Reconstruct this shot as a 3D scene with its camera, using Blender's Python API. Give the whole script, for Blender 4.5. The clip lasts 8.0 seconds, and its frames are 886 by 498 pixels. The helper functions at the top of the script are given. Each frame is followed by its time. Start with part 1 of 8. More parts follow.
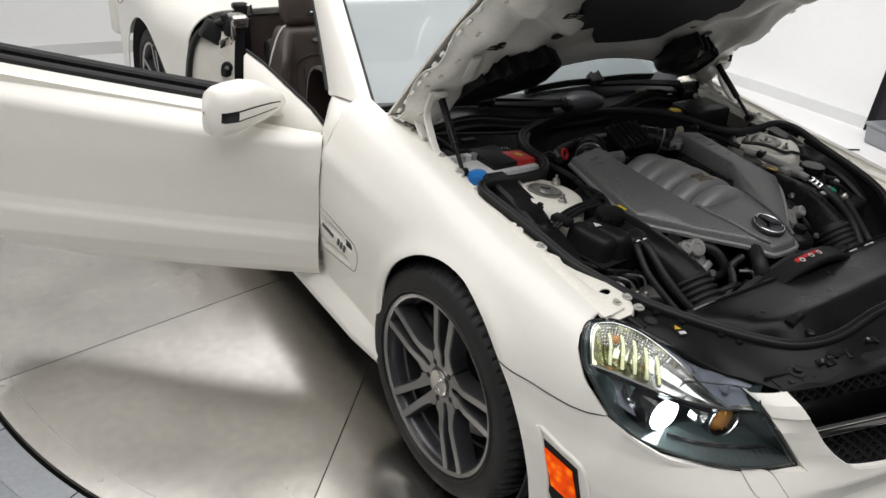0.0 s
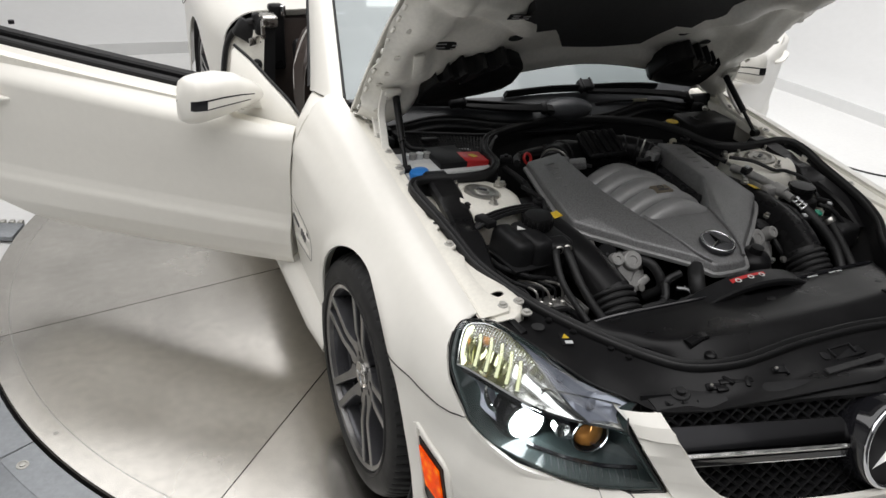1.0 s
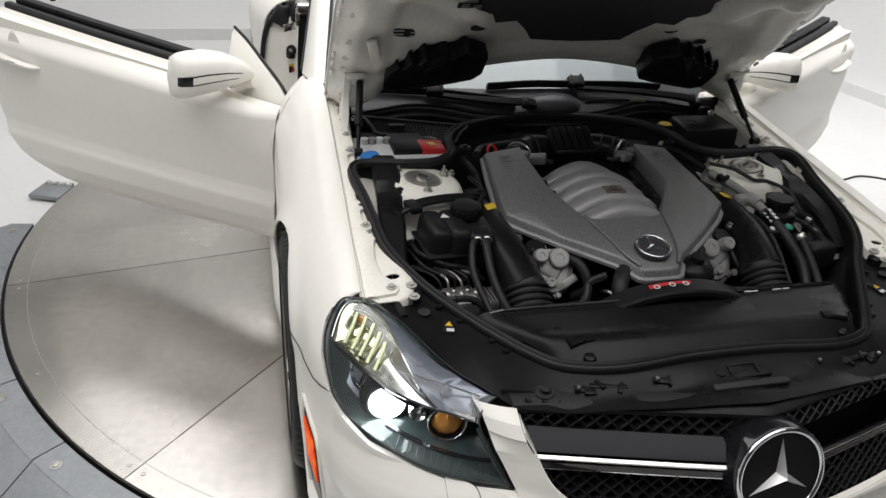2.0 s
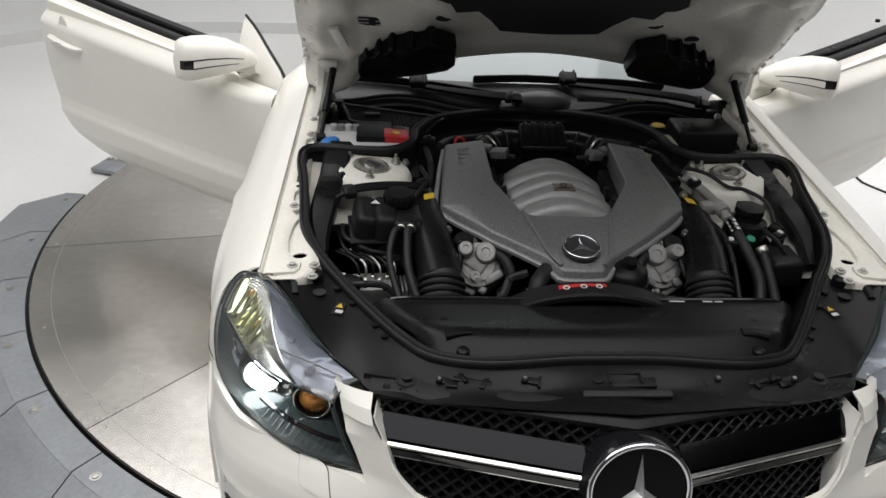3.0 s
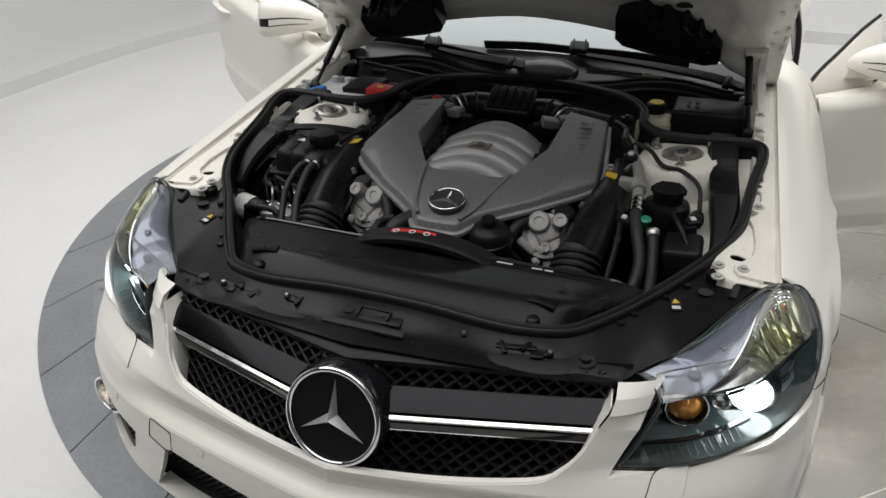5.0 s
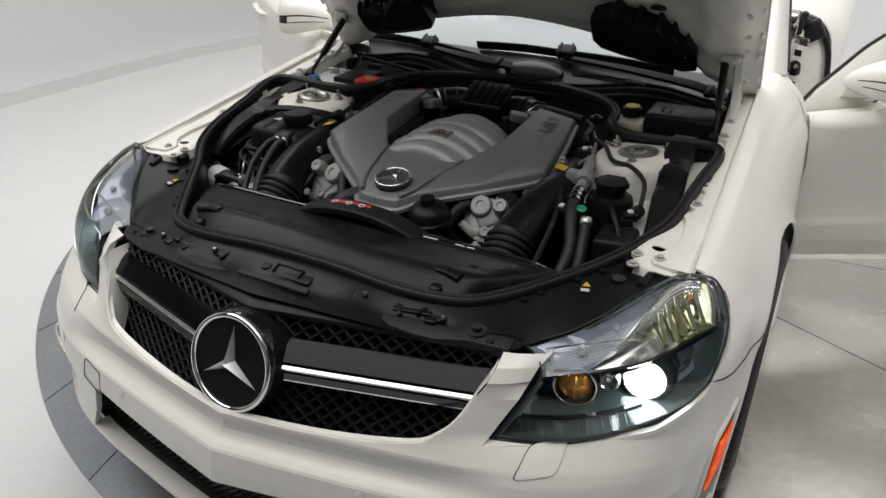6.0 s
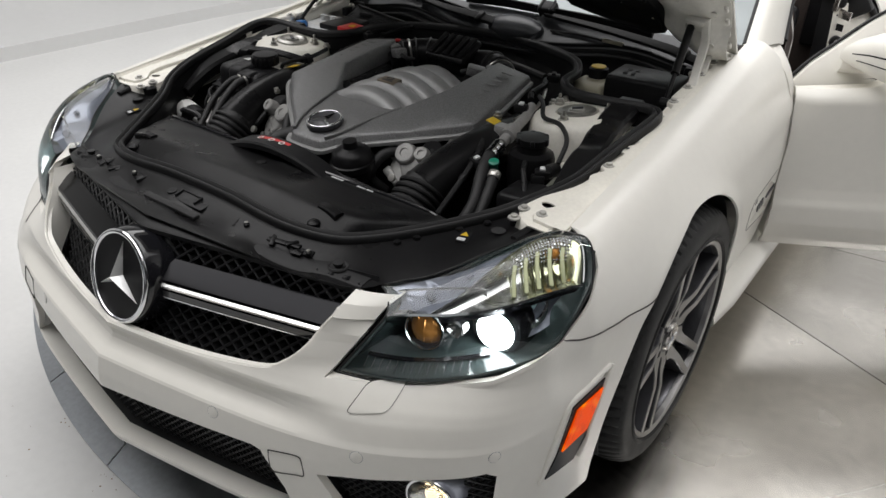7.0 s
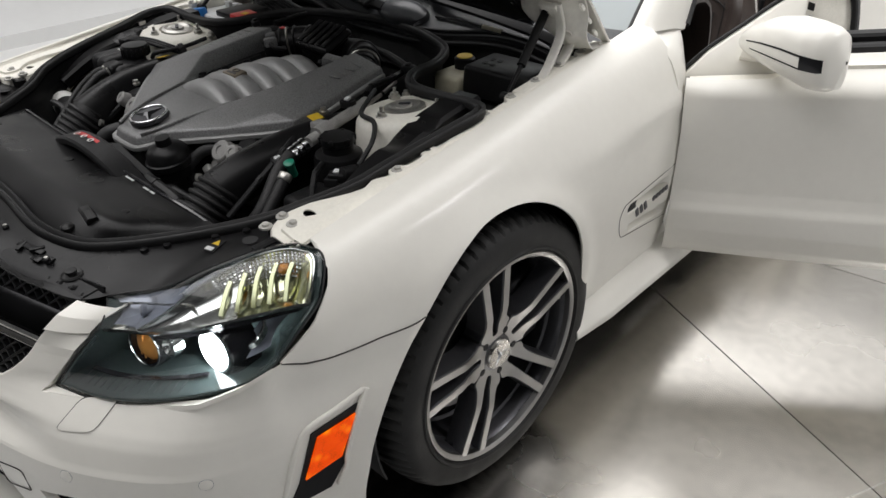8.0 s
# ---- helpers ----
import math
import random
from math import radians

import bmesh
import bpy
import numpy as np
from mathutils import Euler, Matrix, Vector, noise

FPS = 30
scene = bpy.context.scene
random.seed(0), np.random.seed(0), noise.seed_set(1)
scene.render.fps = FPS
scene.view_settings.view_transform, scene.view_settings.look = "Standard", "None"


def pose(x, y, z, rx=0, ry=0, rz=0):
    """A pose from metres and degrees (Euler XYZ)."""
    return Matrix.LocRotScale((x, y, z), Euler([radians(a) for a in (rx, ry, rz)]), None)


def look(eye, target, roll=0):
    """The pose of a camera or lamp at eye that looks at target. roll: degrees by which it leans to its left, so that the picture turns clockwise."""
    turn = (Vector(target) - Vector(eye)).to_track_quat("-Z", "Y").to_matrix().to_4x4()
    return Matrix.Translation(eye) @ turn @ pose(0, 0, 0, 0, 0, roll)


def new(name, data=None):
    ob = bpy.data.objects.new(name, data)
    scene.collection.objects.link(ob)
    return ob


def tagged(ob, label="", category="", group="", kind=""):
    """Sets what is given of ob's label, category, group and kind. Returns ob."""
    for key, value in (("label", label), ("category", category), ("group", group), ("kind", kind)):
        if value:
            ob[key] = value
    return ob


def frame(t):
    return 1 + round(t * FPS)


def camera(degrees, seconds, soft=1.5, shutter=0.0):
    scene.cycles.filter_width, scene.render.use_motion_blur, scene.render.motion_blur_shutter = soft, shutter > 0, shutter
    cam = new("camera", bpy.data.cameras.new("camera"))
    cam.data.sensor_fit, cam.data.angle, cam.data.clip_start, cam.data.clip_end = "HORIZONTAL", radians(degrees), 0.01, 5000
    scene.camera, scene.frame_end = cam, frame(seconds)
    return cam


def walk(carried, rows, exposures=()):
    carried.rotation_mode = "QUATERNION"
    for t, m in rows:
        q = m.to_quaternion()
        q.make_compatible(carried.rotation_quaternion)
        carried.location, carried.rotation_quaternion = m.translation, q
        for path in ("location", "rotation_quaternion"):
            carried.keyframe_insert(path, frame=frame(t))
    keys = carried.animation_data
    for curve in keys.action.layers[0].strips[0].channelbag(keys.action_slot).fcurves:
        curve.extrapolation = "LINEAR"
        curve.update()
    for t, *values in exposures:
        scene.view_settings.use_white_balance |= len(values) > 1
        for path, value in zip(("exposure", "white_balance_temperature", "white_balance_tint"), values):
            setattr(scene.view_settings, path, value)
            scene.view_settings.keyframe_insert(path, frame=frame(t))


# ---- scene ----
cam = camera(62.5, 8.0)
PATH = [
    (0, (-1.764, -1.195, 1.575), (-0.722, 0.204, 0.598), 5.7),
    (0.5, (-1.564, -1.334, 1.584), (-0.652, 0.154, 0.607), 5.2),
    (1, (-1.349, -1.456, 1.584), (-0.579, 0.111, 0.609), 4.8),
    (1.5, (-1.126, -1.554, 1.583), (-0.506, 0.074, 0.602), 4.5),
    (2.8, (-0.554, -1.714, 1.603), (-0.323, -0.005, 0.589), 3.9),
    (3, (-0.449, -1.722, 1.586), (-0.295, -0.002, 0.577), 3.3),
    (3.5, (-0.213, -1.745, 1.585), (-0.247, -0.039, 0.542), 2.5),
    (4, (0.051, -1.748, 1.578), (-0.201, -0.082, 0.501), 1.0),
    (4.5, (0.29, -1.73, 1.546), (-0.142, -0.093, 0.481), 0.5),
    (4.7, (0.405, -1.71, 1.536), (-0.119, -0.092, 0.484), -0.4),
    (5.8, (0.799, -1.662, 1.417), (0.014, -0.071, 0.494), 0.1),
    (6, (0.861, -1.643, 1.412), (0.037, -0.081, 0.473), 0.4),
    (6.5, (1.04, -1.575, 1.383), (0.101, -0.101, 0.411), 0.8),
    (7, (1.233, -1.452, 1.378), (0.212, -0.064, 0.364), 1.3),
    (7.5, (1.431, -1.219, 1.368), (0.317, 0.072, 0.324), -0.3),
    (8, (1.618, -0.964, 1.374), (0.438, 0.251, 0.31), -1.4),
]
walk(cam, [(t, look(eye, target, roll)) for t, eye, target, roll in PATH], [(0, 0.0), (4.5, 0.02), (6.5, 0.12), (8, 0.22)])

# ---- world, lamps ----
world = bpy.data.worlds.new("studio_world")
scene.world = world
world.use_nodes = True
world.node_tree.nodes["Background"].inputs[0].default_value = (0.9, 0.95, 1.0, 1)
world.node_tree.nodes["Background"].inputs[1].default_value = 0.05


def area_lamp(name, place, target, size, size_y, power, colour=(1, 0.985, 0.985)):
    data = bpy.data.lights.new(name, "AREA")
    data.shape, data.size, data.size_y, data.energy, data.color = "RECTANGLE", size, size_y, power, colour
    ob = new(name, data)
    ob.matrix_world = look(place, target)
    return ob


area_lamp("ceiling_softbox", (-1.1, 0.3, 3.75), (-1.1, 0.3, 0), 5.0, 5.4, 232)
# dim strip added beside the softbox to grade its edge in reflections
area_lamp("ceiling_edge_strip", (1.85, 0.3, 3.75), (1.85, 0.3, 0), 0.9, 5.4, 17)
area_lamp("ceiling_softbox_rear", (-0.4, 4.6, 3.75), (-0.4, 4.6, 0), 4.6, 2.0, 60)
# weak fill added from the front for the bumper; no such source is known
area_lamp("front_fill", (0.9, -4.55, 1.95), (0, 0.3, 0.7), 3.0, 1.5, 4, (0.96, 0.98, 1.0))
area_lamp("wall_wash", (3.3, 1.8, 3.7), (5.6, 2.6, 1.0), 0.6, 3.6, 190)


# ---- materials ----
def mat(name, col, rough=0.5, metal=0.0, var=0.10, scale=6.0, bump=0.0, bscale=180.0, coat=0.0, coat_rough=0.1,
        aniso=0.0, emit=None, strength=0.0, glass=0.0, ior=1.45, spec=0.5, rvar=0.06):
    m = bpy.data.materials.new(name)
    m.use_nodes = True
    t = m.node_tree
    b = t.nodes["Principled BSDF"]
    b.inputs["Roughness"].default_value = rough
    b.inputs["Metallic"].default_value = metal
    b.inputs["Coat Weight"].default_value = coat
    b.inputs["Coat Roughness"].default_value = coat_rough
    b.inputs["Transmission Weight"].default_value = glass
    b.inputs["IOR"].default_value = ior
    b.inputs["Specular IOR Level"].default_value = spec
    b.inputs["Base Color"].default_value = (*col, 1)
    if emit:
        b.inputs["Emission Color"].default_value = (*emit, 1)
        b.inputs["Emission Strength"].default_value = strength
    co = t.nodes.new("ShaderNodeTexCoord")
    if var > 0:
        big, fine = t.nodes.new("ShaderNodeTexNoise"), t.nodes.new("ShaderNodeTexNoise")
        big.inputs["Scale"].default_value, big.inputs["Detail"].default_value = scale, 5
        fine.inputs["Scale"].default_value, fine.inputs["Detail"].default_value = scale * 14, 3
        add = t.nodes.new("ShaderNodeMath")
        add.operation = "ADD"
        ramp = t.nodes.new("ShaderNodeMapRange")
        ramp.inputs["From Min"].default_value, ramp.inputs["From Max"].default_value = 0.7, 1.3
        ramp.inputs["To Min"].default_value, ramp.inputs["To Max"].default_value = 1 - var, 1 + var
        mul = t.nodes.new("ShaderNodeVectorMath")
        mul.operation = "SCALE"
        mul.inputs[0].default_value = col
        for n in (big, fine):
            t.links.new(co.outputs["Object"], n.inputs["Vector"])
        t.links.new(big.outputs["Fac"], add.inputs[0])
        t.links.new(fine.outputs["Fac"], add.inputs[1])
        t.links.new(add.outputs[0], ramp.inputs["Value"])
        t.links.new(ramp.outputs["Result"], mul.inputs["Scale"])
        t.links.new(mul.outputs[0], b.inputs["Base Color"])
        rr = t.nodes.new("ShaderNodeMapRange")
        rr.inputs["From Min"].default_value, rr.inputs["From Max"].default_value = 0.3, 0.7
        rr.inputs["To Min"].default_value, rr.inputs["To Max"].default_value = max(0.0, rough - rvar), min(1.0, rough + rvar)
        t.links.new(big.outputs["Fac"], rr.inputs["Value"])
        t.links.new(rr.outputs["Result"], b.inputs["Roughness"])
    if bump > 0:
        nz, bp = t.nodes.new("ShaderNodeTexNoise"), t.nodes.new("ShaderNodeBump")
        nz.inputs["Scale"].default_value, nz.inputs["Detail"].default_value = bscale, 2
        bp.inputs["Strength"].default_value, bp.inputs["Distance"].default_value = bump, 0.002
        t.links.new(co.outputs["Object"], nz.inputs["Vector"])
        t.links.new(nz.outputs["Fac"], bp.inputs["Height"])
        t.links.new(bp.outputs["Normal"], b.inputs["Normal"])
    if aniso > 0:
        b.inputs["Anisotropic"].default_value = aniso
        tan = t.nodes.new("ShaderNodeTangent")
        tan.direction_type, tan.axis = "RADIAL", "Z"
        t.links.new(tan.outputs["Tangent"], b.inputs["Tangent"])
    return m


M_PAINT = mat("satin_white_paint", (0.80, 0.780, 0.722), 0.32, var=0.015, scale=3, coat=0.35, coat_rough=0.12, rvar=0.03)
M_WHITE = mat("white_body_primer", (0.80, 0.775, 0.70), 0.42, var=0.06, scale=9, bump=0.03)
M_HOODIN = mat("white_hood_inner", (0.80, 0.785, 0.73), 0.34, var=0.07, scale=6, bump=0.02)
M_BLACK = mat("black_plastic", (0.0125, 0.0125, 0.0132), 0.40, var=0.22, scale=9, bump=0.06, bscale=420, spec=0.22)
M_SATIN = mat("satin_black_plastic", (0.0090, 0.0089, 0.0094), 0.31, var=0.18, scale=8, bump=0.02, bscale=300, spec=0.20)
M_GLOSS = mat("gloss_black", (0.010, 0.010, 0.012), 0.10, var=0.05, coat=0.5, coat_rough=0.03, rvar=0.02)
M_BLADE = mat("dark_blade_lacquer", (0.012, 0.012, 0.013), 0.16, 1.0, var=0.05, coat=0.10, coat_rough=0.05)
# near-black: real liners and pads, also shade put into holes and gaps
M_DEEP = mat("dark_parts_and_hole_shade", (0.022, 0.022, 0.0225), 0.75, var=0.2)
M_RUBBER = mat("black_rubber", (0.0115, 0.0115, 0.012), 0.55, var=0.2, scale=14, bump=0.05)
M_TYRE = mat("tyre_rubber", (0.0078, 0.0076, 0.0075), 0.64, var=0.25, scale=20, bump=0.12, bscale=150)
M_CHROME = mat("polished_chrome", (0.80, 0.81, 0.83), 0.07, 1.0, var=0.02, rvar=0.03)
M_EMBLEM = mat("bright_emblem_chrome", (0.90, 0.90, 0.89), 0.46, 0.85, var=0.02, rvar=0.03)
M_DISH = mat("emblem_dish_black", (0.006, 0.006, 0.007), 0.42, var=0.05, spec=0.2)
M_SILVER = mat("machined_aluminium", (0.62, 0.60, 0.57), 0.27, 1.0, var=0.05, scale=30)
M_SPOKE = mat("diamond_cut_spoke", (0.34, 0.335, 0.33), 0.34, 1.0, var=0.04, scale=30)
M_BARREL = mat("dark_barrel", (0.028, 0.028, 0.030), 0.40, 0.3, var=0.15, scale=30)
M_RIM = mat("grey_rim_paint", (0.085, 0.085, 0.092), 0.33, 0.6, var=0.12, scale=25)
M_ENGGREY = mat("grey_engine_cover", (0.195, 0.195, 0.196), 0.42, 0.40, var=0.55, scale=330, bump=0.35, bscale=600, rvar=0.1)
M_MANIFOLD = mat("silver_grey_manifold", (0.285, 0.285, 0.283), 0.44, 0.35, var=0.10, scale=40, bump=0.22, bscale=650)
M_CAST = mat("cast_aluminium", (0.33, 0.325, 0.315), 0.45, 0.30, var=0.22, scale=30, bump=0.3, bscale=260)
M_PLAQUE = mat("bronze_plaque", (0.26, 0.22, 0.17), 0.40, 0.7, var=0.12, scale=60)
M_STEEL = mat("zinc_steel", (0.50, 0.49, 0.46), 0.34, 0.9, var=0.15, scale=40)
M_ZINC = mat("dull_zinc_bolt", (0.46, 0.45, 0.42), 0.5, 0.25, var=0.15, scale=40)
M_PIPING = mat("pale_piping", (0.55, 0.53, 0.50), 0.5, var=0.05)
M_LEATHER = mat("dark_brown_leather", (0.050, 0.038, 0.033), 0.42, var=0.2, scale=16, bump=0.18, bscale=320)
M_AMBER = mat("orange_marker_lens", (0.50, 0.040, 0.002), 0.45, var=0.55, scale=45, spec=0.12, bump=0.5, bscale=110, emit=(1.0, 0.11, 0.001), strength=0.50)


def lit_lens(m, scale, low, high):
    """A lamp behind moulded plastic: its light breaks into hot facets."""
    t = m.node_tree
    b = t.nodes["Principled BSDF"]
    co, nz, mr, cm = (t.nodes.new("ShaderNode" + k) for k in ("TexCoord", "TexVoronoi", "MapRange", "ValToRGB"))
    nz.inputs["Scale"].default_value = scale
    mr.inputs["From Min"].default_value, mr.inputs["From Max"].default_value = 0.55, 0.05
    mr.inputs["To Min"].default_value, mr.inputs["To Max"].default_value = low, high
    cm.color_ramp.elements[0].position, cm.color_ramp.elements[0].color = 0.10, (1.0, 0.26, 0.004, 1)
    cm.color_ramp.elements[1].position, cm.color_ramp.elements[1].color = 0.45, (1.0, 0.085, 0.001, 1)
    t.links.new(co.outputs["Object"], nz.inputs["Vector"])
    t.links.new(nz.outputs["Distance"], mr.inputs["Value"])
    t.links.new(nz.outputs["Distance"], cm.inputs["Fac"])
    t.links.new(mr.outputs["Result"], b.inputs["Emission Strength"])
    t.links.new(cm.outputs["Color"], b.inputs["Emission Color"])


lit_lens(M_AMBER, 40, 0.46, 0.80)
M_AMBERDIM = mat("amber_bulb_cover", (0.80, 0.34, 0.07), 0.15, 0.3, var=0.1, scale=50)
M_YELLOW = mat("yellow_sticker", (0.62, 0.42, 0.03), 0.45, var=0.08)
M_RED = mat("red_plastic", (0.50, 0.030, 0.030), 0.38, var=0.1)
M_BLUE = mat("blue_plastic", (0.02, 0.17, 0.50), 0.35, var=0.1)
M_GREEN = mat("green_cap", (0.02, 0.24, 0.15), 0.35, var=0.1)
M_LABEL = mat("white_label", (0.66, 0.66, 0.64), 0.5, var=0.05)
M_BATT = mat("pale_grey_plastic", (0.62, 0.63, 0.63), 0.45, var=0.1)
M_TANK = mat("cream_tank_plastic", (0.55, 0.52, 0.40), 0.4, var=0.1)
M_REFLECT = mat("headlamp_reflector", (0.78, 0.78, 0.76), 0.16, 1.0, var=0.05, scale=40)
M_YREFLECT = mat("yellowish_reflector", (0.84, 0.84, 0.58), 0.12, 1.0, var=0.12, scale=70)
M_LAMPBASE = mat("headlamp_dark_base", (0.040, 0.054, 0.053), 0.08, var=0.15, scale=30)
M_GREYLAMP = mat("smoky_lamp_shelf", (0.26, 0.275, 0.320), 0.16, 0.35, var=0.08, scale=30)
M_OPTIC = mat("moulded_optic", (0.44, 0.45, 0.27), 0.14, 0.70, var=0.05, scale=60, coat=0.6, coat_rough=0.03)
M_XENON = mat("lit_projector_lens", (0.9, 0.95, 1.0), 0.1, var=0, emit=(0.92, 0.97, 1.0), strength=22)
M_FOG = mat("lit_fog_lens", (1.0, 0.9, 0.7), 0.1, var=0, emit=(1.0, 0.78, 0.48), strength=12)
M_DISC = mat("brushed_aluminium", (0.60, 0.578, 0.538), 0.24, 1.0, var=0.09, scale=2.2, bump=0.02, bscale=45, aniso=0.45, rvar=0.05)
M_EDGE = mat("dark_metal_edge", (0.05, 0.045, 0.042), 0.45, 0.6, var=0.2)
M_RAMP = mat("bluish_grey_steel_plate", (0.27, 0.285, 0.30), 0.42, 0.45, var=0.12, scale=5, bump=0.05)
M_FLOOR = mat("white_studio_floor", (0.625, 0.626, 0.616), 0.55, var=0.035, scale=2.5, bump=0.02, bscale=40)
M_WALL = mat("white_studio_wall", (0.60, 0.602, 0.597), 0.6, var=0.02, scale=1.2)
M_DARKWALL = mat("dark_grey_wall", (0.045, 0.046, 0.048), 0.7, var=0.1, scale=1.5)
M_CEIL = mat("grey_ceiling", (0.30, 0.30, 0.30), 0.8, var=0.05, scale=1.5)
M_COWL = mat("satin_dark_cowl", (0.052, 0.054, 0.058), 0.32, var=0.12, scale=8, bump=0.03, bscale=400)
M_MESH = mat("black_grille_mesh", (0.016, 0.016, 0.017), 0.34, var=0.15, scale=20, spec=0.35)
M_DIRT = mat("brown_dirt", (0.22, 0.15, 0.09), 0.8, var=0.4, scale=50)
M_CURTAIN = mat("black_curtain", (0.012, 0.011, 0.014), 0.85, var=0.3, scale=5)
M_SCREEN = mat("smoked_mirror_strip", (0.02, 0.02, 0.022), 0.1, 0.3, var=0.02)

# thin panes: mostly clear, a little grey gloss
def pane_mat(name, tint, clear, rough=0.02, gloss=0.9, reflect_veil=0.0):
    m = bpy.data.materials.new(name)
    m.use_nodes = True
    t = m.node_tree
    t.nodes.remove(t.nodes["Principled BSDF"])
    out = t.nodes["Material Output"]
    tr, gl, mx, fr = (t.nodes.new(k) for k in ("ShaderNodeBsdfTransparent", "ShaderNodeBsdfGlossy", "ShaderNodeMixShader", "ShaderNodeFresnel"))
    tr.inputs[0].default_value = (*tint, 1)
    gl.inputs[0].default_value = (gloss, gloss, gloss, 1)
    gl.inputs["Roughness"].default_value = rough
    fr.inputs["IOR"].default_value = clear
    t.links.new(fr.outputs[0], mx.inputs[0])
    t.links.new(tr.outputs[0], mx.inputs[1])
    t.links.new(gl.outputs[0], mx.inputs[2])
    last = mx
    if reflect_veil:
        # a pale teal diffuse veil, painted in for the bright ceiling's reflection
        df, nz, mr, hz = (t.nodes.new(k) for k in ("ShaderNodeBsdfDiffuse", "ShaderNodeTexNoise", "ShaderNodeMapRange", "ShaderNodeMixShader"))
        df.inputs[0].default_value = (0.66, 0.76, 0.78, 1)
        nz.inputs["Scale"].default_value = 3.0
        mr.inputs["To Min"].default_value, mr.inputs["To Max"].default_value = reflect_veil * 0.85, reflect_veil * 1.15
        t.links.new(nz.outputs["Fac"], mr.inputs["Value"])
        t.links.new(mr.outputs["Result"], hz.inputs[0])
        t.links.new(mx.outputs[0], hz.inputs[1])
        t.links.new(df.outputs[0], hz.inputs[2])
        last = hz
    t.links.new(last.outputs[0], out.inputs[0])
    return m


M_LENS = pane_mat("headlamp_cover", (0.94, 0.96, 0.97), 1.5)
# the windscreen's pale sheen is partly put into its colour as a veil
M_PANE = pane_mat("windscreen_glass", (0.66, 0.75, 0.76), 2.0, reflect_veil=0.30)


# ---- mesh helpers ----
def V(*a):
    return Vector(a)


def cr(pts, n):
    """n points on a smooth curve through pts, even in length."""
    p = np.array([tuple(q) for q in pts], float)
    if len(p) == 2:
        return [Vector(p[0] + (p[1] - p[0]) * k / (n - 1)) for k in range(n)]
    q = np.vstack([2 * p[0] - p[1], p, 2 * p[-1] - p[-2]])
    out = []
    for i in range(1, len(q) - 2):
        for u in np.linspace(0, 1, 12, endpoint=False):
            a, b, c, d = q[i - 1], q[i], q[i + 1], q[i + 2]
            out.append(0.5 * (2 * b + (c - a) * u + (2 * a - 5 * b + 4 * c - d) * u * u + (3 * b - a - 3 * c + d) * u**3))
    out.append(p[-1])
    out = np.array(out)
    s = np.r_[0, np.cumsum(np.linalg.norm(np.diff(out, axis=0), axis=1))]
    t = np.linspace(0, s[-1], n)
    return [Vector([np.interp(x, s, out[:, k]) for k in range(3)]) for x in t]


def grid(rows, wrap=False, flip=False):
    bm = bmesh.new()
    vs = [[bm.verts.new(p) for p in r] for r in rows]
    n = len(vs[0])
    for i in range(len(vs) - 1):
        for j in range(n if wrap else n - 1):
            k = (j + 1) % n
            q = (vs[i][j], vs[i][k], vs[i + 1][k], vs[i + 1][j])
            try:
                bm.faces.new(q[::-1] if flip else q)
            except ValueError:
                pass
    return bm


def loft(curves, nu, nv, flip=False):
    """A smooth skin across curves, each given by a few points."""
    c = [cr(k, nv) for k in curves]
    cols = [cr([k[j] for k in c], nu) for j in range(nv)]
    return grid([[cols[j][i] for j in range(nv)] for i in range(nu)], flip=flip)


def outward(bm, d):
    """Turn an open skin so that it faces along d."""
    bm.normal_update()
    if sum(f.normal.dot(Vector(d)) * f.calc_area() for f in bm.faces) < 0:
        bmesh.ops.reverse_faces(bm, faces=bm.faces[:])
    return bm


def shell(bm, t):
    """Give an open skin the thickness t, away from its normals."""
    bmesh.ops.remove_doubles(bm, verts=bm.verts[:], dist=1e-5)
    bm.normal_update()
    vs, fs = bm.verts[:], bm.faces[:]
    edge = [(e.verts[0], e.verts[1], e.link_faces[0]) for e in bm.edges if len(e.link_faces) == 1]
    back = {v: bm.verts.new(v.co - v.normal * t) for v in vs}
    for f in fs:
        bm.faces.new([back[v] for v in reversed(f.verts)])
    for a, b, f in edge:
        loop = list(f.verts)
        i = loop.index(a)
        if loop[(i + 1) % len(loop)] is not b:
            a, b = b, a
        bm.faces.new((b, a, back[a], back[b]))
    return bm


def tube(pts, r, seg=10, n=24, caps=True, rf=None):
    p = cr(pts, n)
    rows, up = [], None
    for i in range(n):
        d = (p[min(i + 1, n - 1)] - p[max(i - 1, 0)]).normalized()
        if up is None:
            up = d.orthogonal().normalized()
        up = (up - d * up.dot(d)).normalized()
        w = d.cross(up)
        k = r * (rf(i / (n - 1)) if rf else 1)
        rows.append([p[i] + (up * math.cos(a) + w * math.sin(a)) * k for a in np.linspace(0, 2 * math.pi, seg, endpoint=False)])
    bm = grid(rows, wrap=True, flip=True)
    if caps:
        bm.verts.ensure_lookup_table()
        bm.faces.new([bm.verts[k] for k in range(seg)])
        bm.faces.new([bm.verts[(n - 1) * seg + k] for k in reversed(range(seg))])
    return bm


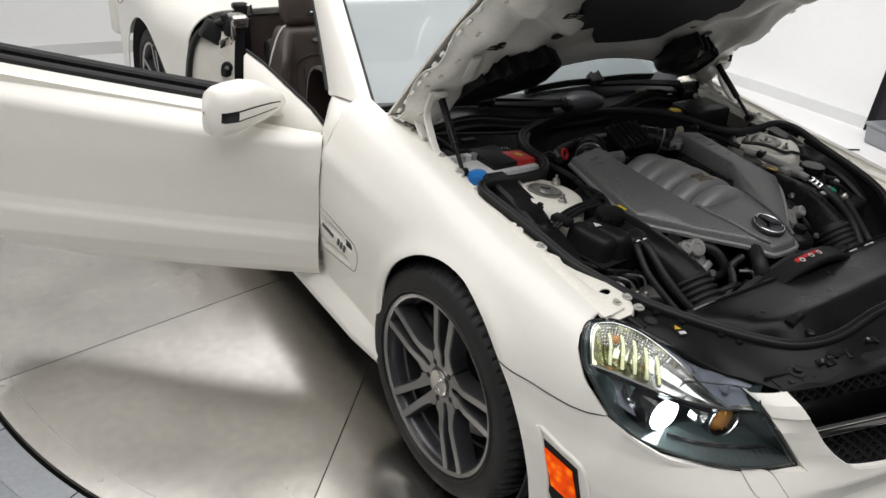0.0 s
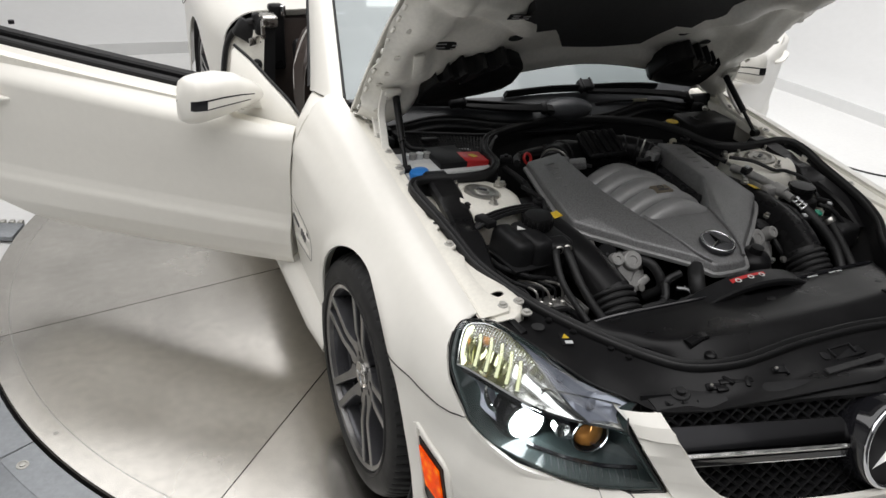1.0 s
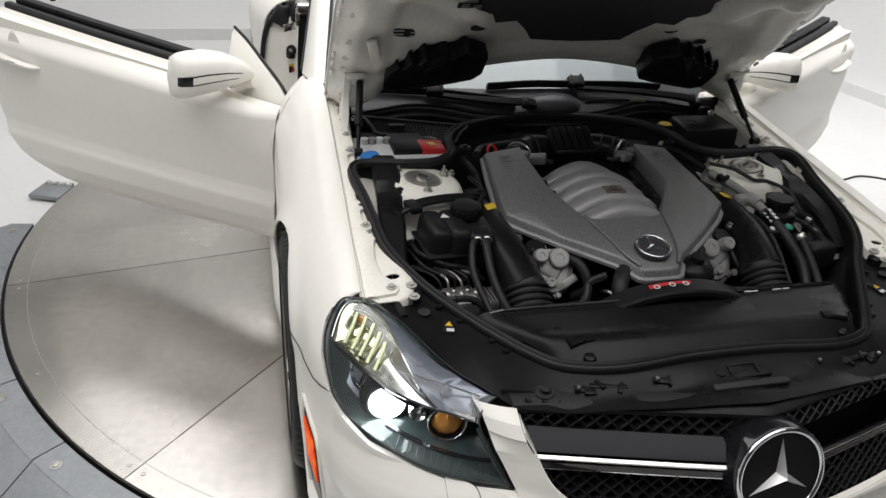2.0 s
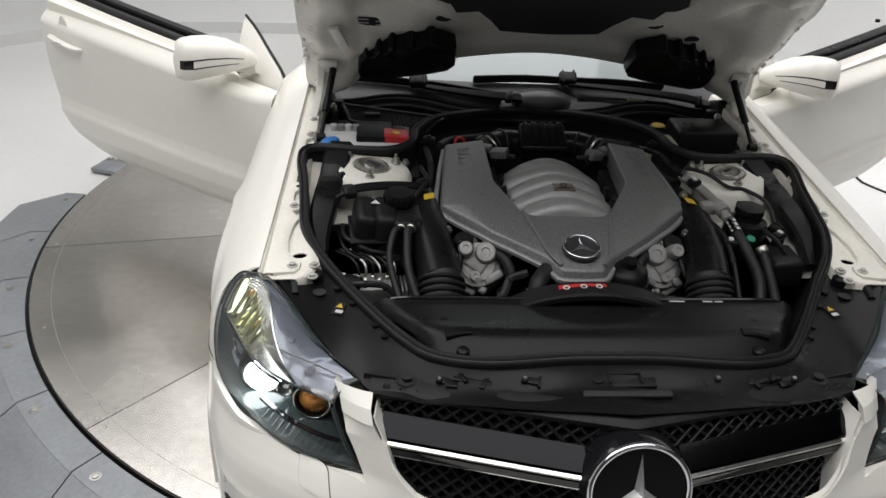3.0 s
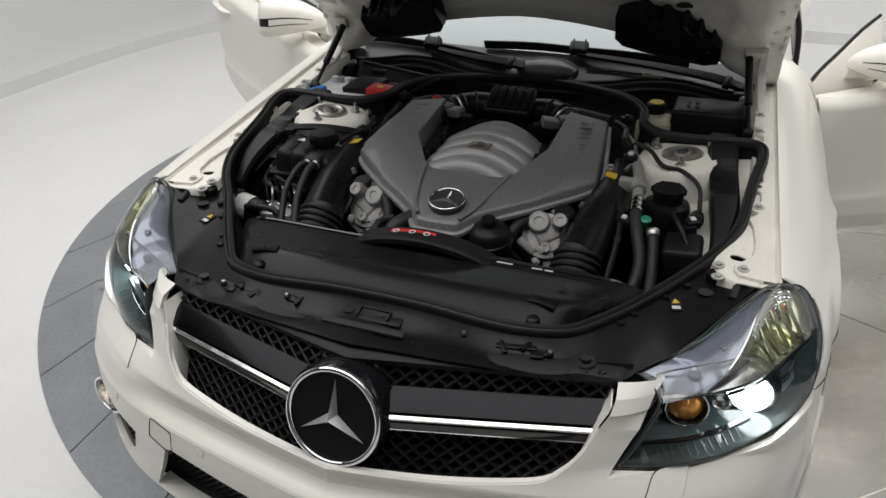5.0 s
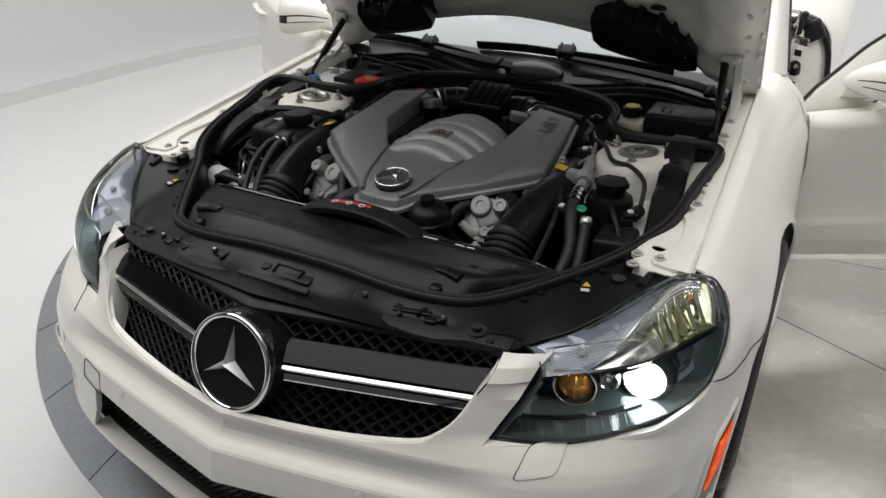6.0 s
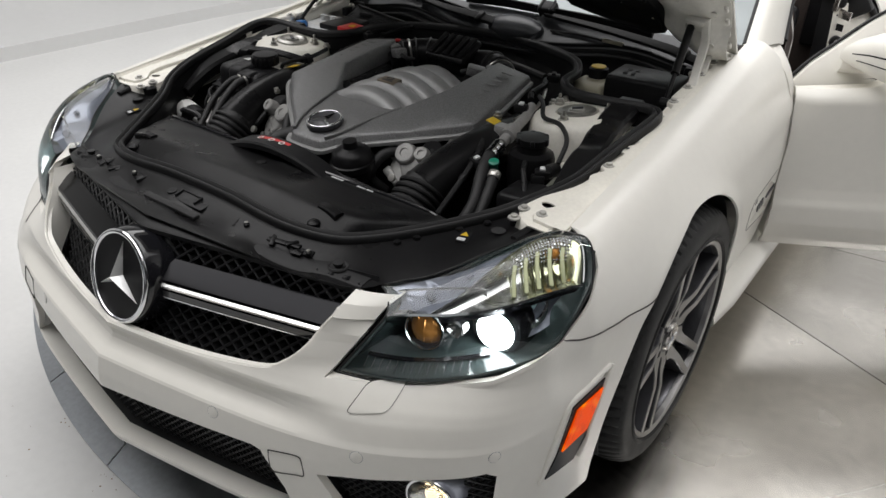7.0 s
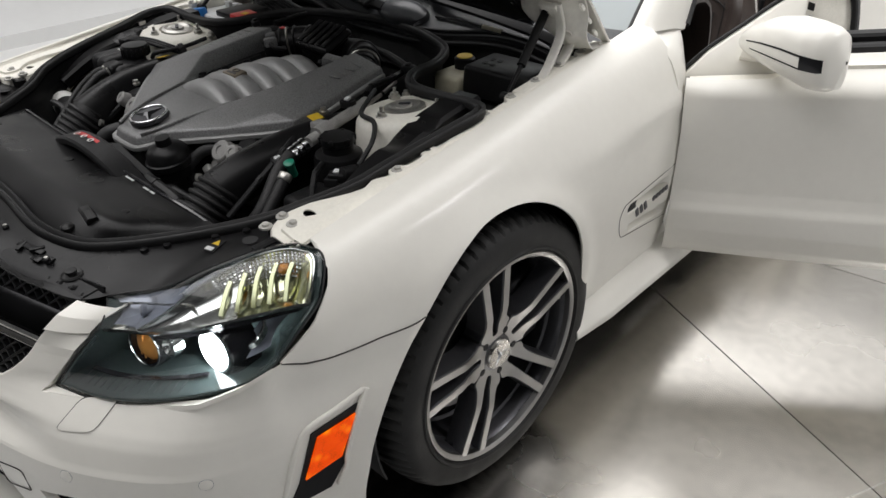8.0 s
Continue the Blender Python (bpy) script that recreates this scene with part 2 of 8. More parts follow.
def strap(pts, w, h, n=24, up=(0, 0, 1), wf=None):
    """A bar of width w and height h swept along pts."""
    p = cr(pts, n)
    rows = []
    for i in range(n):
        d = (p[min(i + 1, n - 1)] - p[max(i - 1, 0)]).normalized()
        sx = d.cross(Vector(up)).normalized()
        sz = sx.cross(d)
        k = wf(i / (n - 1)) if wf else 1
        c = min(w * k, h) * 0.22
        ring = []
        for a, b in ((-1, -1), (1, -1), (1, 1), (-1, 1)):
            for e, g in (((0, 1), (1, 0)) if a * b > 0 else ((1, 0), (0, 1))):
                ring.append(p[i] + sx * a * (w * k / 2 - c * e) + sz * b * (h / 2 - c * g))
        rows.append(ring)
    bm = grid(rows, wrap=True)
    m = len(rows[0])
    bm.verts.ensure_lookup_table()
    bm.faces.new([bm.verts[k] for k in reversed(range(m))])
    bm.faces.new([bm.verts[(n - 1) * m + k] for k in range(m)])
    bmesh.ops.recalc_face_normals(bm, faces=bm.faces[:])
    return bm


def axis_to(d, at=(0, 0, 0)):
    """A pose whose z points along d."""
    return Matrix.Translation(at) @ Vector(d).to_track_quat("Z", "Y").to_matrix().to_4x4()


def lathe(profile, m, seg=32, closed=False):
    """A body turned about z: profile of (radius, height), placed by m."""
    rows = [[m @ Vector((r * math.cos(a), r * math.sin(a), h)) for a in np.linspace(0, 2 * math.pi, seg, endpoint=False)] for r, h in profile]
    bm = grid(rows, wrap=True)
    if not closed:
        bm.verts.ensure_lookup_table()
        if profile[0][0] > 1e-4:
            bm.faces.new([bm.verts[k] for k in reversed(range(seg))])
        if profile[-1][0] > 1e-4:
            bm.faces.new([bm.verts[(len(profile) - 1) * seg + k] for k in range(seg)])
    bmesh.ops.remove_doubles(bm, verts=bm.verts[:], dist=1e-6)
    bmesh.ops.recalc_face_normals(bm, faces=bm.faces[:])
    return bm


def box(size, m, bev=0.004, seg=2, taper=1.0):
    bm = bmesh.new()
    bmesh.ops.create_cube(bm, size=1)
    for v in bm.verts:
        k = taper if v.co.z > 0 else 1
        v.co = Vector((v.co.x * size[0] * k, v.co.y * size[1] * k, v.co.z * size[2]))
    if bev > 0:
        bmesh.ops.bevel(bm, geom=bm.edges[:], offset=bev, segments=seg, profile=0.5, affect="EDGES")
    bm.transform(m)
    return bm


def prism(poly, h0, h1, m=None, bev=0.0, seg=2):
    """A plane outline in local x, y, drawn out from h0 to h1."""
    bm = bmesh.new()
    lo = [bm.verts.new((x, y, h0)) for x, y in poly]
    hi = [bm.verts.new((x, y, h1)) for x, y in poly]
    n = len(poly)
    bm.faces.new(lo[::-1])
    bm.faces.new(hi)
    for i in range(n):
        bm.faces.new((lo[i], lo[(i + 1) % n], hi[(i + 1) % n], hi[i]))
    bmesh.ops.recalc_face_normals(bm, faces=bm.faces[:])
    if bev > 0:
        bmesh.ops.bevel(bm, geom=bm.edges[:], offset=bev, segments=seg, profile=0.5, affect="EDGES")
    if m is not None:
        bm.transform(m)
    return bm


def join(*bms):
    out = bmesh.new()
    for b in bms:
        me = bpy.data.meshes.new("t")
        b.to_mesh(me)
        out.from_mesh(me)
        bpy.data.meshes.remove(me)
        b.free()
    return out


def mirrored(bm):
    for v in bm.verts:
        v.co.x = -v.co.x
    bmesh.ops.reverse_faces(bm, faces=bm.faces[:])
    return bm


def side(bm, s):
    return bm if s > 0 else mirrored(bm)


def both(make):
    """Left and right of a car-wide mesh."""
    return join(make(), mirrored(make()))


def cut(bm, *tools):
    """bm less the closed bodies tools."""
    obs = []
    for b in (bm, *tools):
        bmesh.ops.recalc_face_normals(b, faces=b.faces[:])
        me = bpy.data.meshes.new("t")
        b.to_mesh(me)
        b.free()
        obs.append(new("t", me))
    for o in obs[1:]:
        k = obs[0].modifiers.new("cut", "BOOLEAN")
        k.operation, k.solver, k.object = "DIFFERENCE", "MANIFOLD", o
    bpy.context.view_layer.update()
    me = bpy.data.meshes.new_from_object(obs[0].evaluated_get(bpy.context.evaluated_depsgraph_get()))
    out = bmesh.new()
    out.from_mesh(me)
    for o in obs:
        bpy.data.objects.remove(o)
    return out


def mesh_of(name, bm, material, sharp=38):
    me = bpy.data.meshes.new(name)
    bm.to_mesh(me)
    bm.free()
    me.materials.append(material)
    for f in me.polygons:
        f.use_smooth = True
    me.set_sharp_from_angle(angle=radians(sharp))
    return me


def thing(name, place, label, category, group="", kind=""):
    ob = new(name)
    ob.empty_display_size = 0.1
    ob.matrix_basis = Matrix.Translation(place)
    return tagged(ob, label, category, group, kind)


def part(name, bm, material, parent, label="", sharp=38):
    """One mesh, given in the world's metres, under a thing or a part."""
    ob = new(name, mesh_of(name, bm, material, sharp))
    ob.parent = parent
    if parent.type == "EMPTY" and parent.parent is None:
        ob.matrix_parent_inverse = parent.matrix_basis.inverted()
    if label:
        ob["label"] = label
    return ob


def tab(x, pairs):
    return float(np.interp(x, [p[0] for p in pairs], [p[1] for p in pairs]))


def smooth(x, a, b):
    u = min(1.0, max(0.0, (x - a) / (b - a)))
    return u * u * (3 - 2 * u)

# ---- the studio ----
DISC_C, DISC_R, FLOOR_Z = V(-0.055, 1.21, 0), 1.815, -0.055


def studio():
    fl = bmesh.new()
    bmesh.ops.create_grid(fl, x_segments=24, y_segments=24, size=9)
    fl.transform(Matrix.Translation((0, 0.5, FLOOR_Z)))
    tagged(new("floor", mesh_of("floor", fl, M_FLOOR)), "white painted studio floor with faint scuffs", "floor", kind="structure")
    # a rounded cove that runs up into the wall, all round
    rows = []
    outline = [(r * math.copysign(abs(math.cos(a)) ** 0.5, math.cos(a)), r * math.copysign(abs(math.sin(a)) ** 0.5, math.sin(a)))
               for r in (5.6,) for a in np.linspace(0, 2 * math.pi, 97)[:-1]]
    prof = [(0.70, -0.012)] + [(1 - 0.24 * (1 - math.sin(a)), 1.35 * (1 - math.cos(a))) for a in np.linspace(0.08, math.pi / 2, 18)] + [(1.0, 4.2)]
    for k, h in prof:
        rows.append([V(x * k, 0.8 + y * k, FLOOR_Z + 0.004 + h) for x, y in outline])
    # the open side of the studio is closed by a plain dark wall
    dark = [r[57:] + r[:1] for r in rows]
    light = [r[:58] for r in rows]
    tagged(new("wall_cove", mesh_of("wall_cove", shell(grid(light, flip=True), -0.1), M_WALL)), "pale grey studio cove wall, seamless and smooth", "wall", kind="structure")
    tagged(new("wall_front", mesh_of("wall_front", shell(grid(dark, flip=True), -0.1), M_DARKWALL)), "plain dark grey wall opposite the studio cove", "wall", kind="structure")
    ce = box((11.6, 11.6, 0.1), pose(0, 0.8, 4.12), 0)
    tagged(new("ceiling", mesh_of("ceiling", ce, M_CEIL)), "grey studio ceiling", "ceiling", kind="structure")


def turntable():
    tt = thing("turntable", tuple(DISC_C), "round brushed aluminium turntable with seamed plates under the car", "turntable", kind="structure")
    part("rim_edge", lathe([(DISC_R - 0.05, -0.05), (DISC_R - 0.002, -0.05), (DISC_R, -0.005), (DISC_R - 0.012, -0.0035), (DISC_R - 0.05, -0.0035)], Matrix.Translation(DISC_C), 160), M_EDGE, tt, "dark metal edge band")
    part("rim_groove", lathe([(DISC_R - 0.0765, 0.0004), (DISC_R - 0.0750, 0.0008), (DISC_R - 0.0735, 0.0004)], Matrix.Translation(DISC_C), 160, True), M_STEEL, tt)
    part("gap_ring", lathe([(DISC_R - 0.3, -0.052), (DISC_R + 0.013, -0.050)], Matrix.Translation(DISC_C), 120), M_DEEP, tt)
    # plates are cut along straight seams; each is its own sheet with a 3 mm joint
    # a seam: a point on it and its direction
    seams = [((-1.81, 0.96), (0.985, 0.155)), ((-1.29, -0.06), (0.714, 0.70)), ((0.88, 0.832), (0.897, -0.441)), ((1.094, 1.362), (0.99, 0.117))]
    angles = []
    for (x, y), (dx, dy) in seams:
        # where the seam leaves the disc
        p, d = V(x, y, 0) - DISC_C, V(dx, dy, 0).normalized()
        for sgn in (1, -1):
            b, c = p.dot(d), p.length_squared - DISC_R**2
            k = -b + sgn * math.sqrt(b * b - c)
            angles.append((p + d * k).to_2d())
    rim = {"s1": angles[1], "s2": angles[3], "s3": angles[4], "s4": angles[6]}
    order = sorted(rim.values(), key=lambda q: math.atan2(q.y, q.x))
    hub = V(0.02, 0.06, 0)
    n = len(order)
    for i in range(n):
        a0, a1 = (math.atan2(order[j % n].y, order[j % n].x) for j in (i, i + 1))
        if a1 <= a0:
            a1 += 2 * math.pi
        g = 0.0016 / DISC_R
        arc = [V(math.cos(a), math.sin(a), 0) * (DISC_R - 0.004) for a in np.linspace(a0 + g, a1 - g, 64)]
        mid = (arc[0] + arc[-1] + arc[32]) / 3
        poly = [(hub.x + 0.004 * mid.x, hub.y + 0.004 * mid.y)] + [(q.x, q.y) for q in arc]
        bm = prism(poly, -0.004, 0.0)
        ob = new("plate", mesh_of("plate", bm, M_DISC))
        ob.parent = tt
        # two rivets at each end of a seam
        for a in (a0 + 0.016, a1 - 0.016, (a0 + a1) / 2):
            q = V(math.cos(a), math.sin(a), 0) * (DISC_R - 0.045)
            part("rivet", lathe([(0.007, 0.0), (0.006, 0.0016), (0.0, 0.0022)], Matrix.Translation(DISC_C + q), 12), M_STEEL, tt)
    return tt


def ramp():
    """Ring of sloped steel plates round the turntable, with bolts."""
    step, first, count = 11.45, 172.0, 14
    rp = thing("ramp_ring", (DISC_C.x - 1.9, DISC_C.y, FLOOR_Z), "bluish grey bolted steel ramp plates round the turntable", "ramp", kind="structure")
    for i in range(count):
        a0, a1 = radians(first + i * step), radians(first + (i + 1) * step)
        if i == 0:
            a0 += 0.0
        rows = []
        for r, z, sk in ((1.827, -0.050, 0), (1.827, -0.006, 0), (1.920, -0.007, 0.0), (1.923, -0.0085, 0.002), (2.113, -0.050, 0.035), (2.113, -0.0545, 0.035)):
            g = 0.0012
            rows.append([DISC_C + V(math.cos(a) * r, math.sin(a) * r, z) for a in np.linspace(a0 + sk + g, a1 + sk - g, 13)])
        bm = grid(rows, flip=False)
        bmesh.ops.recalc_face_normals(bm, faces=bm.faces[:])
        plate = part("plate", bm, M_RAMP, rp, sharp=2)
        a = a0 + 0.035
        at = DISC_C + V(math.cos(a) * 1.887, math.sin(a) * 1.887, -0.0065)
        part("bolt", join(lathe([(0.017, 0.0), (0.0165, 0.0015), (0.012, 0.0016), (0.0115, 0.0006), (0.009, 0.0006), (0.0085, 0.004), (0.004, 0.005), (0.0, 0.0035)], Matrix.Translation(at), 20)), M_STEEL, plate, "steel countersunk bolt")
    a = radians(161)
    c = DISC_C + V(math.cos(a) * 1.920, math.sin(a) * 1.920, FLOOR_Z)
    hg = thing("floor_hinge_plate", tuple(c), "small grey steel hinge plate on the white floor", "hinge plate")
    m = Matrix.Translation(c) @ pose(0, 0, 0.02, 0, 0, math.degrees(a))
    part("leaf", box((0.15, 0.13, 0.022), m, 0.005), M_RAMP, hg)
    part("knuckle", join(*[box((0.022, 0.03, 0.036), m @ pose(-0.055 + 0.037 * k, -0.075, -0.002), 0.004) for k in range(4)]), M_STEEL, hg)


def corner():
    """Black curtain, storage bin and a cable at the studio's edge."""
    cu = thing("curtain", (4.1, 0.2, FLOOR_Z), "black pleated studio curtain hanging at the wall", "curtain")
    rows = []
    for k in np.linspace(0, 1, 90):
        p = V(3.86, 1.28, 0).lerp(V(4.40, -0.9, 0), k)
        w = 0.035 * math.sin(k * 75)
        rows.append([V(p.x + w, p.y + 0.2 * w, z) for z in (FLOOR_Z + 0.01, 1.0, 2.2, 3.6)])
    part("cloth", shell(grid(rows), 0.006), M_CURTAIN, cu)
    bn = thing("storage_bin", (3.75, 1.13, FLOOR_Z), "blue-grey plastic storage bin on the floor", "bin")
    m = pose(3.74, 0.97, FLOOR_Z, 0, 0, -14)
    part("tub", box((0.36, 0.30, 0.13), m @ pose(0, 0, 0.065, 180), 0.015, 2, 0.9), M_RAMP, bn)
    part("lid", box((0.38, 0.32, 0.022), m @ pose(0, 0, 0.140), 0.008), M_RAMP, bn)
    cb = thing("floor_cable", (2.2, 1.8, FLOOR_Z), "thin black cable lying on the white floor", "cable")
    z = FLOOR_Z + 0.006
    part("cord", tube([V(3.4, 1.05, z), V(3.0, 1.24, z), V(2.81, 1.54, z), V(2.62, 1.66, z), V(2.40, 1.62, z), V(2.25, 1.80, z), V(2.23, 1.95, z), V(2.4, 2.3, z), V(3.0, 2.9, z)], 0.006, 6, 60), M_RUBBER, cb)


def crumbs():
    """Small flakes of dirt on the white floor beside the ramp plates."""
    rnd = random.Random(11)
    bm = bmesh.new()
    for cx, cy, spread, n in ((-0.17, -0.905, 0.030, 16), (-0.457, -0.885, 0.010, 3), (-0.5, -0.95, 0.2, 6), (-1.6, -0.7, 0.5, 8)):
        for _ in range(n):
            x, y, r = rnd.gauss(cx, spread), rnd.gauss(cy, spread * 0.8), rnd.uniform(0.0010, 0.0030)
            k = rnd.uniform(0, 6.28)
            low = [bm.verts.new((x + r * rnd.uniform(0.6, 1.3) * math.cos(k + j * 1.257), y + r * rnd.uniform(0.6, 1.3) * math.sin(k + j * 1.257), FLOOR_Z + 0.0004)) for j in range(5)]
            top = bm.verts.new((x, y, FLOOR_Z + 0.0016))
            for j in range(5):
                bm.faces.new((low[j], low[(j + 1) % 5], top))
    tagged(new("floor_dirt", mesh_of("floor_dirt", bm, M_DIRT)), "small brown flakes of dirt on the white floor", "dirt", kind="stuff")


studio()
crumbs()
corner()
turntable()
ramp()

# ---- the car: body ----
car = thing("car", (0, 1.3, 0), "white convertible with open bonnet and doors on a turntable", "car")
AX = 0.327                      # axle height
ACY, ACZ, AR = -0.020, 0.385, 0.305   # the arch's flare
# front wheel arch, from the bumper's foot over the wheel to the sill
ARCH = [(p.x, p.y) for p in cr([(y, z, 0) for y, z in ((-0.402, 0.19), (-0.398, 0.24), (-0.386, 0.29), (-0.370, 0.35), (-0.333, 0.44), (-0.287, 0.51), (-0.235, 0.575), (-0.16, 0.640), (-0.08, 0.679), (0.0, 0.690), (0.075, 0.680), (0.145, 0.645), (0.205, 0.585), (0.243, 0.51), (0.262, 0.43), (0.275, 0.35), (0.284, 0.27))], 140)]


def fx(y, z):
    """Half width of the front wing's skin."""
    xe = tab(y, [(-0.55, 0.70), (-0.37, 0.722), (0, 0.712), (0.68, 0.697), (0.86, 0.70)])
    xs = tab(y, [(-0.52, 0.80), (-0.44, 0.830), (-0.37, 0.843), (-0.26, 0.854), (-0.1, 0.869), (0.1, 0.873), (0.3, 0.869), (0.5, 0.863), (0.68, 0.860), (0.86, 0.842)])
    zc, zs, p = fz(y), 0.555, 2.1
    if z >= zs:
        u = min(1.0, (z - zs) / (zc - zs))
        x = xe + (xs - xe) * (1 - u**p) ** (1 / p)
    else:
        x = xs - 0.35 * (zs - z) ** 2
    r = math.hypot(y - ACY, z - ACZ)
    x += 0.0075 * math.exp(-(((z - 0.705 - 0.05 * (y - 0.6)) / 0.028) ** 2)) * smooth(y, 0.12, 0.55)
    return x + 0.012 * math.exp(-(((r - AR) / 0.035) ** 2)) * (0.3 + 0.7 * smooth(y, -0.40, -0.22)) * smooth(zc - z, 0.03, 0.12)


def fz(y):
    return 0.738 + 0.127 * (min(y, 0.68) + 0.37)


def arch_front(z):
    """y of the arch's front flank at height z."""
    return float(np.interp(z, [p[1] for p in ARCH if p[0] < 0], [p[0] for p in ARCH if p[0] < 0]))


def arch_top(y):
    return float(np.interp(y, [p[0] for p in ARCH], [p[1] for p in ARCH]))


def seam_z(y):
    return tab(y, [(-0.505, 0.600), (-0.47, 0.587), (-0.42, 0.580), (-0.30, 0.571), (-0.235, 0.575)])



VENT_TOP = [(0.428, 0.487), (0.432, 0.501), (0.442, 0.513), (0.46, 0.520), (0.69, 0.5405)]
VENT_LOW = [(0.428, 0.481), (0.434, 0.455), (0.448, 0.430), (0.47, 0.4205), (0.69, 0.3880)]


def vent_slot(y, z, y0, h0, h1):
    """How far a point lies inside a slot of the side vent, in metres."""
    zt, zb = tab(max(y, 0.46), VENT_TOP), tab(max(y, 0.47), VENT_LOW)
    a, b = zt - (zt - zb) * h0, zt - (zt - zb) * h1
    r, c = (a - b) / 2, (a + b) / 2
    return r - (math.hypot(y - y0 - r, z - c) if y < y0 + r else abs(z - c))


def wing_x(y, z):
    x = fx(y, z)
    if y > 0.36 and 0.37 < z < 0.58:
        d = max(vent_slot(y, z, 0.464, 0.13, 0.36), vent_slot(y, z, 0.480, 0.70, 0.90))
        x -= 0.017 * smooth(d, -0.0015, 0.0055) * (1 - smooth(y, 0.655, 0.684))
    return x


def wing(s):
    ys = list(np.linspace(-0.505, -0.237, 20)) + [y for y, z in ARCH if y > -0.234] + list(np.linspace(0.287, 0.395, 10)) + list(np.linspace(0.399, 0.425, 6)) + list(np.linspace(0.428, 0.54, 34)) + list(np.linspace(0.55, 0.704, 16))
    rows = []
    for y in ys:
        zt = tab(y, [(-0.505, 0.602), (-0.44, 0.648), (-0.385, 0.70), (-0.372, 0.725), (-0.365, fz(-0.365))]) if y < -0.365 else fz(y)
        if y < -0.235:
            zb = seam_z(y)
        elif y < 0.285:
            zb = arch_top(y)
        else:
            zb = 0.282
        row = []
        for v in np.linspace(0, 1, 76):
            z = zt - (zt - zb) * v * v
            k = smooth(y, 0.22, 0.36)
            if k > 0:
                z += k * (tab(v, [(0, zt), (0.12, zt - 0.06), (0.26, 0.575), (0.88, 0.385), (1, zb)]) - z)
            row.append(V(wing_x(y, z), y, z))
        rows.append(row)
    w = part("front_wing", side(shell(grid(rows), 0.006), s), M_PAINT, car, "satin white front wing with a flared wheel arch", 30)
    m = Matrix(((0, 0, 1, 0), (1, 0, 0, 0), (0, 1, 0, 0), (0, 0, 0, 1)))
    # joint round the vent's panel
    ol = [(0.69, 0.5405), (0.58, 0.5308), (0.460, 0.520), (0.442, 0.513), (0.432, 0.501), (0.428, 0.484), (0.434, 0.455), (0.448, 0.430), (0.47, 0.4205), (0.58, 0.4045), (0.69, 0.3880)]
    vent = part("vent_joint", side(tube([V(fx(y, z) - 0.0008, y, z) for y, z in ol], 0.0017, 6, 120), s), M_EDGE, w, "recessed white side vent with louvres")
    op = [(0.470, 0.484), (0.476, 0.499), (0.484, 0.506), (0.516, 0.5075), (0.510, 0.496), (0.514, 0.484), (0.488, 0.475)]
    # the opening is a near-black plug, its inner shade put into the colour
    part("vent_opening", side(prism(op, fx(0.49, 0.49) - 0.020, fx(0.49, 0.49) - 0.0045, m, 0.001), s), M_DEEP, vent, "near-black plug in place of the vent opening")
    for j in range(8):
        y = (0.514 + 0.020 * j) if j < 3 else (0.548 + 0.016 * j)
        h = 0.024 if j < 3 else 0.012
        z = 0.4720 + 0.080 * (y - 0.52)
        part("badge_bar", side(box((0.004, 0.012, h), pose(fx(y, z) + 0.0012, y, z, 22), 0.001, 1), s), M_RIM, vent, "dark chrome badge bar")
    jl = [V(fx(y, seam_z(y)) + 0.0004, y, seam_z(y) - 0.0005) for y in np.linspace(-0.505, -0.238, 16)]
    part("bumper_joint", side(tube(jl, 0.0016, 6, 60), s), M_EDGE, w)
    # upper tail of the wing, up to the pillar
    rows = []
    for k, y in enumerate(np.linspace(0.690, 0.862, 12)):
        zb = tab(y, [(0.69, 0.60), (0.70, 0.655), (0.712, 0.70), (0.765, 0.731), (0.862, 0.836)])
        zt = 0.8475 - 0.011 * k / 11
        xt = 0.696 + 0.044 * k / 11
        rows.append([V(xt + (fx(min(y, 0.70), zb) - 0.05 * (y - 0.69) / 0.17 - xt) * (1 - (1 - v) ** 1.7) ** 0.6 if v > 0 else xt, y, zt + (zb - zt) * v**1.6) for v in np.linspace(0, 1, 12)])
    part("wing_tail", side(shell(grid(rows), 0.005), s), M_PAINT, car)
    # wheel house
    rows = [[V(x, 0.356 * math.cos(a) - 0.004, 0.330 + 0.356 * math.sin(a)) for x in (0.838, 0.80, 0.70, 0.635)] for a in np.linspace(-0.35, math.pi + 0.35, 40)]
    part("wheel_house", side(shell(grid(rows), 0.004), s), M_DEEP, car, "black wheel-house liner")
    wall = lathe([(0.0, 0.0), (0.356, 0.001)], Matrix.Translation((0.635, -0.004, 0.330)) @ axis_to((1, 0, 0)), 40)
    part("wheel_house_wall", side(wall, s), M_DEEP, car)
    # bolted flange along the bonnet gap: a lower plate, and a raised outer plate with scalloped tabs
    edge = lambda y: tab(y, [(-0.39, 0.722), (0, 0.712), (0.68, 0.697)])
    top = lambda y: fz(max(y, -0.372))
    lift = lambda y, h: h * (1 - smooth(y, -0.28, -0.18))
    fl = []
    for y in np.linspace(-0.388, 0.60, 56):
        z, x0 = top(y) - 0.006 + lift(y, 0.008), edge(y)
        wdt = tab(y, [(-0.388, 0.085), (-0.372, 0.112), (-0.33, 0.130), (-0.29, 0.118), (-0.20, 0.085), (0.0, 0.060), (0.2, 0.055), (0.6, 0.07)])
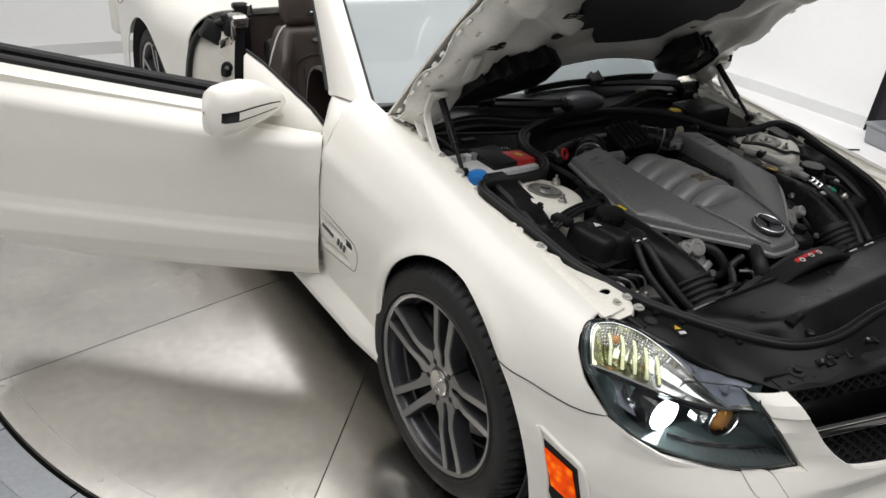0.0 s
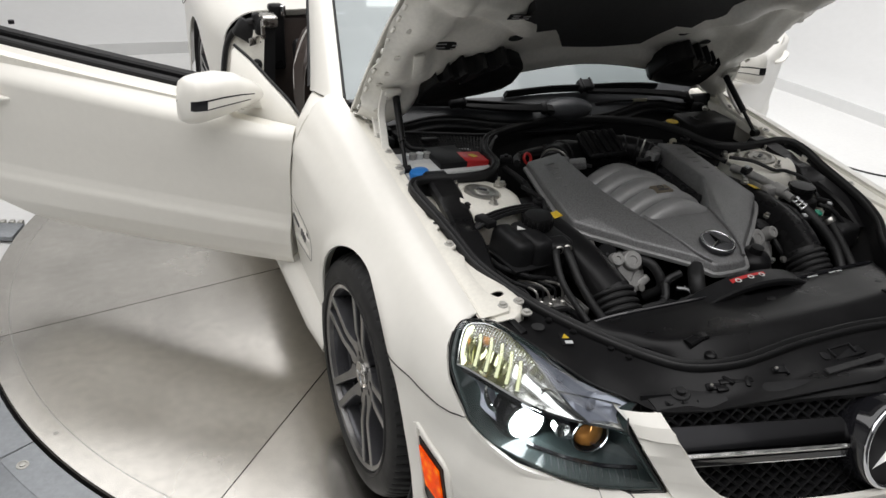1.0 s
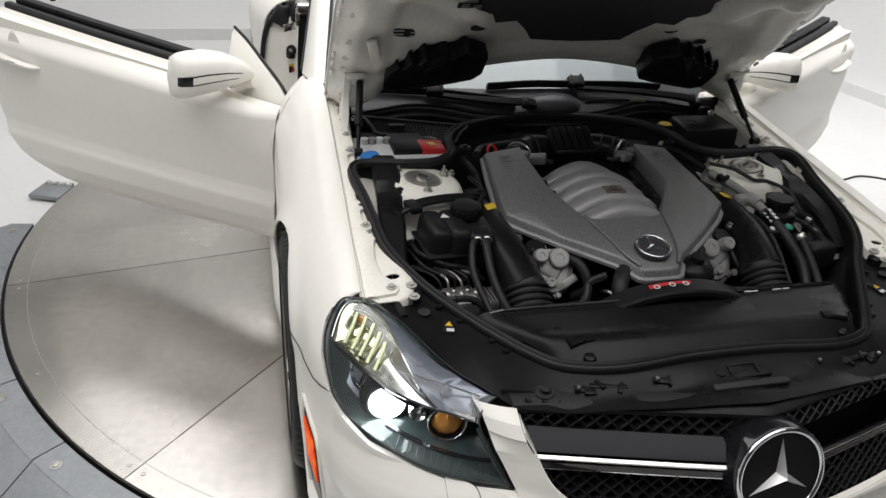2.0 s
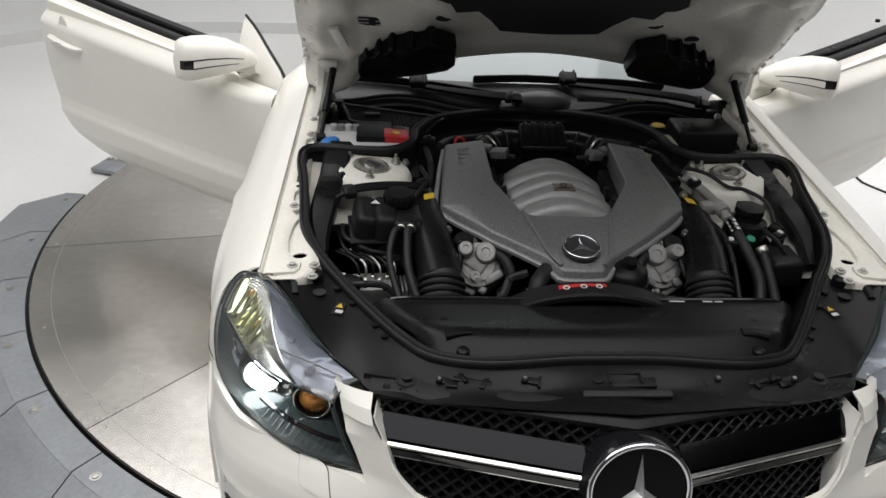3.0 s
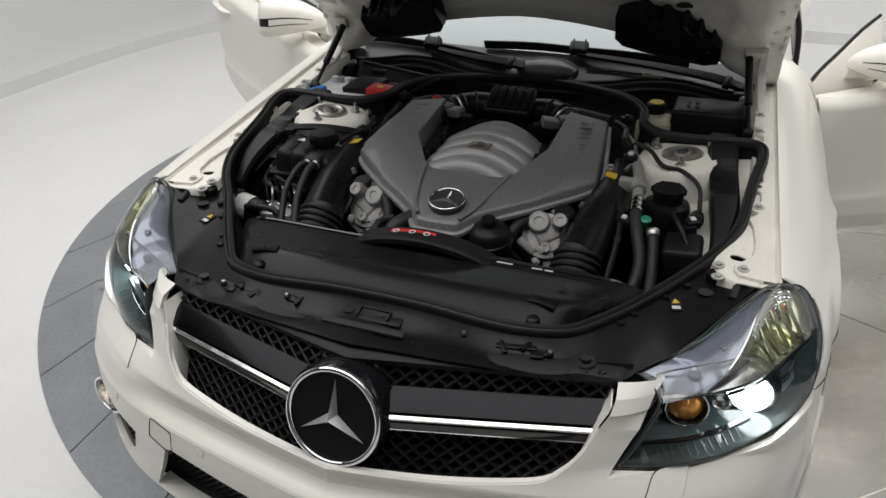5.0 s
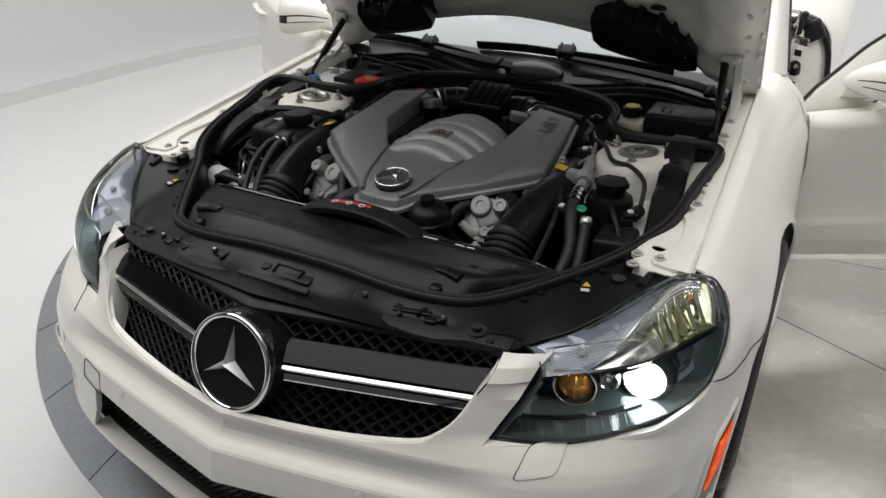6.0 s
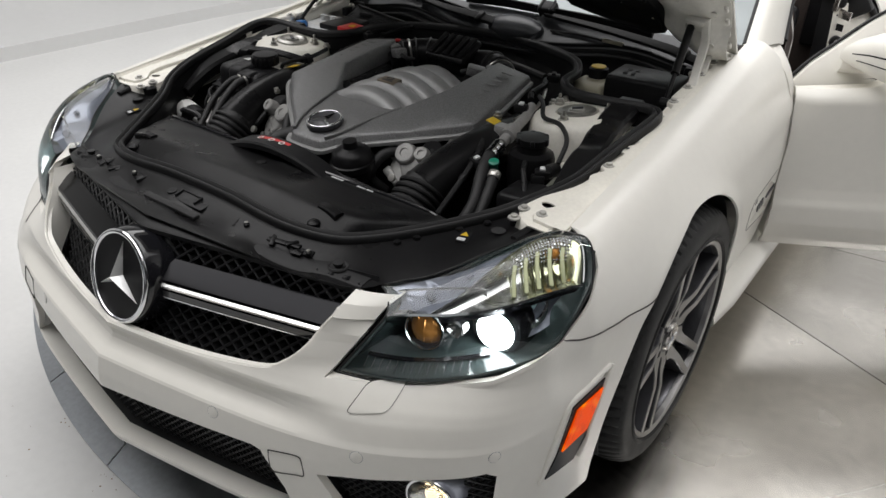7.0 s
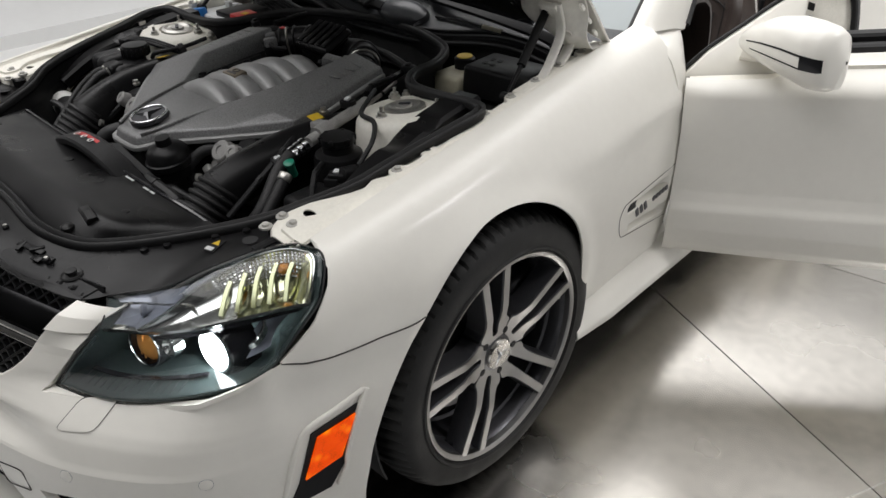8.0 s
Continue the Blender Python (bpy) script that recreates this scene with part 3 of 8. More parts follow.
        fl.append([V(x0 - 0.004, y, z - 0.004), V(x0 - 0.012, y, z - 0.015), V(x0 - wdt * 0.55, y, z - 0.017 - 0.003 * math.sin(y * 40)), V(x0 - wdt * 0.80, y, z - 0.015), V(x0 - wdt * 0.9, y, z - 0.016), V(x0 - wdt * 0.96, y, z - 0.021), V(x0 - wdt, y, z - 0.040)])
    fb = shell(grid(fl, flip=True), 0.003)
    fb = cut(fb, prism([(0.643 + 0.016 * math.cos(a), -0.303 + 0.010 * math.sin(a)) for a in np.linspace(0, 2 * math.pi, 17)[:-1]], 0.65, 0.85))
    flange = part("wing_flange", side(fb, s), M_WHITE, car, "cream-white bolted flange beside the bonnet gap")
    tabs = (-0.113, -0.028, 0.058, 0.150, 0.24, 0.33, 0.42, 0.51)
    rows = []
    for y in np.linspace(-0.376, 0.60, 150):
        z, x0 = top(y) - 0.006 + lift(y, 0.004), edge(y)
        w = tab(y, [(-0.376, 0.030), (-0.370, 0.074), (-0.355, 0.084), (-0.335, 0.084), (-0.318, 0.066), (-0.30, 0.052), (-0.25, 0.046), (-0.19, 0.050), (-0.165, 0.058), (-0.15, 0.050), (-0.135, 0.038), (0.0, 0.032), (0.6, 0.032)])
        w += sum(0.022 * math.exp(-(((y - q) / 0.017) ** 4)) for q in tabs)
        bead = 0.0035 * math.exp(-(((y + 0.24) / 0.09) ** 2))
        rows.append([V(x0 + 0.002, y, z - 0.001), V(x0 - 0.003, y, z - 0.0062), V(x0 - 0.008, y, z - 0.0070), V(x0 - 0.014, y, z - 0.0038), V(x0 - w * 0.62, y, z - 0.0040 + bead), V(x0 - w + 0.004, y, z - 0.0042), V(x0 - w + 0.0012, y, z - 0.0052), V(x0 - w, y, z - 0.0075), V(x0 - w, y, z - 0.0160)])
    part("raised_plate", side(shell(grid(rows, flip=True), 0.002), s), M_WHITE, flange, "raised scalloped plate")
    stud = [(0.0125, -0.002), (0.0125, 0.0012), (0.0070, 0.0016), (0.0066, 0.0062), (0.003, 0.0068), (0.0, 0.0068)]
    for x, y, dz in [(0.608, -0.338, -0.0075), (0.609, -0.376, -0.0075), (0.654, -0.348, -0.0005)] + [(edge(q) - 0.040, q, -0.0045) for q in tabs if q != -0.028]:
        part("bolt", side(lathe(stud, Matrix.Translation((x, y, top(y) - 0.006 + dz)), 12), s), M_ZINC, flange)
    # no hole is cut: a near-black disc gives its shade
    part("tab_hole_disc", side(lathe([(0.0, 0.0), (0.007, 0.0005)], Matrix.Translation((edge(-0.028) - 0.040, -0.028, top(-0.028) - 0.0098)), 14), s), M_DEEP, flange)
    # rocker under the door
    rows = []
    for y in (0.270, 0.275, 0.32, 0.40, 0.7, 1.1, 1.6, 2.0, 2.14):
        k = smooth(y, 0.26, 0.40)
        xo = 0.872 + 0.012 * k
        rows.append([V(0.72, y, 0.195), V(xo - 0.03, y, 0.196), V(xo - 0.008, y, 0.203), V(xo + 0.004, y, 0.218), V(xo, y, 0.240), V(xo - 0.013, y, 0.256), V(xo - 0.020, y, 0.270), V(xo - 0.036, y, 0.278), V(xo - 0.062, y, 0.290), V(xo - 0.066, y, 0.318), V(0.80, y, 0.335), V(0.70, y, 0.335)])
    part("rocker_panel", side(shell(grid(rows, flip=True), 0.003), s), M_PAINT, car, "white side skirt", 50)


def guide_curve():
    g = cr([(0, -0.936, 0), (0.15, -0.9125, 0), (0.30, -0.886, 0), (0.45, -0.853, 0), (0.582, -0.806, 0), (0.70, -0.735, 0), (0.772, -0.66, 0), (0.815, -0.56, 0), (0.836, -0.46, 0), (0.850, -0.38, 0), (0.866, -0.28, 0), (0.876, -0.19, 0)], 170)
    s = np.r_[0, np.cumsum([(g[i + 1] - g[i]).length for i in range(169)])]
    return g, s


G_PTS, G_LEN = guide_curve()
G_X, G_Y = np.array([p.x for p in G_PTS]), np.array([p.y for p in G_PTS])
OFFS = [(0.19, 0.012), (0.21, -0.003), (0.232, -0.012), (0.25, -0.011), (0.30, -0.006), (0.375, -0.010), (0.40, -0.008), (0.438, 0.0), (0.446, 0.006), (0.47, 0.017), (0.482, 0.023), (0.50, 0.037), (0.52, 0.060), (0.54, 0.086), (0.58, 0.106), (0.62, 0.117), (0.65, 0.125), (0.665, 0.15), (0.70, 0.19)]
OFFS_NOSE = [(0.19, 0.012), (0.21, -0.003), (0.232, -0.012), (0.25, -0.011), (0.30, -0.006), (0.375, -0.010), (0.40, -0.008), (0.438, 0.0), (0.443, 0.005), (0.450, 0.017), (0.456, 0.028), (0.463, 0.036), (0.474, 0.041), (0.486, 0.041), (0.493, 0.037), (0.500, 0.034), (0.506, 0.036), (0.515, 0.043), (0.53, 0.052), (0.56, 0.064), (0.60, 0.090), (0.64, 0.118), (0.70, 0.17)]


def bump_pt(l, z, inset=0.0):
    """A point of the front bumper at the length l along its plan, at height z."""
    x, y = np.interp(l, G_LEN, G_X), np.interp(l, G_LEN, G_Y)
    x2, y2 = np.interp(l + 0.01, G_LEN, G_X), np.interp(l + 0.01, G_LEN, G_Y)
    if l + 0.01 > G_LEN[-1]:
        x2, y2 = x + 0.0016, y + 0.0098
    d = V(x2 - x, y2 - y, 0).normalized()
    nrm = V(-d.y, d.x, 0)            # inward
    w = 1 - 0.86 * smooth(l, 0.66, 1.02)
    o = tab(z, OFFS)
    if l < 0.60:
        o += (tab(z, OFFS_NOSE) - o) * (1 - smooth(l, 0.38, 0.60))
    o = o * w if o > 0 else o * (1 - smooth(l, 0.5, 0.9))
    p = V(x, y, z) + nrm * (o + inset)
    k = smooth(p.y, -0.57, -0.48) * smooth(z, 0.46, 0.57)
    if k > 0:
        p.x += (fx(max(p.y, -0.52), z) - p.x) * k
    if l < 1e-6:
        p.x = 0
    return p


def l_at_y(y):
    return float(np.interp(y, G_Y, G_LEN))


def bumper_top(l):
    y = float(np.interp(l, G_LEN, G_Y))
    return seam_z(y) if y > -0.505 else tab(y, [(-0.86, 0.604), (-0.62, 0.604), (-0.57, 0.604), (-0.505, 0.600)])


HEAD_OUT = [(0.482, 0.5285), (0.545, 0.529), (0.60, 0.5305), (0.66, 0.5355), (0.738, 0.554), (0.78, 0.578), (0.803, 0.600), (0.84, 0.603), (0.84, 0.66), (0.80, 0.69), (0.772, 0.705), (0.75, 0.727), (0.722, 0.745), (0.69, 0.80), (0.50, 0.80), (0.548, 0.655)]
GRILLE_OUT = [(-0.478, 0.72), (-0.470, 0.64), (-0.452, 0.605), (-0.434, 0.568), (-0.405, 0.540), (-0.36, 0.521), (-0.2, 0.506), (0, 0.502), (0.2, 0.506), (0.36, 0.521), (0.405, 0.540), (0.434, 0.568), (0.452, 0.605), (0.470, 0.64), (0.478, 0.72)]
GRILLE_OUT = [(p.x, p.y) for p in cr([(x, z, 0) for x, z in GRILLE_OUT], 90)]
INTAKE_OUT = [(-0.475, 0.236), (-0.405, 0.383), (-0.385, 0.388), (-0.2, 0.378), (0, 0.366), (0.2, 0.378), (0.385, 0.388), (0.405, 0.383), (0.475, 0.236), (0.25, 0.236), (0, 0.236), (-0.25, 0.236)]
FOG_OUT = [(0.515, 0.366), (0.56, 0.376), (0.70, 0.388), (0.765, 0.388), (0.776, 0.375), (0.772, 0.262), (0.60, 0.245), (0.565, 0.262)]
FRONT = Matrix(((1, 0, 0, 0), (0, 0, -1, 0), (0, 1, 0, 0), (0, 0, 0, 1)))   # outline x, z drawn along -y


def bumper():
    def half():
        rows = []
        for v in np.linspace(0, 1, 90):
            row = []
            for f in np.linspace(0, 1, 90):
                l0 = f * l_at_y(-0.237)
                zt = bumper_top(l0)
                z = 0.19 + (zt - 0.19) * v
                lm = l_at_y(arch_front(z))
                row.append(bump_pt(f * lm, z))
            rows.append(row)
        return grid(rows)
    skin = both(half)
    skin = shell(skin, 0.014)
    # the extruded outlines run along y, the cutters reach from y = -1.1 to -0.2
    tools = [prism(GRILLE_OUT, 0.2, 1.1, FRONT), prism(INTAKE_OUT, 0.5, 1.1, FRONT)]
    for s in (1, -1):
        tools.append(side(prism(HEAD_OUT, 0.30, 1.1, FRONT), s))
        tools.append(side(prism(FOG_OUT, 0.5, 1.1, FRONT), s))
    b = part("front_bumper", cut(skin, *tools), M_PAINT, car, "satin white front bumper with a pointed nose", 14)
    # white return that runs from the bumper's upper edge back to the grille
    rim = cr([(x, z, 0) for x, z in GRILLE_OUT if z < 0.642], 90)
    rows = []
    ls = np.linspace(0, 0.62, 200)
    for q in rim:
        x, z = q.x, q.y
        xs = [bump_pt(l, z).x for l in ls]
        p = bump_pt(float(np.interp(abs(x), xs, ls)), z)
        a = V(math.copysign(p.x, x), p.y + 0.002, z)
        dn = 1 - smooth(z, 0.53, 0.60)
        inner = V(x * 0.985, max(a.y + 0.03, grille_y(x, z) + 0.020), z - 0.045 * dn)
        low = a + V(0, 0.016, -0.075)
        rows.append([a + V(0, 0, 0.0005), a.lerp(inner, 0.1).lerp(a + V(0, 0.005, -0.006), dn), a.lerp(inner, 0.5).lerp(a + V(0, 0.010, -0.035), dn), inner.lerp(low, dn)])
    part("grille_surround", shell(grid(rows), 0.003), M_PAINT, b, "white grille surround")
    for s in (1, -1):
        # post between grille and lamp: it runs up from the bumper to a step, a fold and a top facet
        def foot(x, z, up):
            ls = np.linspace(0.30, 0.70, 90)
            xs = [bump_pt(l, z).x for l in ls]
            return bump_pt(float(np.interp(x, xs, ls)), z, -up)
        xg = lambda z: tab(z, [(0.540, 0.405), (0.568, 0.434), (0.605, 0.452), (0.64, 0.470)]) + 0.001
        xh = lambda z: 0.481 + 0.066 * (z - 0.5285) / 0.1265
        ends = [(V(0.471, -0.674, 0.657), V(0.546, -0.634, 0.655)), (V(0.474, -0.712, 0.649), V(0.534, -0.664, 0.641)), (V(0.469, -0.737, 0.631), V(0.528, -0.688, 0.624)), (V(0.4685, -0.7345, 0.628), V(0.527, -0.6855, 0.621))]
        low = [(foot(xg(z), z, k), foot(xh(z), z, k)) for z, k in ((0.600, 0.0030), (0.585, 0.0026), (0.570, 0.0018), (0.555, 0.0004))]
        rows = []
        for i, (e0, e1) in enumerate(ends + low):
            mid = [e0.lerp(e1, f) + V(0, -0.004 * math.sin(math.pi * f), 0) for f in np.linspace(0, 1, 9)]
            if i >= len(ends):
                z = (0.600, 0.585, 0.570, 0.555)[i - len(ends)]
                mid = [foot(xg(z) + (xh(z) - xg(z)) * f, z, (0.0030, 0.0026, 0.0018, 0.0004)[i - len(ends)]) for f in np.linspace(0, 1, 9)]
            row = [mid[0] + V(0.003, 0.022, -0.004)] + mid + [mid[-1] + V(-0.006, 0.022, -0.004)]
            rows.append(row)
        fine = []
        for p, q in zip(rows, rows[1:]):
            fine += [[x.lerp(y, t) for x, y in zip(p, q)] for t in (0.0, 0.06, 0.94)]
        part("corner_cap", side(shell(outward(grid(fine + [rows[-1]]), (0, -0.7, 0.7)), 0.003), s), M_PAINT, b, "folded white corner post", 20)
    # round sensors and washer flaps
    def on(l, z, r, d, dz=0.004):
        p, q, u = bump_pt(l, z), bump_pt(l + 0.01, z), bump_pt(l, z + 0.01)
        n = (u - p).cross(q - p).normalized()
        if n.y > 0:
            n = -n
        return p, n
    for s in (1, -1):
        for x in (0.298, 0.582, 0.772):
            l = float(np.interp(x, G_X, G_LEN))
            p, n = on(l, 0.424, 0, 0)
            part("parking_sensor", side(lathe([(0.0115, -0.004), (0.0115, 0.0006), (0.0105, 0.0012), (0.0, 0.0012)], axis_to(n, p), 20), s), M_PAINT, b)
            part("sensor_joint", side(lathe([(0.0121, -0.004), (0.0121, 0.0003), (0.0116, 0.0003), (0.0116, -0.004)], axis_to(n, p), 20, True), s), M_GREYLAMP, b)
        # washer flap: a rounded plate on the shelf of the bumper
        rim = []
        for a in np.linspace(0, 2 * math.pi, 33)[:-1]:
            cx, cz = math.copysign(abs(math.cos(a)) ** 0.34, math.cos(a)), math.copysign(abs(math.sin(a)) ** 0.34, math.sin(a))
            rim.append((cx, cz))
        lc = float(np.interp(0.606, G_X, G_LEN))
        def flap(k, up):
            rows = []
            for q in np.linspace(0.0, 1.0, 7):
                rows.append([bump_pt(lc + (0.039 * cx + 0.017 * cz) * k * q, 0.5165 + (0.0205 * cz + 0.0045 * cx) * k * q, -up) for cx, cz in rim])
            return grid(rows, wrap=True, flip=True)
        part("washer_flap", side(flap(1.0, 0.0022), s), M_PAINT, b, "body-coloured headlamp washer flap")
        part("flap_joint", side(flap(1.045, 0.0008), s), M_EDGE, b)
        # tow-eye cover: a rounded outline on each lower post
        quad = [(0.398, 0.404), (0.440, 0.411), (0.458, 0.411), (0.463, 0.404), (0.466, 0.372), (0.462, 0.364), (0.450, 0.362), (0.412, 0.352), (0.402, 0.352), (0.397, 0.360)]
        dx, dz = (0.022, -0.014) if s > 0 else (-0.015, 0.027)
        tq = [bump_pt(float(np.interp(x + dx, G_X, G_LEN)), z + dz, -0.0006) for x, z in quad]
        part("tow_cover_joint", side(tube(tq + tq[:1], 0.0011, 6, 70), s), M_EDGE, b)
    return b


def marker(s):
    """Orange side marker in its dark bezel, at the bumper's edge."""
    def patch(poly, up, th):
        # poly: four corners in length along the plan and height
        a, b, c, d = poly
        rows = []
        for u in np.linspace(0, 1, 10):
            lo = (a[0] + (b[0] - a[0]) * u, a[1] + (b[1] - a[1]) * u)
            hi = (d[0] + (c[0] - d[0]) * u, d[1] + (c[1] - d[1]) * u)
            rows.append([bump_pt(lo[0] + (hi[0] - lo[0]) * v, lo[1] + (hi[1] - lo[1]) * v, -up) for v in np.linspace(0, 1, 6)])
        return shell(outward(grid(rows), (1, -0.3, 0)), th)
    L = l_at_y
    mk = part("side_marker_bezel", side(join(patch([(L(-0.523), 0.350), (L(-0.489), 0.449), (L(-0.393), 0.466), (L(-0.431), 0.350)], 0.0025, 0.004), patch([(L(-0.548), 0.304), (L(-0.523), 0.350), (L(-0.431), 0.350), (L(-0.466), 0.302)], 0.0025, 0.004)), s), M_SATIN, car, "dark grey side-marker bezel")
    part("lens", side(patch([(L(-0.512), 0.355), (L(-0.479), 0.438), (L(-0.404), 0.449), (L(-0.440), 0.367)], 0.006, 0.004), s), M_AMBER, mk, "lit orange reflector lens")
    # raised white rib that runs down beside the bezel to the bumper's foot
    rib = [bump_pt(L(y), z, -0.003) for y, z in ((-0.375, 0.488), (-0.395, 0.452), (-0.425, 0.372), (-0.432, 0.335), (-0.450, 0.300))]
    part("marker_rib", side(strap(rib, 0.012, 0.010, 30, (1, -0.2, 0)), s), M_PAINT, mk)
    brow = [bump_pt(L(y), z, -0.001) for y, z in ((-0.380, 0.487), (-0.440, 0.474), (-0.500, 0.458), (-0.530, 0.400), (-0.560, 0.300))]
    part("marker_brow", side(tube(brow, 0.0055, 10, 50), s), M_PAINT, mk)


def intake_mesh(name, out, y_of, x0, x1, z0, z1, pitch, parent, wire=0.0022, deep=0.0, slope=1.15):
    """Crossed bars that fill an opening, on the surface y_of(x, z); deep: how far each bar reaches back."""
    bms = []
    for sgn in (1, -1):
        k = x0 - (z1 - z0) * slope
        while k < x1 + (z1 - z0) * slope:
            run = []
            for z in np.linspace(z0, z1, 44):
                x = k + sgn * (z - z0) * slope
                if point_in(out, x, z):
                    run.append(V(x, y_of(x, z), z))
            if len(run) > 2:
                pts = [run[0], run[len(run) // 2], run[-1]]
                if deep:
                    bms.append(strap(pts, wire * 2, deep, 9, (0, -1, 0.25)))
                else:
                    bms.append(tube(pts, wire, 5, 7, False))
            k += pitch
    return part(name, join(*bms), M_MESH, parent, "black diamond mesh")


def point_in(poly, x, y):
    c, n = False, len(poly)
    for i in range(n):
        (x1, y1), (x2, y2) = poly[i], poly[i - 1]
        if (y1 > y) != (y2 > y) and x < (x2 - x1) * (y - y1) / (y2 - y1) + x1:
            c = not c
    return c


def grille_y(x, z):
    """Plane of the radiator grille, leaning back and swept in plan."""
    return -0.850 + 0.255 * abs(x) ** 1.06 + (z - 0.49) * 0.40


def star_shape(m, r, depth, w):
    """A raised star with three tapered points."""
    bm = bmesh.new()
    top = bm.verts.new(m @ V(0, 0, depth))
    ring = []
    for k in range(3):
        a = math.pi / 2 + k * 2 * math.pi / 3
        ring.append(bm.verts.new(m @ V(r * math.cos(a), r * math.sin(a), 0.12 * depth)))
        b = a + math.pi / 3
        ring.append(bm.verts.new(m @ V(w * math.cos(b), w * math.sin(b), 0)))
    for i in range(6):
        bm.faces.new((top, ring[i], ring[(i + 1) % 6]))
    low = [bm.verts.new(v.co - (m.to_3x3() @ V(0, 0, depth * 0.5))) for v in ring]
    for i in range(6):
        bm.faces.new((ring[i], low[i], low[(i + 1) % 6], ring[(i + 1) % 6]))
    bmesh.ops.recalc_face_normals(bm, faces=bm.faces[:])
    return bm


def grille():
    g = part("grille_backing", shell(grid([[V(x, grille_y(x, z) + 0.026, z) for x in np.linspace(-0.49, 0.49, 41)] for z in (0.40, 0.56, 0.67)]), 0.004), M_BLACK, car, "black grille backing")
    out = [(-0.474, 0.665), (-0.468, 0.64), (-0.462, 0.585), (-0.450, 0.53), (-0.43, 0.48), (-0.39, 0.430), (0.39, 0.430), (0.43, 0.48), (0.450, 0.53), (0.462, 0.585), (0.468, 0.64), (0.474, 0.665)]
    intake_mesh("grille_mesh", out, lambda x, z: grille_y(x, z) + 0.014, -0.47, 0.47, 0.431, 0.664, 0.0305, g, 0.0028, 0.022, 1.2)
    # upper edge strip of the grille
    rows = []
    for x in np.linspace(-0.476, 0.476, 61):
        y, z = grille_y(x, 0.655), 0.655 + 0.018 * (1 - (x / 0.476) ** 2)
        rows.append([V(x, y + 0.012, z - 0.014), V(x, y - 0.004, z - 0.011), V(x, y - 0.006, z), V(x, y + 0.004, z + 0.006), V(x, y + 0.04, z + 0.010)])
    part("grille_top_strip", shell(grid(rows, flip=True), 0.003), M_BLACK, g)
    # two blades, each a dark shelf with a chrome edge
    for s in (1, -1):
        def bar(prof, n=24, x1=0.452, bow=0.0):
            rows = []
            for x in np.linspace(0.088, x1, n):
                y = -0.848 + 0.262 * x**1.05
                rows.append([V(x, y + a, 0.585 + b) for a, b in prof])
            return grid(rows, wrap=True)
        sh = bar([(0.046, 0.040), (0.036, 0.036), (0.0035, 0.0150), (0.001, 0.010), (0.004, -0.004), (0.030, -0.010)])
        blade = part("grille_blade", side(sh, s), M_BLADE, g, "gloss dark grille blade", 20)
        ch = bar([(0.0140, 0.0175), (-0.0042, 0.0060), (-0.0044, 0.0045), (-0.0030, 0.0), (0.002, -0.0030), (0.006, 0.004)])
        part("chrome_edge", side(ch, s), M_REFLECT, blade, "bright chrome edge")
        lo = bar([(0.012, -0.004), (-0.002, -0.0055), (-0.002, -0.020), (0.012, -0.026)])
        part("lower_edge", side(lo, s), M_GLOSS, blade)
        part("foot_line", side(bar([(0.012, -0.026), (-0.0028, -0.0200), (-0.0028, -0.0222), (0.012, -0.028)]), s), M_CHROME, blade)
    # deep round emblem housing with ring and star
    ax = V(0, -0.95, 0.31).normalized()
    m = axis_to(ax, (0, -0.852, 0.585))
    up = m.to_3x3().inverted() @ V(0, 0, 1)
    m = m @ Matrix.Rotation(math.atan2(up.y, up.x) - math.pi / 2, 4, "Z")
    part("emblem_housing", lathe([(0.100, -0.125), (0.101, -0.05), (0.0995, -0.008), (0.096, 0.001), (0.088, 0.002)], m, 64, True), M_GLOSS, g, "gloss black round emblem housing")
    part("emblem_dish", lathe([(0.089, 0.002), (0.083, -0.012), (0.040, -0.018), (0.0, -0.019)], m, 64), M_DISH, g, "dark emblem dish")
    part("emblem_ring", torus(m @ Matrix.Translation((0, 0, 0.004)), 0.0900, 0.0056, 72, 12), M_CHROME, g, "chrome ring")
    part("emblem_star", star_shape(m @ Matrix.Translation((0, 0, -0.006)), 0.088, 0.030, 0.0145), M_EMBLEM, g, "chrome three-pointed emblem")
    # fine dots on the dish beside the star's points
    dots = []
    for a0 in (0.5, 2.64):
        for i in range(5):
            for j in range(4):
                r, a = 0.050 + 0.006 * i, a0 + (j - 1.5) * 0.11 + 0.05 * (i % 2)
                dots.append(lathe([(0.0018, 0.0), (0.0, 0.0006)], m @ Matrix.Translation((r * math.cos(a), r * math.sin(a), -0.0165 + 0.0001 * i)), 6))
    part("emblem_dots", join(*dots), M_RIM, g)
    part("emblem_hump", box((0.150, 0.075, 0.060), pose(0, -0.742, 0.640, -16), 0.022, 4, 0.82), M_GLOSS, g)


def torus(m, big, small, seg=48, sides=10):
    rows = [[m @ V((big + small * math.cos(b)) * math.cos(a), (big + small * math.cos(b)) * math.sin(a), small * math.sin(b)) for b in np.linspace(0, 2 * math.pi, sides, endpoint=False)] for a in np.linspace(0, 2 * math.pi, seg + 1)]
    bm = grid(rows, wrap=True)
    bmesh.ops.remove_doubles(bm, verts=bm.verts[:], dist=1e-6)
    bmesh.ops.recalc_face_normals(bm, faces=bm.faces[:])
    return bm


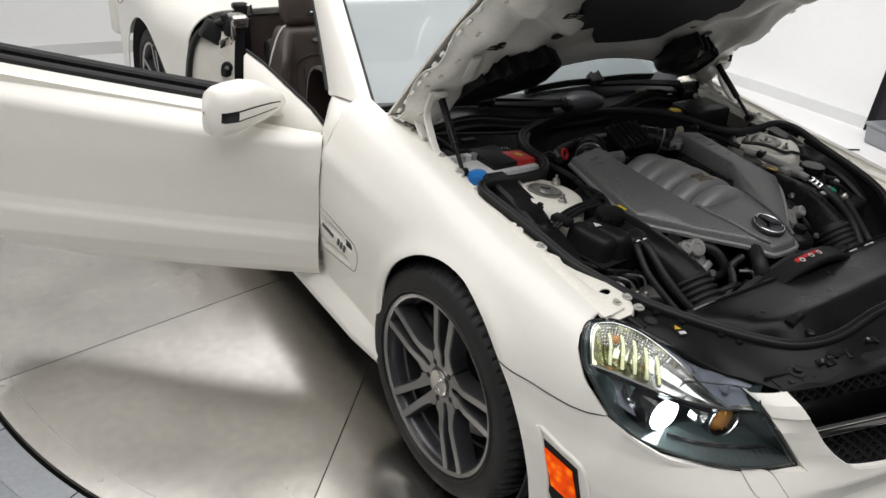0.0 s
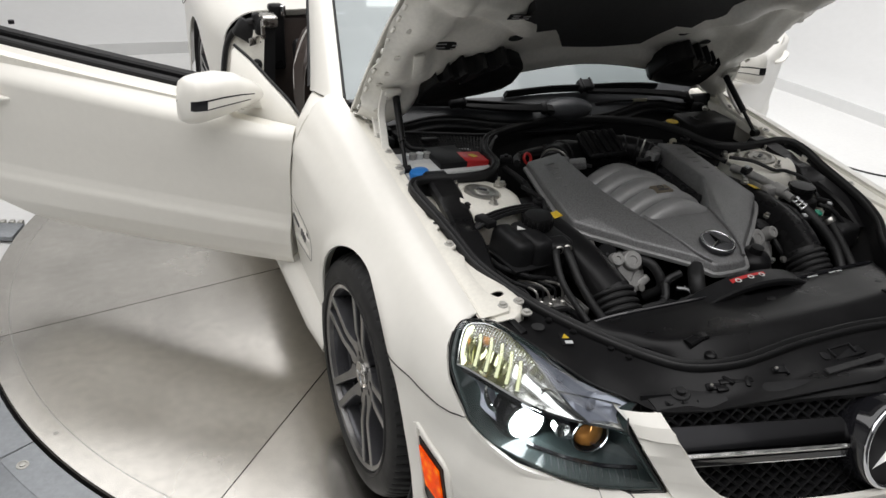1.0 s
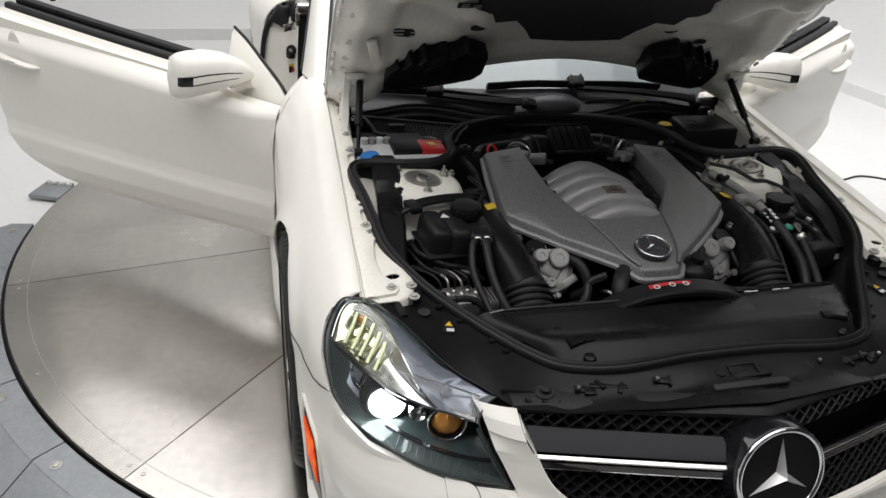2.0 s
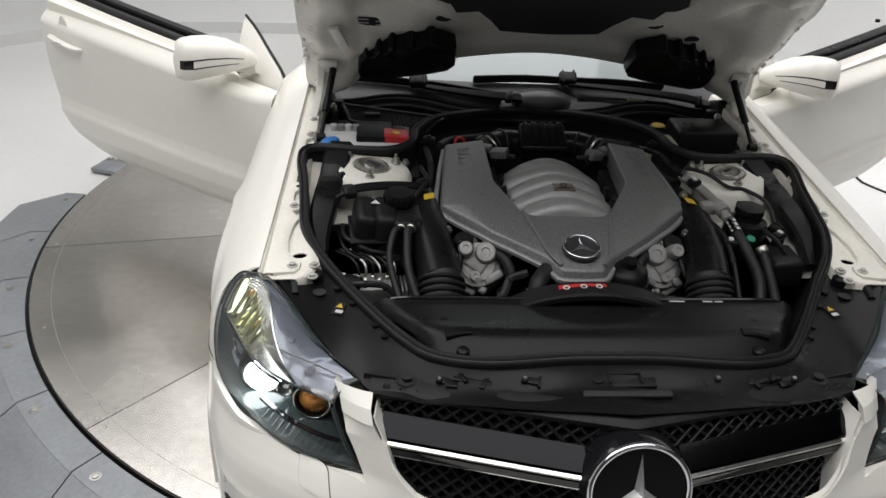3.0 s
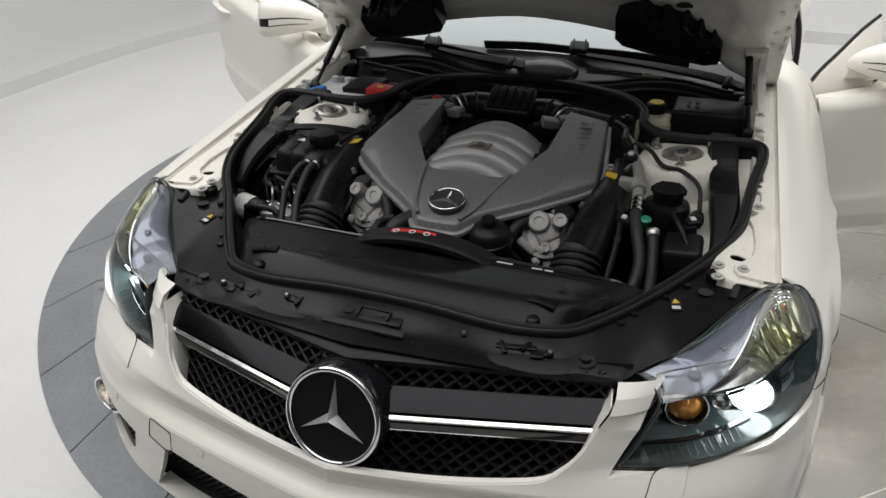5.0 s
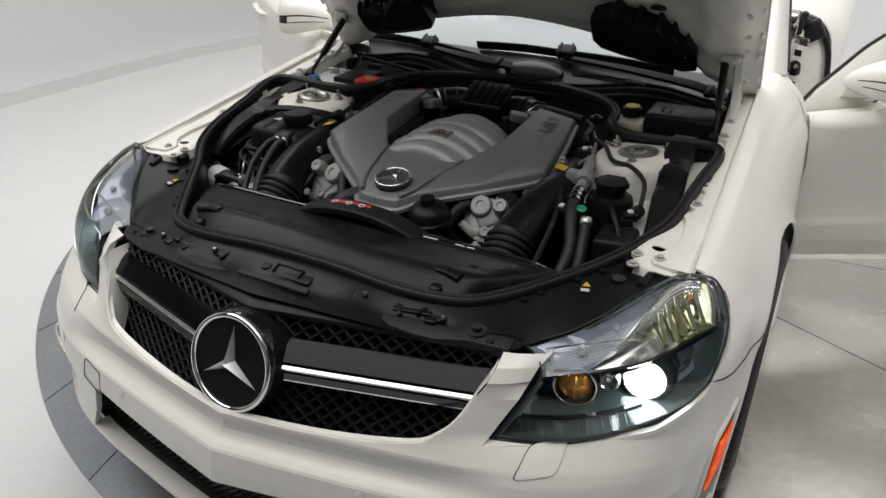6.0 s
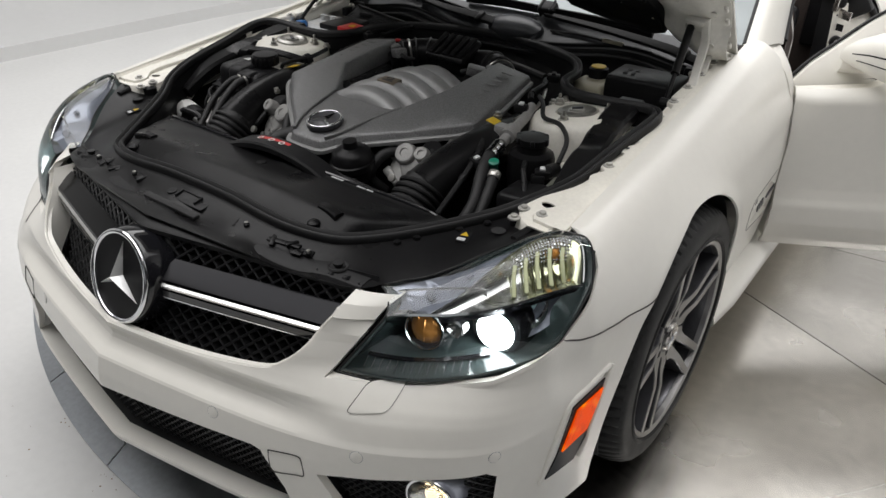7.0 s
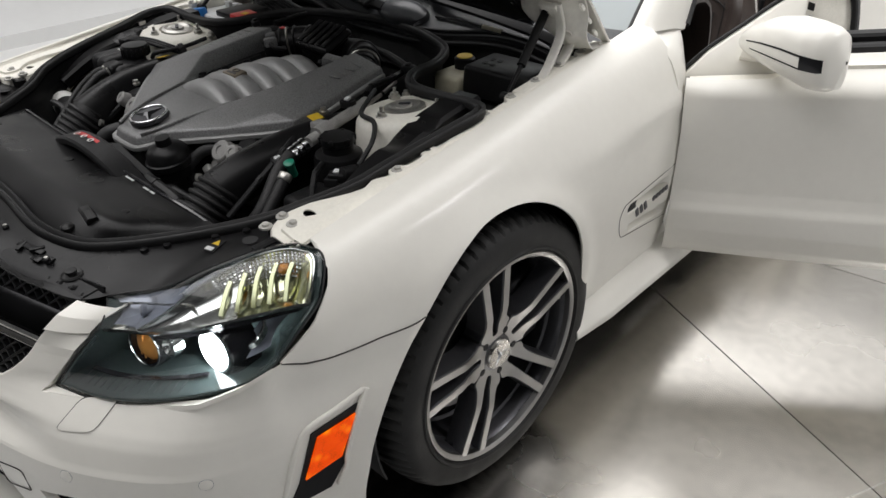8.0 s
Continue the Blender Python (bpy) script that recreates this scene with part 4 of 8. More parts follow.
def lower_intakes():
    yb = lambda x, z: float(np.interp(abs(x), G_X, G_Y)) + 0.045
    lo = part("lower_intake", shell(grid([[V(x, yb(x, 0) + 0.05, z) for x in np.linspace(-0.50, 0.50, 31)] for z in (0.20, 0.42)]), 0.004), M_DEEP, car, "black lower intake")
    part("intake_floor", shell(grid([[V(x, float(np.interp(abs(x), G_X, G_Y)) + d, z) for x in np.linspace(-0.50, 0.50, 41)] for d, z in ((0.026, 0.234), (0.05, 0.237), (0.10, 0.240))]), 0.003), M_DEEP, lo)
    part("lower_lip", shell(grid([[V(x, float(np.interp(abs(x), G_X, G_Y)) + d, z) for x in np.linspace(-0.476, 0.476, 41)] for d, z in ((-0.0115, 0.233), (-0.009, 0.2375), (0.0, 0.2385), (0.028, 0.236))]), 0.004), M_PAINT, lo, "white lower lip")
    intake_mesh("intake_mesh", INTAKE_OUT, yb, -0.48, 0.48, 0.238, 0.388, 0.019, lo, 0.0028)
    for s in (1, -1):
        gy = lambda x: float(np.interp(x, G_X, G_Y))
        fi = part("fog_intake", side(shell(grid([[V(x, gy(x) + d, z) for x in np.linspace(0.47, 0.80, 18)] for d, z in ((0.020, 0.236), (0.10, 0.232), (0.105, 0.30), (0.10, 0.400), (0.020, 0.402))]), 0.004), s), M_DEEP, car, "black fog-lamp intake")
        poly = FOG_OUT if s > 0 else [(-x, z) for x, z in FOG_OUT]
        x0, x1 = (0.50, 0.78) if s > 0 else (-0.78, -0.50)
        intake_mesh("fog_mesh", poly, lambda x, z: float(np.interp(abs(x), G_X, G_Y)) + 0.022, x0, x1, 0.247, 0.388, 0.019, fi, 0.0028)
        # lamp at the opening's upper outer corner, in a pale pod that stands proud of the mesh
        d = V(0.20 * s, -1, 0.06).normalized()
        fm = axis_to(d, (0.694 * s, -0.742, 0.332))
        fog = part("fog_lamp", lathe([(0.052, -0.10), (0.053, -0.012), (0.0515, -0.004), (0.048, 0.0), (0.044, -0.001), (0.042, -0.006)], fm, 40, True), M_GREYLAMP, car, "round lit fog lamp in a grey pod")
        part("trim_ring", torus(fm @ Matrix.Translation((0, 0, -0.001)), 0.0465, 0.0030, 40, 8), M_CHROME, fog, "bright ring")
        part("reflector", lathe([(0.043, -0.003), (0.038, -0.024), (0.020, -0.040), (0.0, -0.042)], fm, 32), M_REFLECT, fog, "warm bright reflector")
        part("bulb", lathe([(0.022, -0.040), (0.024, -0.028), (0.016, -0.012), (0.0, -0.008)], fm, 20), M_FOG, fog, "warm lit bulb")
        part("lens", lathe([(0.0435, -0.003), (0.032, 0.005), (0.016, 0.009), (0.0, 0.010)], fm, 32), M_LENS, fog, "clear lens")


for s in (1, -1):
    wing(s)
bumper()
for s in (1, -1):
    marker(s)
grille()
lower_intakes()

# ---- the car: wheels, doors, bonnet, glass, lamps ----
def wheel(s, y):
    """A wheel with five twin spokes; its outer face looks along +x before it is turned to its side."""
    cx = 0.867
    m = Matrix.Translation((cx, y, AX)) @ axis_to((1, 0, 0))
    fix = lambda bm: side(bm, s)
    # tyre: block tread with cross grooves over the shoulder, three ring grooves, a kerb rib by the rim
    prof = [(0.250, -0.240), (0.285, -0.252), (0.312, -0.247), (0.326, -0.229), (0.330, -0.196), (0.330, -0.186), (0.322, -0.185), (0.322, -0.176), (0.330, -0.175), (0.3305, -0.135), (0.322, -0.134), (0.322, -0.125), (0.3305, -0.124), (0.330, -0.088), (0.322, -0.087), (0.322, -0.079), (0.330, -0.078), (0.329, -0.058), (0.326, -0.038), (0.319, -0.018), (0.310, -0.006), (0.300, 0.001), (0.287, 0.004), (0.272, 0.004), (0.262, 0.003), (0.259, 0.0065), (0.254, 0.0065), (0.2515, 0.001), (0.249, -0.008)]
    seg = 280
    rows = []
    for i, (r, h) in enumerate(prof):
        row = []
        for k in range(seg):
            a = 2 * math.pi * k / seg + (0.016 * math.sin(60 * h) if i < 21 else 0)
            deep = k % 4 == 0 and (12 < i < 20 or 1 < i < 6)
            groove = (0.008 if i < 18 else 0.0045) if deep else 0.004 if (k % 8 == 2 and 7 < i < 14) else 0
            q = m @ V((r - groove) * math.cos(a), (r - groove) * math.sin(a), h - (0.003 if deep and i > 17 else 0))
            q.z = max(q.z, 0.001)
            row.append(q)
        rows.append(row)
    bm = grid(rows, wrap=True)
    bmesh.ops.recalc_face_normals(bm, faces=bm.faces[:])
    wh = part("wheel", fix(bm), M_TYRE, car, "low-profile tyre on a grey alloy wheel", 24)
    part("rim", fix(lathe([(0.2485, -0.012), (0.2420, -0.010), (0.2350, -0.016), (0.2315, -0.030), (0.2290, -0.052), (0.2215, -0.056), (0.2185, -0.12), (0.2120, -0.126), (0.2090, -0.19), (0.246, -0.22)], m, 96, True)), M_RIM, wh, "dark grey rim barrel")
    part("rim_lip", fix(lathe([(0.2495, -0.010), (0.2505, -0.003), (0.2475, 0.001), (0.2400, -0.0005), (0.2365, -0.003), (0.2350, -0.018)], m, 96, True)), M_SPOKE, wh, "machined silver rim lip")
    part("brake_disc", fix(lathe([(0.06, -0.11), (0.178, -0.11), (0.178, -0.135), (0.06, -0.135)], m, 48, True)), M_STEEL, wh)
    part("hub_plate", fix(lathe([(0.0, -0.105), (0.10, -0.108), (0.11, -0.150), (0.22, -0.170)], m, 40, True)), M_DEEP, wh)
    part("brake_caliper", fix(join(box((0.10, 0.20, 0.07), m @ pose(0.145, 0.02, -0.10, 0, 0, 8), 0.018, 3), lathe([(0.024, -0.01), (0.022, 0.008), (0.0, 0.010)], m @ pose(0.15, 0.055, -0.066), 16), lathe([(0.024, -0.01), (0.022, 0.008), (0.0, 0.010)], m @ pose(0.15, -0.025, -0.066), 16))), M_BARREL, wh, "grey brake caliper")

    # half of a twin spoke: from its inner slot out to its outer flank, by the radius
    outer = [(0.040, 0.0290), (0.060, 0.0436), (0.070, 0.0492), (0.076, 0.0478), (0.084, 0.0410), (0.094, 0.0380), (0.108, 0.0362), (0.15, 0.0388), (0.20, 0.0430), (0.238, 0.0465)]
    inner = [(0.040, 0.0), (0.055, 0.0), (0.056, 0.0035), (0.062, 0.0062), (0.080, 0.0075), (0.095, 0.0092), (0.115, 0.0115), (0.15, 0.0150), (0.20, 0.0192), (0.238, 0.0222)]
    height = [(0.036, -0.0290), (0.060, -0.0275), (0.085, -0.0235), (0.110, -0.0165), (0.125, -0.0125), (0.16, -0.0095), (0.20, -0.0065), (0.238, -0.003)]
    radii = [0.040, 0.055, 0.056, 0.058, 0.062, 0.068, 0.071, 0.075, 0.080, 0.084, 0.088, 0.092, 0.097, 0.103, 0.110, 0.118, 0.128, 0.145, 0.17, 0.20, 0.222, 0.238]
    def half(lift, thick, edge, inset=0.0):
        rows = []
        for r in radii:
            a, b, h = tab(r, inner), tab(r, outer) - inset, tab(r, height) + lift
            a += inset if a > 1e-4 else 0.0
            e = min(edge, (b - a) * 0.3)
            ea = e if a > 1e-4 else 0.0
            eb = e if b < r * 0.72 else 0.0
            rows.append([V(r, a, h - thick), V(r, a + ea * 0.25, h - 0.0022 * (ea > 0)), V(r, a + ea, h), V(r, (a + b) / 2, h), V(r, b - eb, h), V(r, b - eb * 0.25, h - 0.0022 * (eb > 0)), V(r, b + (0.004 if r > 0.09 and not inset else 0), h - thick)])
        bm = grid(rows)
        bmesh.ops.recalc_face_normals(bm, faces=bm.faces[:])
        return outward(bm, (0, 0, 1))
    def twin(lift, thick, edge, inset=0.0):
        a, b = half(lift, thick, edge, inset), half(lift, thick, edge, inset)
        for v in b.verts:
            v.co.y = -v.co.y
        bmesh.ops.reverse_faces(b, faces=b.faces[:])
        bm = join(a, b)
        bmesh.ops.remove_doubles(bm, verts=bm.verts[:], dist=1e-5)
        return bm
    body = mesh_of("spoke", twin(0.0, 0.048, 0.003), M_RIM)
    face = mesh_of("spoke_face", twin(0.0014, 0.0050, 0.0004, 0.0024), M_SPOKE)
    start = radians(27 if s > 0 else 22)
    for k in range(5):
        turn = m @ Matrix.Rotation(start + k * 2 * math.pi / 5, 4, "Z")
        sp = new("spoke", body)
        sp.parent = wh
        sp.matrix_basis = turn if s > 0 else mirror_pose(turn)
        sf = new("spoke_face", face)
        sf.parent = sp
        sf["label"] = "diamond-cut spoke face"
        bolt_at = m @ Matrix.Rotation(start + (k + 0.5) * 2 * math.pi / 5, 4, "Z") @ V(0.056, 0, -0.0275)
        part("wheel_bolt", fix(lathe([(0.0085, -0.001), (0.0085, 0.0012), (0.006, 0.0014), (0.0055, 0.0008), (0.0, 0.0008)], axis_to((1, 0, 0), bolt_at), 12)), M_DEEP, wh)
    part("hub", fix(lathe([(0.046, -0.055), (0.046, -0.028), (0.040, -0.0265), (0.0, -0.0265)], m, 40)), M_RIM, wh)
    part("centre_cap", fix(lathe([(0.0365, -0.03), (0.036, -0.0215), (0.033, -0.0185), (0.0300, -0.0192), (0.0, -0.0185)], m, 40)), M_SILVER, wh, "silver centre cap with emblem")
    part("cap_star", fix(star_shape(m @ Matrix.Translation((0, 0, -0.0190)) @ Matrix.Rotation(0.5, 4, "Z"), 0.031, 0.005, 0.0058)), M_CHROME, wh)
    part("valve", fix(tube([m @ V(0.226, 0.045, -0.03), m @ V(0.205, 0.043, -0.014)], 0.004, 8, 4)), M_STEEL, wh)
    return wh


def mirror_pose(m):
    """The turn of m seen in a mirror across x = 0, for a mesh that is its own mirror image."""
    f = Matrix.Diagonal((-1, 1, 1, 1))
    q = f @ m @ Matrix.Diagonal((1, -1, 1, 1))
    return q


for y in (0.0, 2.56):
    for s in (1, -1):
        wheel(s, y)

# -- doors --
HINGE, DOOR_OPEN = V(0.858, 0.694, 0), {1: 59.0, -1: 54.3}


def belt(u):
    return 0.757 + 0.085 * u if u < 0.21 else 0.7985 + 0.083 * u if u > 0.27 else 0.775 + 0.0459 * (u - 0.21) / 0.06


def door_x(u, z):
    """Outer skin of the shut door, outward from its lower edge."""
    crease, low = 0.737 + 0.066 * u, 0.428 + 0.020 * u
    x = tab(z, [(0.282, -0.006), (0.31, 0.010), (0.36, 0.021), (low - 0.012, 0.0225), (low + 0.008, 0.0155), (low + 0.04, 0.0095), (0.56, 0.011), (0.66, 0.017), (crease - 0.014, 0.0185), (crease - 0.002, 0.0125), (crease + 0.012, -0.002), (crease + 0.045, -0.046), (crease + 0.075, -0.076), (1.0, -0.20)])
    return x - 0.012 * ((u - 0.55) / 0.6) ** 2 - 0.03 * (1 - smooth(u, 0.0, 0.06)) * smooth(z, 0.60, 0.74)


def door_edge_u(z):
    return tab(z, [(0.282, 0.80), (0.290, 0.93), (0.31, 1.00), (0.345, 1.10), (0.38, 1.165), (0.44, 1.215), (0.52, 1.235), (0.60, 1.243), (0.80, 1.235), (1.0, 1.225)])


def door(s):
    turn = Matrix.Translation(HINGE) @ Matrix.Rotation(radians(-DOOR_OPEN[s]), 4, "Z")
    def place(bm):
        bm.transform(turn)
        return side(bm, s)
    rows = []
    for v in np.linspace(0, 1, 96):
        row = []
        for f in np.linspace(0, 1, 40):
            zt = belt(f * 1.22) - 0.006
            z = 0.282 + (zt - 0.282) * v
            u = f * door_edge_u(z)
            zt = belt(u) - 0.006
            z = 0.282 + (zt - 0.282) * v
            row.append(V(door_x(u, z), u, z))
        rows.append(row)
    d = part("door", place(shell(grid(rows, flip=True), 0.008)), M_PAINT, car, "open white door seen from outside", 50)
    # inner side: trim panel and the white frame edge
    def inner(off, u0, u1, z0, top, n=20):
        rr = []
        for v in np.linspace(0, 1, 14):
            r = []
            for f in np.linspace(0, 1, n):
                zz = z0 + (belt(f * 1.2) + top - z0) * v
                uu = u0 + (min(u1, door_edge_u(zz) - 0.012) - u0) * f
                r.append(V(off - 0.02 * math.sin(math.pi * v) * math.sin(math.pi * f), uu, zz))
            rr.append(r)
        return grid(rr)
    part("inner_frame", place(shell(inner(-0.085, 0.01, 1.24, 0.292, -0.012), -0.06)), M_WHITE, d, "white inner door frame")
    part("trim_panel", place(shell(inner(-0.10, 0.05, 1.19, 0.33, 0.0), 0.03)), M_LEATHER, d, "dark door trim")
    # window sill strip
    st = [V(door_x(u, belt(u)) - 0.014, u, belt(u) + 0.003) for u in np.linspace(0.285, 1.225, 12)]
    part("window_strip", place(strap(st, 0.030, 0.024, 30)), M_RUBBER, d, "black window strip")
    st2 = [V(door_x(u, belt(u)) - 0.055, u, belt(u) + 0.016) for u in np.linspace(0.285, 1.20, 12)]
    part("inner_strip", place(strap(st2, 0.045, 0.030, 30)), M_SATIN, d)
    part("lock_knob", place(lathe([(0.010, 0), (0.010, 0.012), (0.0, 0.014)], Matrix.Translation((door_x(1.1, 0.95) - 0.05, 1.10, belt(1.1) + 0.03)), 12)), M_BLACK, d)
    # sail panel before the mirror
    ou = [(-0.012, 0.738), (0.22, 0.756), (0.258, 0.800), (0.264, 0.88), (0.268, 0.935), (0.260, 0.947), (0.20, 0.912), (0.125, 0.856), (0.05, 0.802)]
    mm = Matrix(((0, 0, 1, 0), (1, 0, 0, 0), (0, 1, 0, 0), (0, 0, 0, 1)))
    sail = prism(ou, -0.016, 0.0, mm, 0.004)
    for v in sail.verts:
        v.co.x += -0.098 - 0.43 * (v.co.z - 0.755) + 0.12 * max(0, v.co.y) * (0.95 - v.co.z)
    part("sail_panel", place(sail), M_PAINT, d, "white triangular mirror base")
    part("sail_seal", place(tube([V(-0.10, -0.020, 0.742), V(-0.125, 0.045, 0.806), V(-0.148, 0.12, 0.860), V(-0.172, 0.20, 0.918), V(-0.186, 0.262, 0.954)], 0.005, 8, 20)), M_RUBBER, d)
    # handle in a shallow cup
    hx = lambda u, z: door_x(u, z)
    cup = lathe([(0.0, 0.0012), (0.052, 0.0012), (0.058, 0.0022), (0.060, 0.0004)], Matrix.Translation((hx(1.08, 0.745) - 0.0008, 1.085, 0.748)) @ axis_to((1, 0, 0)) @ Matrix.Diagonal((0.62, 1.7, 1, 1)), 36)
    part("handle_cup", place(cup), M_PAINT, d)
    part("handle", place(strap([V(hx(1.18, 0.75) - 0.004, 1.185, 0.756), V(hx(1.15, 0.75) + 0.022, 1.150, 0.755), V(hx(1.07, 0.75) + 0.030, 1.07, 0.748), V(hx(1.0, 0.74) + 0.022, 1.005, 0.739), V(hx(0.98, 0.74) - 0.004, 0.978, 0.735)], 0.012, 0.030, 24, (1, 0, 0))), M_PAINT, d, "body-coloured door handle")
    part("handle_chrome", place(strap([V(hx(1.15, 0.75) + 0.030, 1.140, 0.7555), V(hx(1.07, 0.75) + 0.0375, 1.07, 0.749), V(hx(1.0, 0.74) + 0.030, 1.010, 0.741)], 0.009, 0.016, 16, (1, 0, 0))), M_CHROME, d)
    # mirror: a tapered shell on a short arm
    mirror_on(s, d)
    # latch side detail
    return d


def mirror_on(s, d):
    # its outline, station by station, from the arm outward (world places of the left-hand one)
    c0, c1 = V(0.925, 0.842, 0.842), V(1.165, 0.760, 0.868)
    ax = (c1 - c0).normalized()
    fw = V(-0.32, -0.94, 0.02)
    fw = (fw - ax * fw.dot(ax)).normalized()
    up = fw.cross(ax) if fw.cross(ax).z > 0 else ax.cross(fw)
    st = [(-0.015, 0.012, 0.016, 0.0, -0.004), (0.0, 0.024, 0.030, 0.0, 0.0), (0.03, 0.038, 0.046, 0.0, 0.005), (0.09, 0.058, 0.062, 0.004, 0.008), (0.15, 0.070, 0.068, 0.003, 0.003), (0.20, 0.074, 0.066, 0.0, -0.007), (0.232, 0.071, 0.058, -0.006, -0.013), (0.250, 0.060, 0.042, -0.012, -0.016), (0.257, 0.040, 0.022, -0.015, -0.017), (0.258, 0.004, 0.004, -0.016, -0.017)]
    def ring(k, a, fat=1.0):
        t, h, w, of, ou = k
        ca, sa = math.cos(a), math.sin(a)
        e = 0.8
        return c0 + ax * t + up * (ou + h * fat * math.copysign(abs(sa) ** e, sa)) + fw * (of + w * fat * (math.copysign(abs(ca) ** e, ca)) * (1 if ca > 0 else 0.55))
    ks = [tuple(q) for q in np.array([[np.interp(t, [k[0] for k in st], [k[j] for k in st]) for j in range(5)] for t in np.linspace(-0.015, 0.258, 34)])]
    an = np.linspace(0, 2 * math.pi, 40, endpoint=False)
    bm = grid([[ring(k, a) for a in an] for k in ks], wrap=True)
    bmesh.ops.recalc_face_normals(bm, faces=bm.faces[:])
    part("mirror_housing", side(bm, s), M_PAINT, d, "white door mirror housing with a dark lamp strip", 50)
    # lamp strip: a dark fork on the front
    def band(a0, a1, k0, k1, fat):
        rows = []
        for k in ks[k0:k1]:
            rows.append([ring(k, a, fat) for a in np.linspace(a0, a1, 6)])
        b = grid(rows)
        bmesh.ops.recalc_face_normals(b, faces=b.faces[:])
        return b
    part("lamp_strip", side(join(band(-0.23, 0.07, 26, 32, 1.012), band(0.025, 0.07, 6, 27, 1.012), band(-0.23, -0.185, 8, 27, 1.012)), s), M_SCREEN, d, "dark mirror lamp strip")
    part("mirror_arm", side(loft([[V(0.900, 0.870, 0.775), V(0.985, 0.885, 0.782), V(1.02, 0.88, 0.79)], [V(0.915, 0.835, 0.80), V(0.975, 0.835, 0.80), V(1.02, 0.835, 0.805)], [V(0.915, 0.86, 0.85), V(0.97, 0.86, 0.85), V(1.02, 0.86, 0.85)]], 10, 10), s), M_PAINT, d)


for s in (1, -1):
    door(s)

# -- bonnet, propped open --
# along the bonnet: d runs from its rear corners forward, x across
HOOD_O, HOOD_DIR, HOOD_N = V(0, 0.585, 0.862), V(0, -0.712, 0.702), V(0, 0.702, 0.712)


def hood_pt(x, d, h=0.0):
    """h: outward from the skin's plane (minus: into the engine bay)."""
    camber = 0.055 * (1 - (x / 0.70) ** 2) * 0.9 + 0.03 * math.sin(math.pi * min(1, d / 1.25))
    return HOOD_O + V(x, 0, 0) + HOOD_DIR * d + HOOD_N * (h + camber - 0.02)


def hood_half(d):
    return tab(d, [(0, 0.702), (0.4, 0.703), (0.8, 0.69), (1.05, 0.66), (1.2, 0.60), (1.3, 0.50)])


def hood_rear(x):
    return 0.168 * (1 - (abs(x) / 0.70) ** 1.6)


def hood_in(x, d):
    """Depth of the pressed inner panel below the skin."""
    a = abs(x)
    w = hood_half(d)
    h = 0.030
    h += 0.020 * (1 - smooth(abs(a - (w - 0.10)), 0.03, 0.08))           # long side rib
    h -= 0.018 * (1 - smooth(w - a, 0.0, 0.045))
    h += 0.022 * (1 - smooth(abs(d - hood_rear(x) - 0.075), 0.02, 0.06)) # rear rib
    h -= 0.020 * (1 - smooth(d - hood_rear(x), 0.0, 0.03))
    diag = abs((d - 0.38) - 0.62 * (a - 0.22))
    h += 0.032 * (1 - smooth(diag, 0.02, 0.07)) * smooth(a, 0.2, 0.3)
    h += 0.016 * math.sin(x * 19 + d * 7) * math.sin(d * 23) * smooth(a, 0.25, 0.4)
    h += 0.012 * (1 - smooth(math.hypot(a - 0.52, (d - 0.26)), 0.02, 0.07))
    return h


